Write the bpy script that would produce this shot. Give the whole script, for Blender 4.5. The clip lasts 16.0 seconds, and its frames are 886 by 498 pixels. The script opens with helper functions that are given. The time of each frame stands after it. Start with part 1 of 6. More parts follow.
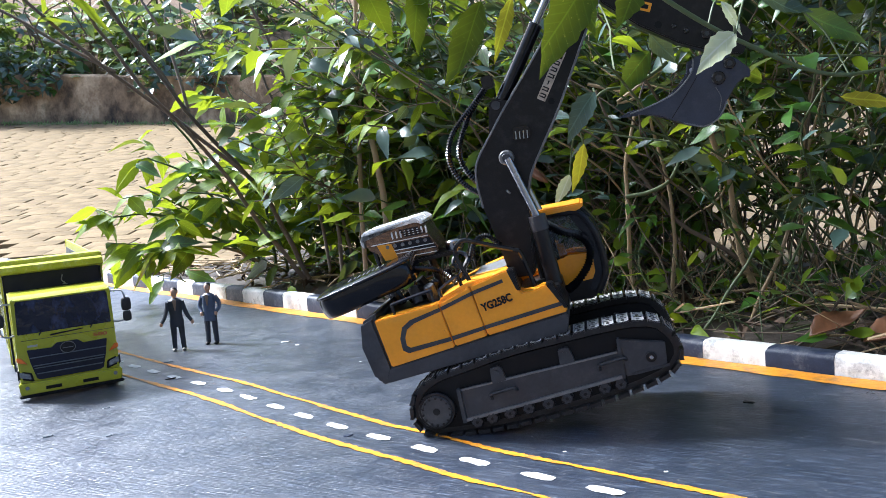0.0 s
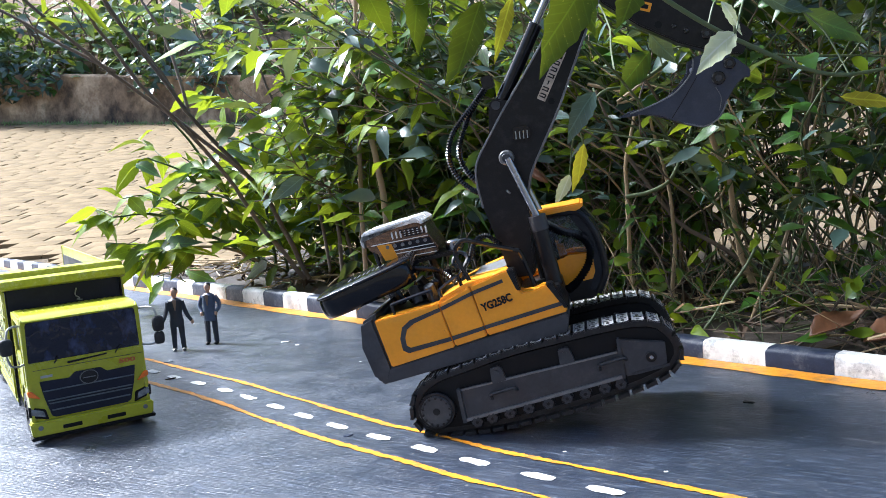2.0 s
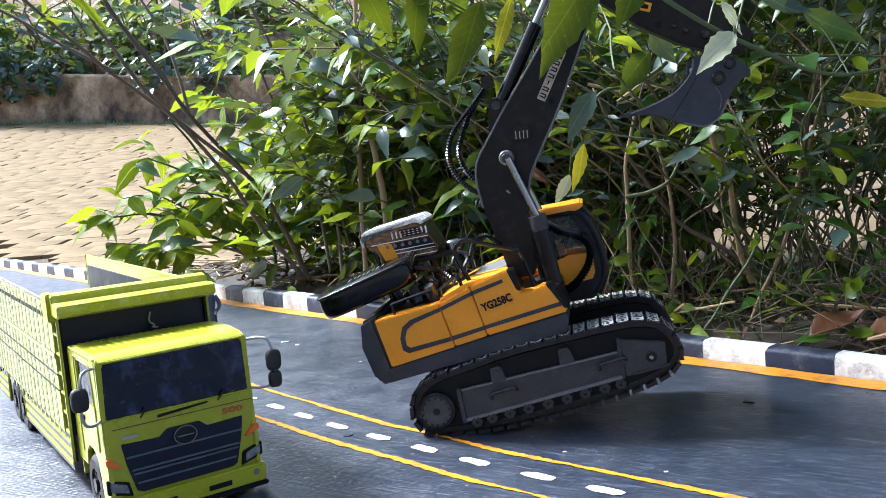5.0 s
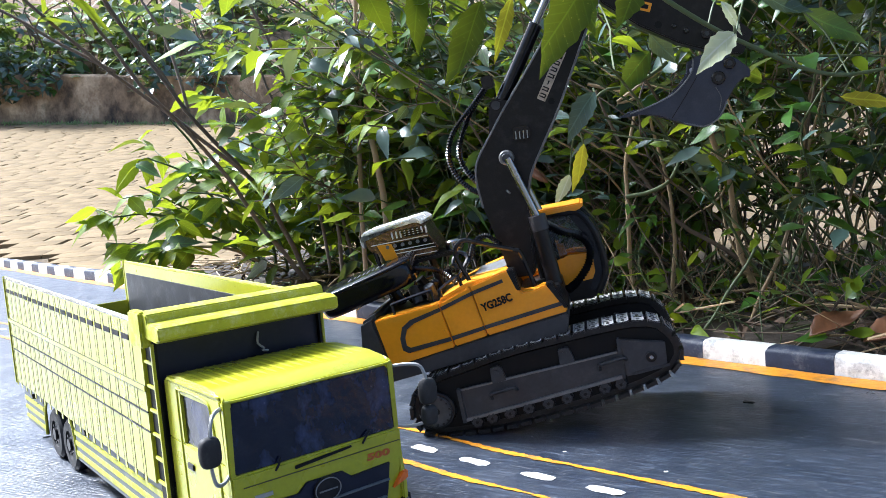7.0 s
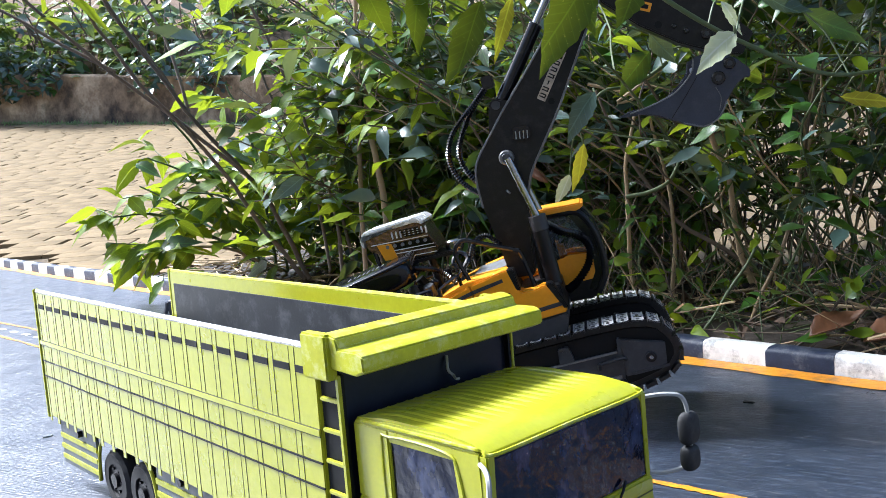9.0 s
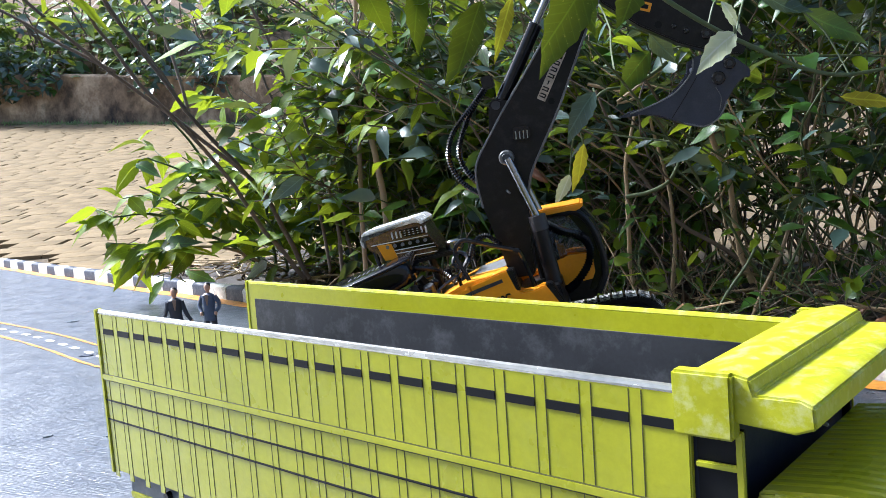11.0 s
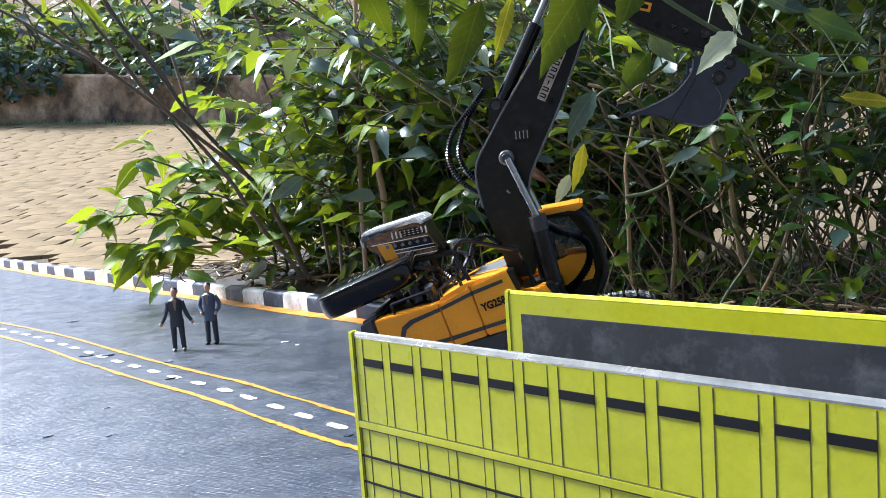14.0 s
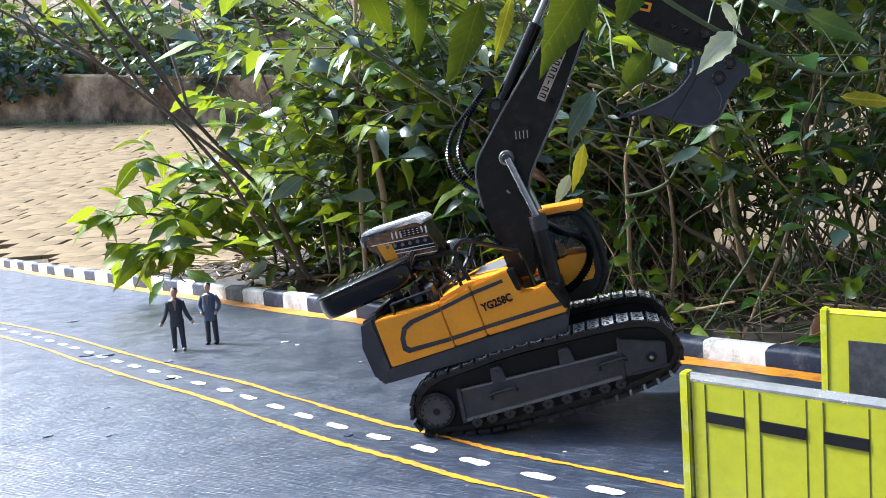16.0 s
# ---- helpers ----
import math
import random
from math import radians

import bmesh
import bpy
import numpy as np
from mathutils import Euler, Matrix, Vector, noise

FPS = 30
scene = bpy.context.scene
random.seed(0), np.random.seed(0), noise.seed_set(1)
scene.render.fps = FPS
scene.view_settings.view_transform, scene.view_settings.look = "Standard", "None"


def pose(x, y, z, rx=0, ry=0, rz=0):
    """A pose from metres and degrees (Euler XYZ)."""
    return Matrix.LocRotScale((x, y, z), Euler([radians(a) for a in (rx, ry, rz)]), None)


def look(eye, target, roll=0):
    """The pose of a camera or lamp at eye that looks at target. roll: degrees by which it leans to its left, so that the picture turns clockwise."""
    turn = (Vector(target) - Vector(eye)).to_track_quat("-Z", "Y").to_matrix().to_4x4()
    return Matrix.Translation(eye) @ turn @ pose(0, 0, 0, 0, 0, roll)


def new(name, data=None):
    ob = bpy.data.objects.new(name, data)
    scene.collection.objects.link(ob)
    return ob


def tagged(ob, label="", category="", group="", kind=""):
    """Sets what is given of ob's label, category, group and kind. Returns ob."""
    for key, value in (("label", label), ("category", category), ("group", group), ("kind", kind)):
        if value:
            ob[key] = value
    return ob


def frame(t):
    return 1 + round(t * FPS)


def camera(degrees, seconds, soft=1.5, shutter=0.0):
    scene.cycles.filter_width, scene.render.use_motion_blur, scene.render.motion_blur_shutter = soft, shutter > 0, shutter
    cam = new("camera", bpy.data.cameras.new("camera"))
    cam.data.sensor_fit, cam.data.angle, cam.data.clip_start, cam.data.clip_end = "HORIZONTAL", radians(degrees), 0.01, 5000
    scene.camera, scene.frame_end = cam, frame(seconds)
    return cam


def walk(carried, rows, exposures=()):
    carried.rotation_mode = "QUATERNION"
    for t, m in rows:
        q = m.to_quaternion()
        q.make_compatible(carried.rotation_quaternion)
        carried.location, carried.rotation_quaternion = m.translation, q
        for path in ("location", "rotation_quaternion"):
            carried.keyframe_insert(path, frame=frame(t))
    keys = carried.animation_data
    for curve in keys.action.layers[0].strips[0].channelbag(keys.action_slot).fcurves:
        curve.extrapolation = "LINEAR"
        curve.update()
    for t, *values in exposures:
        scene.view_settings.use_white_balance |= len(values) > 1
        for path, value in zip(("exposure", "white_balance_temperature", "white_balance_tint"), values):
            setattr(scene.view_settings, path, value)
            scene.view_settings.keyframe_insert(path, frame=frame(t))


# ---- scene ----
# ---- camera: a phone on a low stand, still ----
cam = camera(54.84, 16.0, soft=0.7)
EYE = Vector((0.0, 0.0, 0.2401))
VIEW = look(EYE, EYE + Vector((0, math.cos(radians(5.585)), -math.sin(radians(5.585)))), roll=-4.795)
EXPOSURE, KELVIN, TINT = 1.70, 5500, 9.5
walk(cam, [(0.0, VIEW), (16.0, VIEW)], [(t, EXPOSURE + e, KELVIN, TINT) for t, e in
                                        ((0.0, 0.0), (7.0, 0.0), (9.0, -0.1), (11.5, -0.24), (12.5, -0.25), (14.5, -0.25), (16.0, -0.12))])

# ---- light: hazy daylight from the open yard ----
SUN_AZ, SUN_EL = radians(-62), radians(45)      # azimuth from +y towards +x
world = bpy.data.worlds.new("sky")
scene.world = world
world.use_nodes = True
wn = world.node_tree.nodes
sky = wn.new("ShaderNodeTexSky")
sky.sky_type = "NISHITA"
sky.sun_disc = False
sky.sun_elevation, sky.sun_rotation = SUN_EL, SUN_AZ
sky.air_density, sky.dust_density, sky.ozone_density = 1.0, 3.5, 1.0
wn["Background"].inputs["Strength"].default_value = 0.105
world.node_tree.links.new(sky.outputs[0], wn["Background"].inputs["Color"])
sun_data = bpy.data.lights.new("sun", "SUN")
sun_data.energy, sun_data.angle, sun_data.color = 4.5, radians(12), (1.0, 0.96, 0.90)
sun = new("sun", sun_data)
sun_dir = Vector((math.sin(SUN_AZ) * math.cos(SUN_EL), math.cos(SUN_AZ) * math.cos(SUN_EL), math.sin(SUN_EL)))
sun.matrix_world = look(sun_dir * 20, (0, 0, 0))


# ---- materials ----
def nodes_of(name):
    m = bpy.data.materials.new(name)
    m.use_nodes = True
    return m, m.node_tree.nodes, m.node_tree.links, m.node_tree.nodes["Principled BSDF"]


def noise_node(n, l, scale, detail=4.0, rough=0.6, coords="Object", stretch=None, turn=0.0):
    tc = n.new("ShaderNodeTexCoord")
    mp = n.new("ShaderNodeMapping")
    if stretch and turn:                                   # long streaks that run at an angle to x
        mp.vector_type = "TEXTURE"
        mp.inputs["Scale"].default_value = tuple(1 / c for c in stretch)
        mp.inputs["Rotation"].default_value[2] = radians(turn)
    elif stretch:
        mp.inputs["Scale"].default_value = stretch
    tx = n.new("ShaderNodeTexNoise")
    tx.inputs["Scale"].default_value, tx.inputs["Detail"].default_value, tx.inputs["Roughness"].default_value = scale, detail, rough
    l.new(tc.outputs[coords], mp.inputs["Vector"])
    l.new(mp.outputs[0], tx.inputs["Vector"])
    return tx.outputs["Fac"]


def ramp(n, l, fac, *stops):
    r = n.new("ShaderNodeValToRGB")
    e = r.color_ramp.elements
    while len(e) < len(stops):
        e.new(0.5)
    for k, (p, c) in enumerate(stops):
        e[k].position = p
        e[k].color = (*c, 1) if len(c) == 3 else c
    l.new(fac, r.inputs[0])
    return r.outputs["Color"]


def mixed(n, l, fac, a, b, mode="MIX"):
    m = n.new("ShaderNodeMix")
    m.data_type, m.blend_type = "RGBA", mode
    for sock, v in ((m.inputs["Factor"], fac), (m.inputs["A"], a), (m.inputs["B"], b)):
        if isinstance(v, (int, float)):
            sock.default_value = v
        elif isinstance(v, tuple):
            sock.default_value = (*v, 1)
        else:
            l.new(v, sock)
    return m.outputs["Result"]


def bump(n, l, height, strength, distance, bsdf):
    b = n.new("ShaderNodeBump")
    b.inputs["Strength"].default_value, b.inputs["Distance"].default_value = strength, distance
    l.new(height, b.inputs["Height"])
    l.new(b.outputs[0], bsdf.inputs["Normal"])


def scaled(c, k):
    return tuple(min(1.0, x * k) for x in c)


def surface(name, color, rough=0.5, metal=0.0, grain=300.0, blotch=30.0, vary=0.25, dust=0.0, relief=0.0002, strength=0.3,
            coat=0.0, dust_color=(0.42, 0.38, 0.32), per_object=0.0, spec=0.5):
    """A painted, moulded or natural surface: colour with blotches, grain, a film of dust and fine relief."""
    m, n, l, b = nodes_of(name)
    big, fine = noise_node(n, l, blotch, 5), noise_node(n, l, grain, 3)
    col = ramp(n, l, big, (0.25, scaled(color, 1 - vary)), (0.75, scaled(color, 1 + vary)))
    col = mixed(n, l, 0.35 * vary + 0.08, col, ramp(n, l, fine, (0.35, scaled(color, 0.55)), (0.7, scaled(color, 1.45))))
    if dust:
        d = noise_node(n, l, blotch * 2.3, 6, 0.7)
        mask = ramp(n, l, d, (0.5, (0, 0, 0)), (0.8, (dust, dust, dust)))
        col = mixed(n, l, mask, col, dust_color)
    if per_object:
        info = n.new("ShaderNodeObjectInfo")
        col = mixed(n, l, per_object, col, ramp(n, l, info.outputs["Random"], (0.0, scaled(color, 0.55)), (1.0, scaled(color, 1.6))))
    l.new(col, b.inputs["Base Color"])
    r = ramp(n, l, big, (0.3, (rough * 0.8,) * 3), (0.75, (min(1, rough * 1.25),) * 3))
    l.new(r, b.inputs["Roughness"])
    b.inputs["Metallic"].default_value = metal
    b.inputs["Coat Weight"].default_value = coat
    b.inputs["Coat Roughness"].default_value = 0.15
    b.inputs["Specular IOR Level"].default_value = spec
    bump(n, l, fine, strength, relief, b)
    return m


def road_paint():
    m, n, l, b = nodes_of("black_road_paint")
    big = noise_node(n, l, 3.0, 6, 0.65)
    mid = noise_node(n, l, 22.0, 6, 0.7)
    fibre = noise_node(n, l, 200.0, 5, 0.7, stretch=(0.2, 1.3, 1), turn=-32)
    specks = noise_node(n, l, 210.0, 2, 0.5)
    scratch = noise_node(n, l, 150.0, 6, 0.75, stretch=(0.06, 0.5, 1), turn=-38)
    hair = noise_node(n, l, 520.0, 3, 0.6, stretch=(0.08, 1.0, 1), turn=-28)
    col = ramp(n, l, big, (0.3, (0.010, 0.015, 0.027)), (0.7, (0.024, 0.033, 0.054)))
    # pale tints of fibres and hairs also paint in glints of sky
    col = mixed(n, l, ramp(n, l, fibre, (0.53, (0, 0, 0)), (0.66, (0.6,) * 3)), col, (0.10, 0.125, 0.175))
    col = mixed(n, l, ramp(n, l, scratch, (0.60, (0, 0, 0)), (0.70, (0.6,) * 3)), col, (0.22, 0.22, 0.23))
    col = mixed(n, l, ramp(n, l, specks, (0.68, (0, 0, 0)), (0.76, (0.6,) * 3)), col, (0.33, 0.31, 0.28))
    col = mixed(n, l, ramp(n, l, hair, (0.62, (0, 0, 0)), (0.72, (0.4,) * 3)), col, (0.20, 0.22, 0.26))
    l.new(col, b.inputs["Base Color"])
    l.new(ramp(n, l, mid, (0.3, (0.26,) * 3), (0.7, (0.52,) * 3)), b.inputs["Roughness"])
    b.inputs["Specular IOR Level"].default_value = 1.0
    h = mixed(n, l, 0.5, mixed(n, l, 0.5, fibre, scratch), mid)
    bump(n, l, mixed(n, l, 0.35, h, hair), 0.9, 0.0022, b)
    return m


def brushed_paint(name, color, under, wear=0.45, spec=0.5):
    """Hand-brushed paint, worn through here and there to what lies under it."""
    m, n, l, b = nodes_of(name)
    streak = noise_node(n, l, 70.0, 5, 0.7, stretch=(0.5, 1.5, 1))
    worn = noise_node(n, l, 40.0, 6, 0.75)
    col = ramp(n, l, streak, (0.25, scaled(color, 0.72)), (0.7, scaled(color, 1.1)))
    col = mixed(n, l, ramp(n, l, worn, (0.58 - 0.1 * wear, (0, 0, 0)), (0.66, (wear,) * 3)), col, under)
    l.new(col, b.inputs["Base Color"])
    b.inputs["Roughness"].default_value = 0.5
    b.inputs["Specular IOR Level"].default_value = spec
    bump(n, l, mixed(n, l, 0.4, streak, worn), 0.8, 0.0018, b)
    return m


def leaf_material(name, dark, light, rough=0.4, through_light=0.35, veined=False):
    """A leaf: blotches, pale midrib and veins, colour by piece, some light passing through."""
    m, n, l, b = nodes_of(name)
    info = n.new("ShaderNodeObjectInfo")
    geo = n.new("ShaderNodeNewGeometry")
    add = n.new("ShaderNodeMath")
    add.operation = "ADD"
    l.new(info.outputs["Random"], add.inputs[0])
    l.new(geo.outputs["Random Per Island"], add.inputs[1])
    frac = n.new("ShaderNodeMath")
    frac.operation = "FRACT"
    l.new(add.outputs[0], frac.inputs[0])
    col = ramp(n, l, frac.outputs[0], (0.0, dark), (0.75, light), (1.0, scaled(light, 1.25)))
    blot = noise_node(n, l, 45.0, 4)
    col = mixed(n, l, 0.3, col, ramp(n, l, blot, (0.3, scaled(dark, 0.6)), (0.75, scaled(light, 1.2))))
    if veined:
        tc, sep, ab = n.new("ShaderNodeTexCoord"), n.new("ShaderNodeSeparateXYZ"), n.new("ShaderNodeMath")
        ab.operation = "ABSOLUTE"
        l.new(tc.outputs["Object"], sep.inputs[0])
        l.new(sep.outputs["Y"], ab.inputs[0])
        ms = n.new("ShaderNodeMath")
        ms.operation, ms.inputs[1].default_value = "MULTIPLY", 160.0
        l.new(ab.outputs[0], ms.inputs[0])
        rib = ramp(n, l, ms.outputs[0], (0.06, (0.75,) * 3), (0.14, (0, 0, 0)))
        arm = n.new("ShaderNodeMath")                     # side veins slant away from the midrib
        arm.operation = "SUBTRACT"
        l.new(sep.outputs["X"], arm.inputs[0])
        l.new(ab.outputs[0], arm.inputs[1])
        sn = n.new("ShaderNodeMath")
        sn.operation, sn.inputs[1].default_value = "MULTIPLY", 700.0
        l.new(arm.outputs[0], sn.inputs[0])
        wv = n.new("ShaderNodeMath")
        wv.operation = "SINE"
        l.new(sn.outputs[0], wv.inputs[0])
        side = ramp(n, l, wv.outputs[0], (0.86, (0, 0, 0)), (1.0, (0.35,) * 3))
        pale = mixed(n, l, 0.5, col, scaled(light, 2.4))
        col = mixed(n, l, rib, col, pale)
        col = mixed(n, l, side, col, pale)
        spots = noise_node(n, l, 330.0, 2)
        col = mixed(n, l, ramp(n, l, spots, (0.68, (0, 0, 0)), (0.76, (0.5,) * 3)), col, (0.42, 0.42, 0.06))
    l.new(col, b.inputs["Base Color"])
    b.inputs["Roughness"].default_value = rough
    b.inputs["Specular IOR Level"].default_value = 0.2 if rough > 0.4 else 0.45
    tr = n.new("ShaderNodeBsdfTranslucent")
    l.new(mixed(n, l, 0.5, col, (0.42, 0.46, 0.015)), tr.inputs["Color"])
    mix = n.new("ShaderNodeMixShader")
    mix.inputs[0].default_value = through_light
    l.new(b.outputs[0], mix.inputs[1])
    l.new(tr.outputs[0], mix.inputs[2])
    l.new(mix.outputs[0], n["Material Output"].inputs["Surface"])
    bump(n, l, noise_node(n, l, 160.0, 3), 0.4, 0.0006, b)
    return m


def crinkled_film():
    """Dark glossy film, crinkled, with dull smears; their blue tint paints in sky reflections."""
    m, n, l, b = nodes_of("dark_film_window")
    a, c = noise_node(n, l, 24.0, 4, 0.55), noise_node(n, l, 70.0, 3, 0.5)
    smear_and_sky = noise_node(n, l, 38.0, 5, 0.66, stretch=(1, 1, 0.7))
    l.new(ramp(n, l, smear_and_sky, (0.48, (0.004, 0.006, 0.018)), (0.64, (0.032, 0.045, 0.11))), b.inputs["Base Color"])
    l.new(ramp(n, l, smear_and_sky, (0.4, (0.10,) * 3), (0.7, (0.34,) * 3)), b.inputs["Roughness"])
    bump(n, l, mixed(n, l, 0.35, a, c), 0.9, 0.004, b)
    return m


M_ROAD = road_paint()
M_YELLOW_LINE = brushed_paint("yellow_line_paint", (0.68, 0.27, 0.008), (0.06, 0.06, 0.06), 0.7)
M_WHITE_LINE = brushed_paint("white_line_paint", (0.78, 0.78, 0.76), (0.08, 0.08, 0.08), 0.6)
M_KERB_WHITE = brushed_paint("white_kerb_paint", (0.72, 0.71, 0.68), (0.12, 0.12, 0.12), 0.7)
M_KERB_BLACK = brushed_paint("black_kerb_paint", (0.016, 0.024, 0.050), (0.12, 0.125, 0.14), 0.6, 0.3)
M_LIME = surface("lime_card", (0.38, 0.388, 0.010), 0.3, blotch=18, vary=0.12, dust=0.12, dust_color=(0.5, 0.5, 0.2), spec=0.4, coat=0.45, relief=0.0003)
M_LIME_EDGE = surface("worn_lime_edge", (0.40, 0.408, 0.012), 0.4, blotch=60, vary=0.2, dust=0.5, dust_color=(0.70, 0.69, 0.5), spec=0.3)
M_PALE_RAIL = surface("pale_worn_edge", (0.42, 0.41, 0.36), 0.25, 0.7, blotch=60, vary=0.25, dust=0.4, dust_color=(0.25, 0.24, 0.2))
M_CHARCOAL = surface("charcoal_lining", (0.024, 0.026, 0.031), 0.55, blotch=25, vary=0.4, dust=0.6, dust_color=(0.14, 0.145, 0.155), grain=500, spec=0.4)
M_BLACK = surface("black_paper", (0.004, 0.0045, 0.006), 0.55, blotch=40, vary=0.3, dust=0.03, dust_color=(0.1, 0.1, 0.1), spec=0.25)
M_NAVY = surface("navy_black_card", (0.006, 0.009, 0.024), 0.4, blotch=40, vary=0.3, dust=0.15, dust_color=(0.06, 0.07, 0.10), spec=0.35)
M_INK = surface("dark_printed_line", (0.06, 0.062, 0.012), 0.5, blotch=60, vary=0.2)
M_RUBBER = surface("black_rubber", (0.014, 0.014, 0.015), 0.7, blotch=60, vary=0.3, dust=0.2, dust_color=(0.16, 0.15, 0.13))
M_DARK_GLASS = crinkled_film()
M_SKIRT = surface("grey_skirt", (0.10, 0.12, 0.14), 0.5, blotch=30, vary=0.2, dust=0.2)
M_WIRE = surface("pale_wire", (0.34, 0.34, 0.32), 0.45, 0.1, vary=0.15)
M_WORN = surface("worn_grey_plastic", (0.16, 0.16, 0.162), 0.4, blotch=90, vary=0.3, dust=0.3, dust_color=(0.03, 0.03, 0.03))
M_RED_INK = surface("dull_red_print", (0.42, 0.10, 0.015), 0.4, vary=0.2)
M_CHROME = surface("chrome", (0.40, 0.40, 0.41), 0.24, 1.0, vary=0.08, blotch=80)
M_ORANGE_LAMP = surface("orange_lamp", (0.75, 0.16, 0.01), 0.25, vary=0.2, coat=0.4)
M_LAMP = surface("clear_lamp", (0.26, 0.27, 0.27), 0.15, 0.5, vary=0.6, blotch=220)
M_AMBER = surface("amber_plastic", (0.84, 0.33, 0.006), 0.36, blotch=30, vary=0.08, dust=0.06, coat=0.15)
M_IRON = surface("dark_grey_plastic", (0.008, 0.008, 0.0095), 0.34, blotch=40, vary=0.3, dust=0.4, dust_color=(0.06, 0.056, 0.054), spec=0.3, grain=700, relief=0.0004, strength=0.5)
M_GREY = surface("slate_grey_plastic", (0.040, 0.042, 0.048), 0.4, blotch=40, vary=0.25, dust=0.3, dust_color=(0.15, 0.15, 0.15), spec=0.4)
M_SHOE = surface("worn_track_plastic", (0.014, 0.014, 0.015), 0.35, blotch=90, vary=0.3, dust=0.4, dust_color=(0.1, 0.095, 0.09))
# Pale shoe face; its lightness stands for sheen of the sky.
M_SHOE_FACE = surface("sky_sheen_shoe_face", (0.58, 0.57, 0.56), 0.35, 0.2, blotch=160, vary=0.3, dust=0.5, dust_color=(0.08, 0.08, 0.08))
M_SILVER = surface("silver_paint", (0.9, 0.9, 0.9), 0.25, 0.3, blotch=90, vary=0.25)
M_GLOSS_BLACK = surface("gloss_black_plastic", (0.004, 0.0045, 0.007), 0.14, blotch=50, vary=0.2, dust=0.03, spec=0.4)
M_DECAL = surface("worn_pale_decal", (0.48, 0.40, 0.32), 0.6, blotch=90, vary=0.4, dust=0.5, dust_color=(0.05, 0.05, 0.05))
M_PANE = surface("clear_cab_pane", (0.5, 0.55, 0.6), 0.05, vary=0.05)
M_PANE.node_tree.nodes["Principled BSDF"].inputs["Transmission Weight"].default_value = 0.9
M_PANE.node_tree.nodes["Principled BSDF"].inputs["IOR"].default_value = 1.1
M_BROWN = surface("smoked_brown_plastic", (0.24, 0.15, 0.10), 0.2, 0.85, blotch=170, vary=0.8, relief=0.001, strength=0.7)
M_BUCKET = surface("blue_grey_plastic", (0.042, 0.048, 0.070), 0.42, blotch=50, vary=0.25, dust=0.35, dust_color=(0.10, 0.10, 0.11), spec=0.4, grain=800, relief=0.0004, strength=0.5)


# ---- building helpers ----
def mesh_of(name, bm, material=None, smooth=None):
    bmesh.ops.recalc_face_normals(bm, faces=bm.faces[:])
    me = bpy.data.meshes.new(name)
    bm.to_mesh(me)
    bm.free()
    if material:
        me.materials.append(material)
    if smooth is not None:
        me.polygons.foreach_set("use_smooth", [True] * len(me.polygons))
        me.set_sharp_from_angle(angle=radians(smooth))
    return me


def part(name, bm, material, parent, label="", smooth=35):
    ob = new(name, mesh_of(name, bm, material, smooth))
    if parent is not None:
        ob.parent = parent
    return tagged(ob, label)


def thing(name, m, label, category, group="", kind=""):
    ob = new(name)
    ob.empty_display_size = 0.05
    ob.matrix_world = m
    return tagged(ob, label, category, group, kind)


def soften(bm, width, segments=2, angle=25):
    edges = [e for e in bm.edges if len(e.link_faces) == 2 and e.calc_face_angle(0) > radians(angle)]
    if edges and width:
        bmesh.ops.bevel(bm, geom=edges, offset=width, segments=segments, affect="EDGES", clamp_overlap=True)
    return bm


def boxed(x0, x1, y0, y1, z0, z1, bevel=0.0, bm=None):
    own = bmesh.new()
    bmesh.ops.create_cube(own, size=1, matrix=Matrix.Translation(((x0 + x1) / 2, (y0 + y1) / 2, (z0 + z1) / 2))
                          @ Matrix.Diagonal((abs(x1 - x0), abs(y1 - y0), abs(z1 - z0), 1)))
    soften(own, bevel)
    return merge(bm, own)


def merge(bm, own):
    if bm is None:
        return own
    tmp = bpy.data.meshes.new("tmp")
    own.to_mesh(tmp)
    own.free()
    bm.from_mesh(tmp)
    bpy.data.meshes.remove(tmp)
    return bm


def prism(outline, lo, hi, axis="y", bevel=0.0, bm=None):
    """A plate: an outline of two coordinates, drawn out along the third axis."""
    own = bmesh.new()
    def at(a, b, c):
        return {"y": (a, c, b), "x": (c, a, b), "z": (a, b, c)}[axis]
    lower = [own.verts.new(at(a, b, lo)) for a, b in outline]
    upper = [own.verts.new(at(a, b, hi)) for a, b in outline]
    own.faces.new(lower)
    own.faces.new(upper[::-1])
    for k in range(len(outline)):
        j = (k + 1) % len(outline)
        own.faces.new((lower[k], upper[k], upper[j], lower[j]))
    bmesh.ops.recalc_face_normals(own, faces=own.faces[:])
    soften(own, bevel)
    return merge(bm, own)


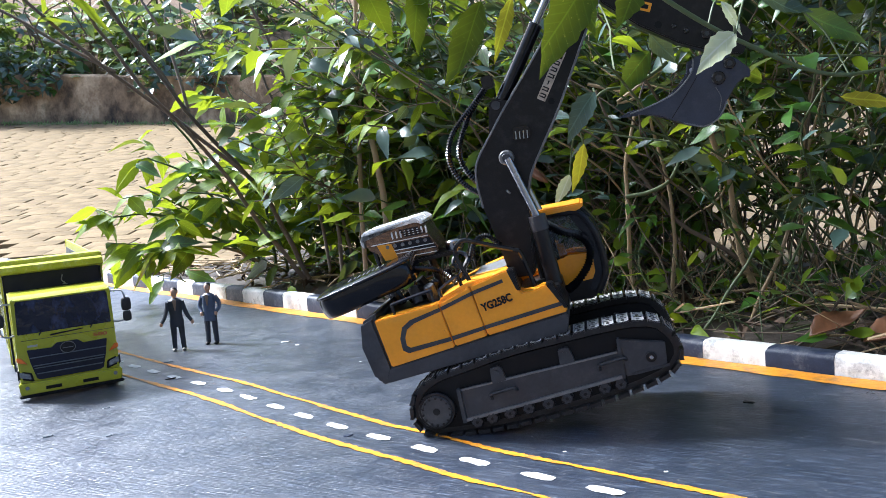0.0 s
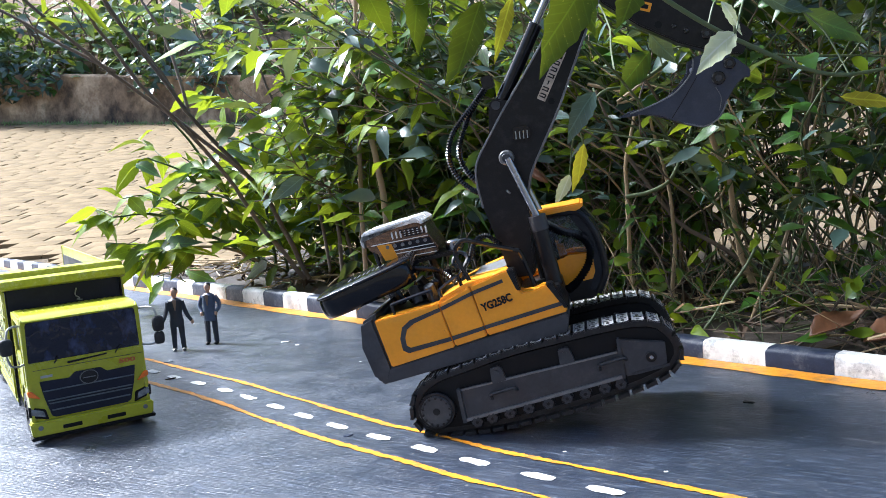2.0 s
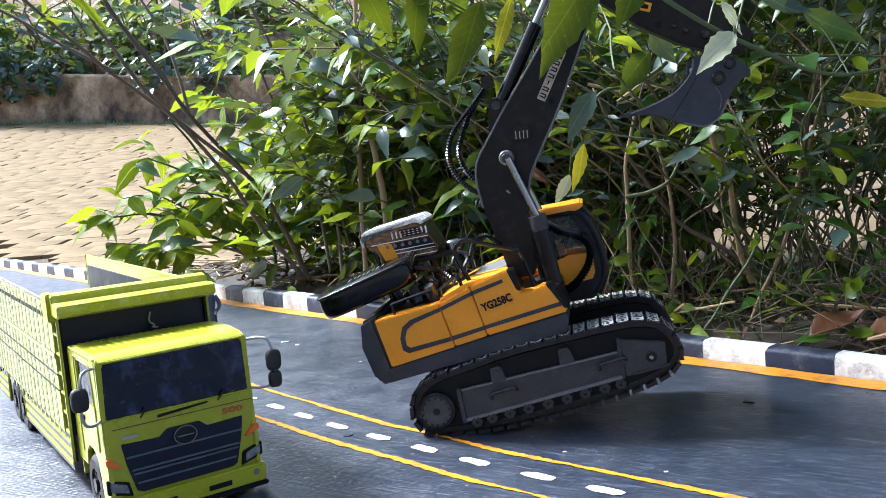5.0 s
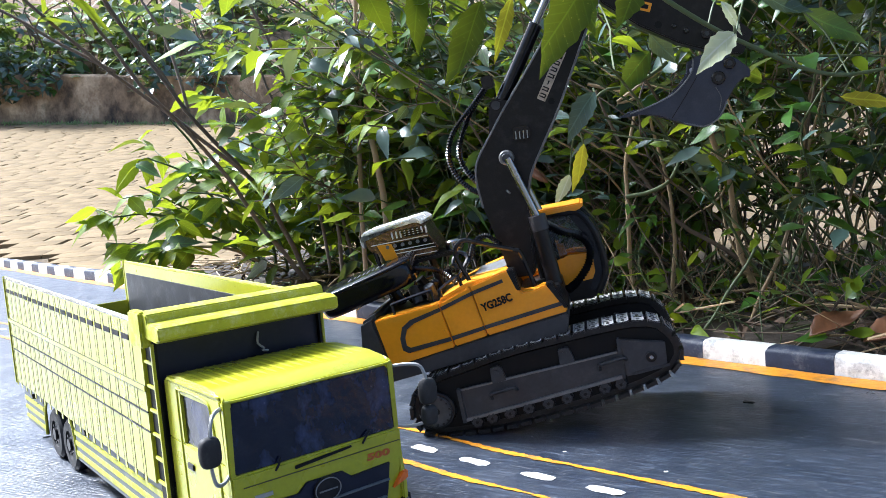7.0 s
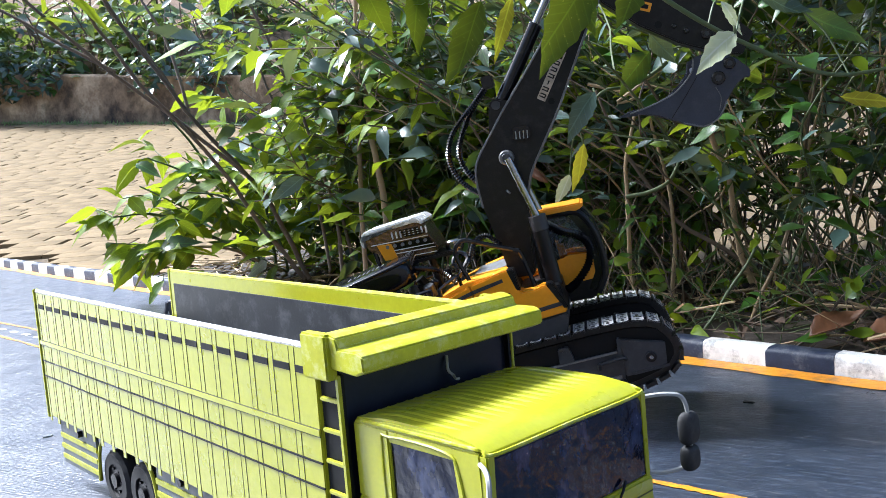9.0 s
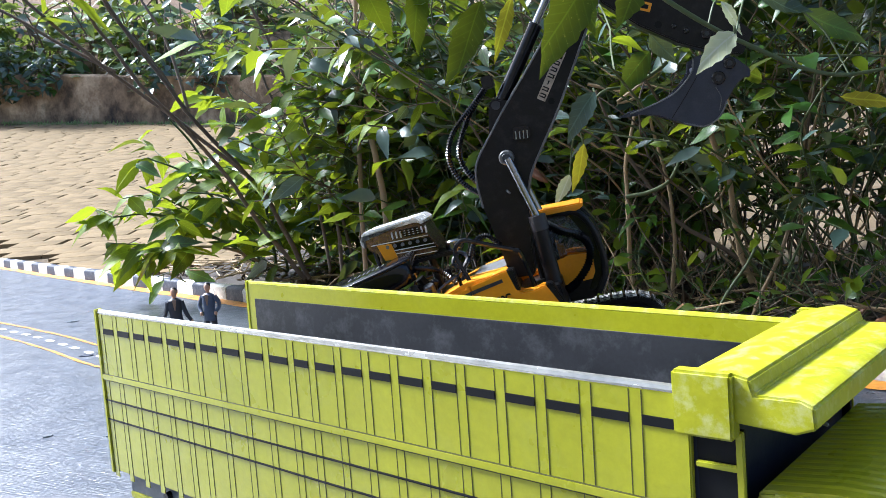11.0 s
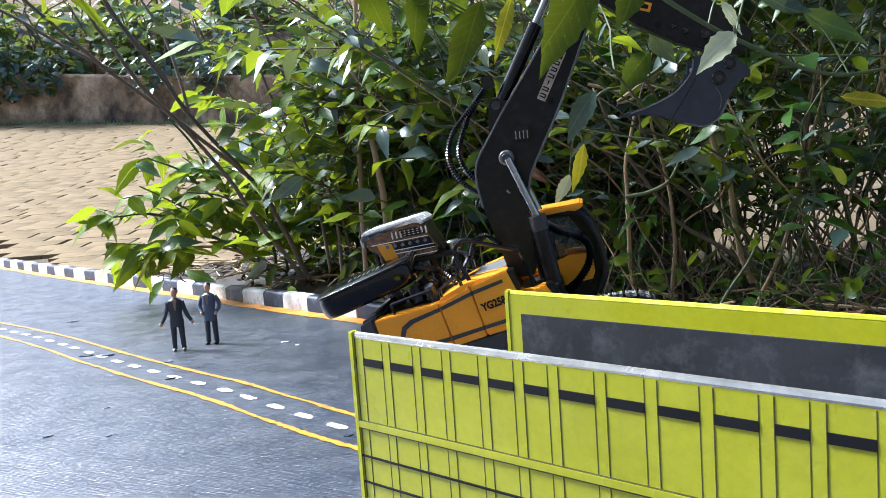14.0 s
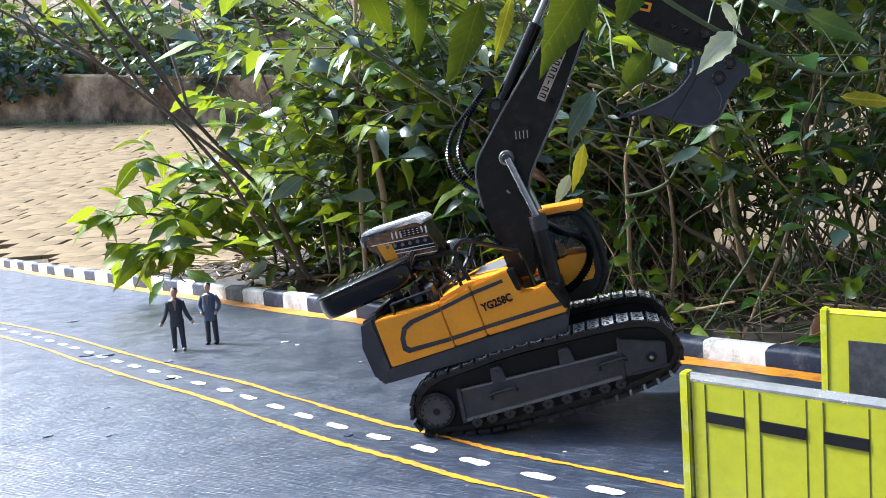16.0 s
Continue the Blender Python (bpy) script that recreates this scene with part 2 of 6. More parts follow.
def pillow(rx, ry, rz, n=28, power=0.55, flat=0.5):
    """A rounded slab: a soft-cornered outline in x and y, its rim rolled over to flat faces."""
    bm = bmesh.new()
    rings = []
    for k in range(9):
        a = -math.pi / 2 + math.pi * k / 8
        shrink = 1 - flat * (1 - math.cos(a)) * min(rx, ry) / max(rx, ry)
        ring = []
        for j in range(n):
            t = 2 * math.pi * (j + 0.5) / n
            c, s_ = math.cos(t), math.sin(t)
            ring.append(bm.verts.new((rx * math.copysign(abs(c) ** power, c) * shrink, ry * math.copysign(abs(s_) ** power, s_) * shrink, rz * math.sin(a))))
        rings.append(ring)
    for r1, r2 in zip(rings, rings[1:]):
        for j in range(n):
            bm.faces.new((r1[j], r1[(j + 1) % n], r2[(j + 1) % n], r2[j]))
    bm.faces.new(rings[0][::-1])
    bm.faces.new(rings[-1])
    return bm


def rod(p, q, r, n=12, r2=None, bm=None, bevel=0.0):
    own = bmesh.new()
    p, q = Vector(p), Vector(q)
    turn = (q - p).to_track_quat("Z", "Y").to_matrix().to_4x4()
    bmesh.ops.create_cone(own, cap_ends=True, segments=n, radius1=r, radius2=r if r2 is None else r2, depth=(q - p).length,
                          matrix=Matrix.Translation((p + q) / 2) @ turn)
    soften(own, bevel, 1, 50)
    return merge(bm, own)


def smooth_line(points, per=6, closed=False):
    """Points of a smooth line through the given points."""
    pts = [Vector(p) for p in points]
    out, n = [], len(pts)
    for k in range(n if closed else n - 1):
        p1, p2 = pts[k], pts[(k + 1) % n]
        p0 = pts[(k - 1) % n] if closed or k else p1 * 2 - p2
        p3 = pts[(k + 2) % n] if closed or k + 2 < n else p2 * 2 - p1
        for j in range(per):
            t = j / per
            out.append(0.5 * (2 * p1 + (p2 - p0) * t + (2 * p0 - 5 * p1 + 4 * p2 - p3) * t * t + (3 * p1 - p0 - 3 * p2 + p3) * t ** 3))
    if not closed:
        out.append(pts[-1])
    return out


def tube(points, radii, n=6, bm=None):
    """A round line through the points; radii: one number or one for each point."""
    own = bm or bmesh.new()
    pts = [Vector(p) for p in points]
    if isinstance(radii, (int, float)):
        radii = [radii] * len(pts)
    side, rings = Vector((0.31, 0.17, 0.93)), []
    for k, p in enumerate(pts):
        d = (pts[min(k + 1, len(pts) - 1)] - pts[max(k - 1, 0)]).normalized()
        side = (side - d * side.dot(d))
        side = side.normalized() if side.length > 1e-6 else d.orthogonal().normalized()
        up = d.cross(side)
        rings.append([own.verts.new(p + (side * math.cos(a) + up * math.sin(a)) * radii[k])
                      for a in (2 * math.pi * j / n for j in range(n))])
    for r1, r2 in zip(rings, rings[1:]):
        for j in range(n):
            own.faces.new((r1[j], r1[(j + 1) % n], r2[(j + 1) % n], r2[j]))
    own.faces.new(rings[0][::-1])
    own.faces.new(rings[-1])
    return own


def lettering(name, text, size, m, material, parent, label, width=None):
    cu = bpy.data.curves.new(name, "FONT")
    cu.offset = size * 0.04
    cu.body, cu.size, cu.extrude, cu.align_x, cu.align_y = text, size, 0.0002, "CENTER", "CENTER"
    tmp = bpy.data.objects.new("tmp", cu)
    me = bpy.data.meshes.new_from_object(tmp)
    bpy.data.objects.remove(tmp)
    if width:
        xs = [v.co.x for v in me.vertices]
        k = width / (max(xs) - min(xs))
        me.transform(Matrix.Diagonal((k, 1, 1, 1)))
    me.materials.clear()
    me.materials.append(material)
    ob = new(name, me)
    ob.parent = parent
    ob.matrix_local = m
    return tagged(ob, label)


# ---- ground, road, kerb ----
KERB = smooth_line([(-5.0, 7.1, 0), (-3.0, 4.75, 0), (-1.68, 3.22, 0), (-1.2, 2.64, 0), (-0.88, 2.26, 0), (-0.637, 1.97, 0), (-0.455, 1.755, 0),
                    (-0.186, 1.442, 0), (0.054, 1.183, 0), (0.281, 0.941, 0), (0.411, 0.795, 0), (0.885, 0.275, 0), (1.6, -0.46, 0), (2.6, -1.5, 0)], 14)
CENTRE = smooth_line([(-5.1, 5.6, 0), (-2.6, 3.4, 0), (-1.4, 2.14, 0), (-0.861, 1.62, 0), (-0.658, 1.41, 0), (-0.49, 1.218, 0), (-0.365, 1.082, 0), (-0.266, 0.978, 0), (-0.181, 0.876, 0),
                      (-0.113, 0.797, 0), (-0.031, 0.713, 0), (0.037, 0.645, 0), (0.113, 0.578, 0), (0.3, 0.41, 0), (0.7, 0.06, 0), (1.7, -0.9, 0)], 14)


def along(line):
    """Cumulative lengths of a line."""
    s = [0.0]
    for a, b in zip(line, line[1:]):
        s.append(s[-1] + (b - a).length)
    return s


def at_length(line, s, d):
    """The place and the way at length d of a line with cumulative lengths s."""
    k = max(0, min(len(s) - 2, int(np.searchsorted(s, d)) - 1))
    f = (d - s[k]) / (s[k + 1] - s[k])
    return line[k].lerp(line[k + 1], f), (line[k + 1] - line[k]).normalized()


KS, CS = along(KERB), along(CENTRE)


def nearest_length(line, s, p):
    k = min(range(len(line)), key=lambda i: (line[i] - Vector(p)).length)
    best = min((k2 for k2 in np.linspace(s[max(k - 1, 0)], s[min(k + 1, len(s) - 1)], 60)), key=lambda d: (at_length(line, s, d)[0] - Vector(p)).length)
    return float(best)


def height(x, y):
    """The yard: level by the road, then a ramp that rises away from it."""
    far = max(0.0, y - 2.9) + 0.0
    rise = 0.158 * far * far / (far + 0.6)
    rise *= max(0.55, min(1.2, 1 - 0.075 * (x + 4.3)))     # the ramp leans down to the right
    return min(rise, 2.0)


def ribbon(line, s, d0, d1, off0, off1, z, step, wobble, bm, seed, thick=0.0):
    """A brushed strip along a line between two offsets to its right, with uneven edges."""
    rows, n = [], max(2, int((d1 - d0) / step))
    for k in range(n + 1):
        d = d0 + (d1 - d0) * k / n
        p, w = at_length(line, s, d)
        right = Vector((w.y, -w.x, 0))
        a = off0 + wobble * noise.noise((d * 14, seed, 0.3)) + 0.7 * wobble * noise.noise((d * 150, seed, 7.3))
        b = off1 + wobble * noise.noise((d * 14, seed, 5.1)) + 0.7 * wobble * noise.noise((d * 150, seed, 2.3))
        rows.append((bm.verts.new(p + right * a + Vector((0, 0, z))), bm.verts.new(p + right * b + Vector((0, 0, z)))))
    for (a, b), (c, e) in zip(rows, rows[1:]):
        bm.faces.new((a, b, e, c))


def build_ground():
    bm = bmesh.new()
    xs = sorted({round(v, 3) for v in [-400, -120, -50, -25, *np.arange(-14, 14.1, 0.5), 25, 50, 120, 400]})
    ys = sorted({round(v, 3) for v in [-400, -100, -40, -15, -6, -3, *np.arange(-2, 16.1, 0.35), 18, 22, 30, 40, 80, 150, 400]})
    grid = [[bm.verts.new((x, y, height(x, y) - 0.02 + 0.012 * noise.noise((x * 1.3, y * 1.3, 0)))) for x in xs] for y in ys]
    for r1, r2 in zip(grid, grid[1:]):
        for k in range(len(xs) - 1):
            bm.faces.new((r1[k], r1[k + 1], r2[k + 1], r2[k]))
    m = surface("yard_earth", (0.12, 0.088, 0.05), 0.95, grain=60, blotch=3, vary=0.35, dust=0.3, relief=0.004, strength=0.5, spec=0.1)
    ob = part("ground", bm, m, None)
    tagged(ob, "sandy earth and litter sloping up behind the miniature road", "ground", kind="structure")


def build_road():
    bm = bmesh.new()
    left = [p for p in KERB]
    top = [bm.verts.new((p.x, p.y, 0)) for p in left]
    bot = [bm.verts.new((p.x, p.y, -0.03)) for p in left]
    near = [bm.verts.new((p.x - 1.3, p.y - 1.55, 0)) for p in left]
    nearb = [bm.verts.new((p.x - 1.3, p.y - 1.55, -0.03)) for p in left]
    for k in range(len(left) - 1):
        bm.faces.new((top[k], top[k + 1], near[k + 1], near[k]))
        bm.faces.new((top[k], bot[k], bot[k + 1], top[k + 1]))
        bm.faces.new((near[k], near[k + 1], nearb[k + 1], nearb[k]))
    road = part("road", bm, M_ROAD, None, smooth=60)
    tagged(road, "black-painted miniature road with fibrous glossy surface", "road", kind="structure")
    d0, d1 = nearest_length(CENTRE, CS, (-2.6, 3.4, 0)), nearest_length(CENTRE, CS, (0.7, 0.06, 0))
    for off in (-0.031, 0.031):
        bm = bmesh.new()
        ribbon(CENTRE, CS, d0, d1, off - 0.0029, off + 0.0029, 0.0007, 0.0025, 0.0026, bm, off * 100)
        part("yellow_line", bm, M_YELLOW_LINE, road, "brushed yellow centre line")
    bm = bmesh.new()
    k0, k1 = nearest_length(KERB, KS, (-3.0, 4.75, 0)), nearest_length(KERB, KS, (0.9, 0.3, 0))
    ribbon(KERB, KS, k0, k1, 0.001, 0.031, 0.0007, 0.012, 0.004, bm, 3.3)
    part("yellow_line", bm, M_YELLOW_LINE, road, "brushed yellow edge line")
    # short white dashes between the two yellow lines
    first = nearest_length(CENTRE, CS, (0.014, 0.669, 0))
    for k in range(-26, 8):
        bm = bmesh.new()
        rnd = random.Random(k + 100)
        mid = first + k * 0.0605 + rnd.uniform(-0.004, 0.004)
        p, w = at_length(CENTRE, CS, mid)
        right = Vector((w.y, -w.x, 0))
        ring = []
        for j in range(18):
            a = 2 * math.pi * j / 18
            c, s_ = math.cos(a), math.sin(a)
            u = 0.0150 * math.copysign(abs(c) ** 0.6, c) * rnd.uniform(0.86, 1.08)
            v = 0.0056 * math.copysign(abs(s_) ** 0.7, s_) * rnd.uniform(0.8, 1.1)
            ring.append(bm.verts.new(p + w * u + right * (v + rnd.uniform(-0.0005, 0.0005)) + Vector((0, 0, 0.0007))))
        bm.faces.new(ring)
        part("white_dash", bm, M_WHITE_LINE, road)


def build_kerb():
    kerb = thing("kerb", Matrix(), "black and white painted miniature kerb along the road", "kerb", kind="structure")
    start = nearest_length(KERB, KS, (-3.0, 4.75, 0))
    end = nearest_length(KERB, KS, (1.6, -0.46, 0))
    anchor = nearest_length(KERB, KS, (0.281, 0.941, 0))
    edges, d = [], anchor
    for period in [0.142] * 5 + [0.158] * 4 + [0.187] * 12:      # blocks grow longer away from the bend
        edges.append((d - period, d - period * 0.47, True))
        edges.append((d - period * 0.47, d, False))
        d -= period
    d = anchor
    while d < end:
        edges.append((d, d + 0.075, True))
        edges.append((d + 0.075, d + 0.146, False))
        d += 0.146
    for a, b, is_white in edges:
        rnd = random.Random(int(a * 1000))
        a, b = a + rnd.uniform(-0.003, 0.003), b
        bm = bmesh.new()
        rows, n = [], 4
        for k in range(n + 1):
            p, w = at_length(KERB, KS, a + 0.0001 + (b - a - 0.0002) * k / n)
            left = Vector((-w.y, w.x, 0))
            j = 0.0012 * noise.noise((a * 9 + k, 1, 1))
            h = 0.0205 + 0.0085 * max(0, min(1, (0.2 - p.x) / 0.5)) + j
            prof = ((0.0, -0.005), (0.0 + j, h - 0.006), (0.002 + j, h - 0.002), (0.006, h), (0.022, h), (0.027, h - 0.004), (0.028, -0.03))
            rows.append([bm.verts.new(p + left * o + Vector((0, 0, z))) for o, z in prof])
        for r1, r2 in zip(rows, rows[1:]):
            for k in range(len(r1) - 1):
                bm.faces.new((r1[k], r1[k + 1], r2[k + 1], r2[k]))
        bm.faces.new(rows[0])
        bm.faces.new(rows[-1][::-1])
        part("kerb_block", bm, M_KERB_WHITE if is_white else M_KERB_BLACK, kerb, "white painted kerb block" if is_white else "black painted kerb block", smooth=50)


build_ground()
build_road()
build_kerb()


# ---- the toy lorry ----
def wheel_parts(parent, x, y, outer):
    """A tyre with tread and a dished rim, axle along y."""
    r, w = 0.0232, 0.013
    bm = bmesh.new()
    prof = [(0.0125, -w / 2), (0.020, -w / 2), (r, -w / 2 + 0.0025), (r, w / 2 - 0.0025), (0.020, w / 2), (0.0125, w / 2)]
    n = 36
    rings = [[bm.verts.new((math.cos(a) * (q - (0.0007 if q == r and k % 2 else 0)), c, math.sin(a) * (q - (0.0007 if q == r and k % 2 else 0))))
              for q, c in prof] for k, a in enumerate(2 * math.pi * k / n for k in range(n))]
    for k in range(n):
        for j in range(len(prof)):
            i = (j + 1) % len(prof)
            bm.faces.new((rings[k][j], rings[k][i], rings[(k + 1) % n][i], rings[(k + 1) % n][j]))
    hub = new("wheel")
    hub.empty_display_size = 0.02
    hub.parent = parent
    hub.location = (x, y, r)
    part("tyre", bm, M_RUBBER, hub, "black rubber tyre")
    bm = rod((0, -w / 2 + 0.002, 0), (0, w / 2 - 0.002, 0), 0.0128, 24)
    s = -1 if outer < 0 else 1
    rod((0, s * (w / 2 - 0.003), 0), (0, s * (w / 2 + 0.001), 0), 0.0055, 12, bm=bm)
    for k in range(6):
        a = math.pi * k / 3
        rod((0.009 * math.cos(a), s * (w / 2 - 0.003), 0.009 * math.sin(a)), (0.009 * math.cos(a), s * (w / 2 - 0.0005), 0.009 * math.sin(a)), 0.0012, 6, bm=bm)
    part("rim", bm, M_IRON, hub, "dark grey rim")
    return hub


def build_lorry():
    lorry = thing("toy_lorry", Matrix(), "lime-green card model tipper lorry with worn edges driving on the road", "toy truck")
    X0, X1, SY = -0.515, -0.104, 0.0615                  # cargo body: rear, front, half width
    ZB, ZT = 0.057, 0.1635

    RIBS = [-0.5106, -0.4924, -0.4729, -0.4551, -0.4347, -0.4163, -0.3996, -0.3786, -0.3579, -0.3372, -0.3169, -0.3009, -0.2816, -0.2626, -0.244, -0.2243, -0.2052, -0.1847, -0.1652, -0.1449, -0.1243]

    # cargo body
    for s in (-1, 1):
        wall = part("side_wall", boxed(X0, X1, s * (SY - 0.0035), s * SY, ZB, ZT, 0.0006), M_LIME, lorry)
        wall.matrix_local = Matrix.Translation((X0, 0, ZT)) @ pose(0, 0, 0, 0, 0.95, 0) @ Matrix.Translation((-X0, 0, -ZT))     # the walls sag a little to the front
        part("lining", boxed(X0 + 0.010, X1 - 0.003, s * (SY - 0.0047), s * (SY - 0.0036), ZB + 0.01, ZT - 0.011), M_CHARCOAL, wall, "scuffed charcoal lining")
        part("top_rail", rod((X0 - 0.001, s * (SY - 0.0015), ZT), (X1 + 0.003, s * (SY - 0.0015), ZT), 0.0019, 8), M_PALE_RAIL if s < 0 else M_LIME_EDGE, wall, "pale worn top edge")
        part("end_post", boxed(X0 - 0.002, X0 + 0.0015, s * (SY - 0.004), s * (SY + 0.001), ZB - 0.002, ZT + 0.002, 0.0006), M_LIME_EDGE, wall)
        y0, y1 = s * (SY - 0.0004), s * (SY + 0.0003)
        for k, x in enumerate(RIBS):
            part("rib", boxed(x - 0.0023, x + 0.0023, y0, s * (SY + 0.0001), ZB - 0.004, ZT - 0.0012), M_LIME, wall)
            bm = boxed(x + 0.0023, x + 0.0027, y0, s * (SY + 0.0002), ZB, ZT - 0.0015)
            boxed(x - 0.0027, x - 0.0023, y0, s * (SY + 0.0002), ZB, ZT - 0.0015, bm=bm)
            part("seam", bm, M_INK, wall, "dark seam lines")
            a = RIBS[k - 1] + 0.0027 if k else X0 + 0.002
            if k == len(RIBS) - 1:
                part("black_dash", boxed(x + 0.0027, X1 - 0.003, y0, s * (SY + 0.0005), 0.1496, 0.1532), M_BLACK, wall, "black printed dash")
            part("black_dash", boxed(a, x - 0.0027, y0, s * (SY + 0.0005), 0.1496, 0.1532), M_BLACK, wall, "black printed dash")
        for z, h, m in ((0.1206, 0.0017, M_LIME), (0.1224, 0.0003, M_INK), (0.1187, 0.0003, M_INK), (0.1050, 0.0005, M_BLACK), (0.0920, 0.0005, M_BLACK)):
            part("rail", boxed(X0, X1, y0, s * (SY + (0.0009 if m is M_LIME else 0.0007)), z - h, z + h, 0.0002), m, wall)
    part("cargo_floor", boxed(X0, X1, -SY + 0.004, SY - 0.004, ZB, ZB + 0.004), M_CHARCOAL, lorry, "charcoal cargo floor")
    part("tailgate", boxed(X0 - 0.001, X0 + 0.003, -SY + 0.004, SY - 0.004, ZB, 0.122, 0.0006), M_LIME, lorry)
    # front bulkhead with a folded lime visor above the cab
    part("bulkhead", boxed(X1 - 0.003, -0.090, -0.059, 0.059, 0.05, 0.150, 0.0008), M_NAVY, lorry, "blue-black bulkhead behind the cab")
    visor = prism([(-0.106, 0.152), (-0.106, 0.1625), (-0.090, 0.1660), (-0.082, 0.1640), (-0.0805, 0.1590), (-0.066, 0.1590), (-0.062, 0.1570), (-0.0615, 0.1500), (-0.068, 0.1475), (-0.090, 0.1490)],
                  -0.064, 0.0605, bevel=0.0008)
    part("visor", visor, M_LIME_EDGE, lorry, "folded lime visor with chipped edges")
    part("visor_cheek", boxed(-0.108, -0.087, -0.0665, -0.060, 0.143, 0.1655, 0.001), M_LIME_EDGE, lorry)
    part("visor_cheek", boxed(-0.108, -0.087, 0.0575, 0.0630, 0.143, 0.1635, 0.001), M_LIME_EDGE, lorry)
    for s in (-1, 1):                                     # ladders between cab and body
        lad = part("ladder", boxed(-0.0885, -0.086, s * 0.0595, s * 0.0615, 0.03, 0.145, 0.0003), M_LIME, lorry)
        part("ladder_back", boxed(-0.103, -0.0865, s * 0.0575, s * 0.0592, 0.03, 0.145), M_BLACK, lad, "black panel behind the rungs")
        for k in range(7):
            z = 0.036 + k * 0.0158
            part("rung", boxed(-0.103, -0.0875, s * 0.0593, s * 0.0612, z, z + 0.0022, 0.0004), M_LIME, lad)
    part("twisted_tie", tube(smooth_line([(-0.089, 0.012, 0.139), (-0.0865, 0.010, 0.132), (-0.087, 0.014, 0.128), (-0.082, 0.011, 0.1275), (-0.085, 0.016, 0.126)], 5), 0.0008, 5), M_WIRE, lorry, "loose pale wire tie")

    # cab shell: roof, rear, sides with a window, front
    cab = part("cab_floor", boxed(-0.084, 0.002, -0.052, 0.052, 0.020, 0.028, 0.001), M_BLACK, lorry, "black cab floor")
    roof = bmesh.new()
    prof = [(-0.084, 0.1240), (-0.060, 0.1268), (-0.020, 0.1270), (-0.004, 0.1252), (0.003, 0.1215), (0.0035, 0.1190), (-0.084, 0.1190)]
    prism(prof, -0.056, 0.056, bevel=0.0022, bm=roof)
    roof_ob = part("roof", roof, M_LIME, lorry, "lime roof with pressed grooves and chipped rim")
    for k in range(17):
        y = -0.048 + k * 0.006
        part("roof_groove", tube([(-0.082, y, 0.1234), (-0.060, y, 0.1259), (-0.022, y, 0.1261), (-0.010, y, 0.1243)], 0.0014, 6), M_LIME, roof_ob)
    part("roof_rim", tube(smooth_line([(-0.078, -0.056, 0.1235), (-0.010, -0.0562, 0.1240), (0.0005, -0.0545, 0.1235), (0.0042, -0.050, 0.1213), (0.0046, 0.0, 0.1216), (0.0042, 0.050, 0.1213), (0.0005, 0.0545, 0.1235), (-0.010, 0.0562, 0.1240)], 5), 0.0009, 6), M_LIME_EDGE, roof_ob, "chipped pale roof rim")
    part("cab_back", boxed(-0.084, -0.081, -0.055, 0.055, 0.02, 0.1235, 0.0006), M_LIME, lorry)
    for s in (-1, 1):
        y0, y1 = s * 0.0530, s * 0.0565
        side = part("cab_side", prism([(-0.084, 0.034), (-0.056, 0.034), (-0.052, 0.046), (-0.043, 0.052), (-0.030, 0.052), (-0.020, 0.046), (-0.016, 0.034), (-0.013, 0.012), (0.009, 0.012), (0.009, 0.045), (0.004, 0.080), (0.001, 0.086), (-0.084, 0.086)],
                                      y0, y1, bevel=0.0007), M_LIME, lorry, "lime cab side with wheel arch")
        part("pillar", boxed(-0.084, -0.058, y0, y1, 0.086, 0.1225, 0.0008), M_LIME, side)
        part("pillar", prism([(-0.012, 0.086), (0.0025, 0.086), (0.0010, 0.1225), (-0.016, 0.1225), (-0.016, 0.118)], y0, y1, bevel=0.0008), M_LIME, side)
        part("header", boxed(-0.058, -0.014, y0, y1, 0.1165, 0.1225, 0.0006), M_LIME, side)
        part("side_window", prism([(-0.059, 0.084), (-0.012, 0.084), (-0.015, 0.1175), (-0.058, 0.1175)], s * 0.0538, s * 0.0548), M_DARK_GLASS, side, "dark film side window")
        part("door_frame", tube(smooth_line([(-0.062, s * 0.0566, 0.045), (-0.063, s * 0.0566, 0.112), (-0.057, s * 0.0566, 0.1193), (-0.020, s * 0.0566, 0.1193), (-0.012, s * 0.0566, 0.112), (-0.008, s * 0.0566, 0.085), (-0.008, s * 0.0566, 0.055)], 4), 0.0007, 5), M_LIME_EDGE, side)
        part("door_handle", boxed(-0.056, -0.047, s * 0.0563, s * 0.0575, 0.0715, 0.0755, 0.0004), M_IRON, side, "dark door handle")
        # mirrors on bent wire
        px_, py = -0.002, s * 0.0555
        arm = part("mirror_arm", tube(smooth_line([(px_ + 0.002, py, 0.118), (px_ + 0.014, s * 0.064, 0.1195), (px_ + 0.020, s * 0.069, 0.116), (px_ + 0.021, s * 0.0715, 0.098), (px_ + 0.020, s * 0.0695, 0.084), (px_ + 0.012, s * 0.062, 0.080), (px_ + 0.004, py, 0.0805)], 5), 0.0011, 6), M_WIRE, lorry, "bent pale wire mirror arm")
        for zc, hh, ww, txt in ((0.1015, 0.0084, 0.0060, "black mirror housing"), (0.0865, 0.0066, 0.0052, "black lower mirror housing"))[:2 if s > 0 else 1]:
            bm = pillow(hh, ww, 0.0036, power=0.6)
            bmesh.ops.transform(bm, matrix=Matrix.Translation((px_ + 0.0205, s * 0.0712, zc)) @ Matrix.Rotation(radians(90), 4, "Y"), verts=bm.verts[:])
            part("mirror", bm, M_RUBBER, arm, txt, smooth=60)

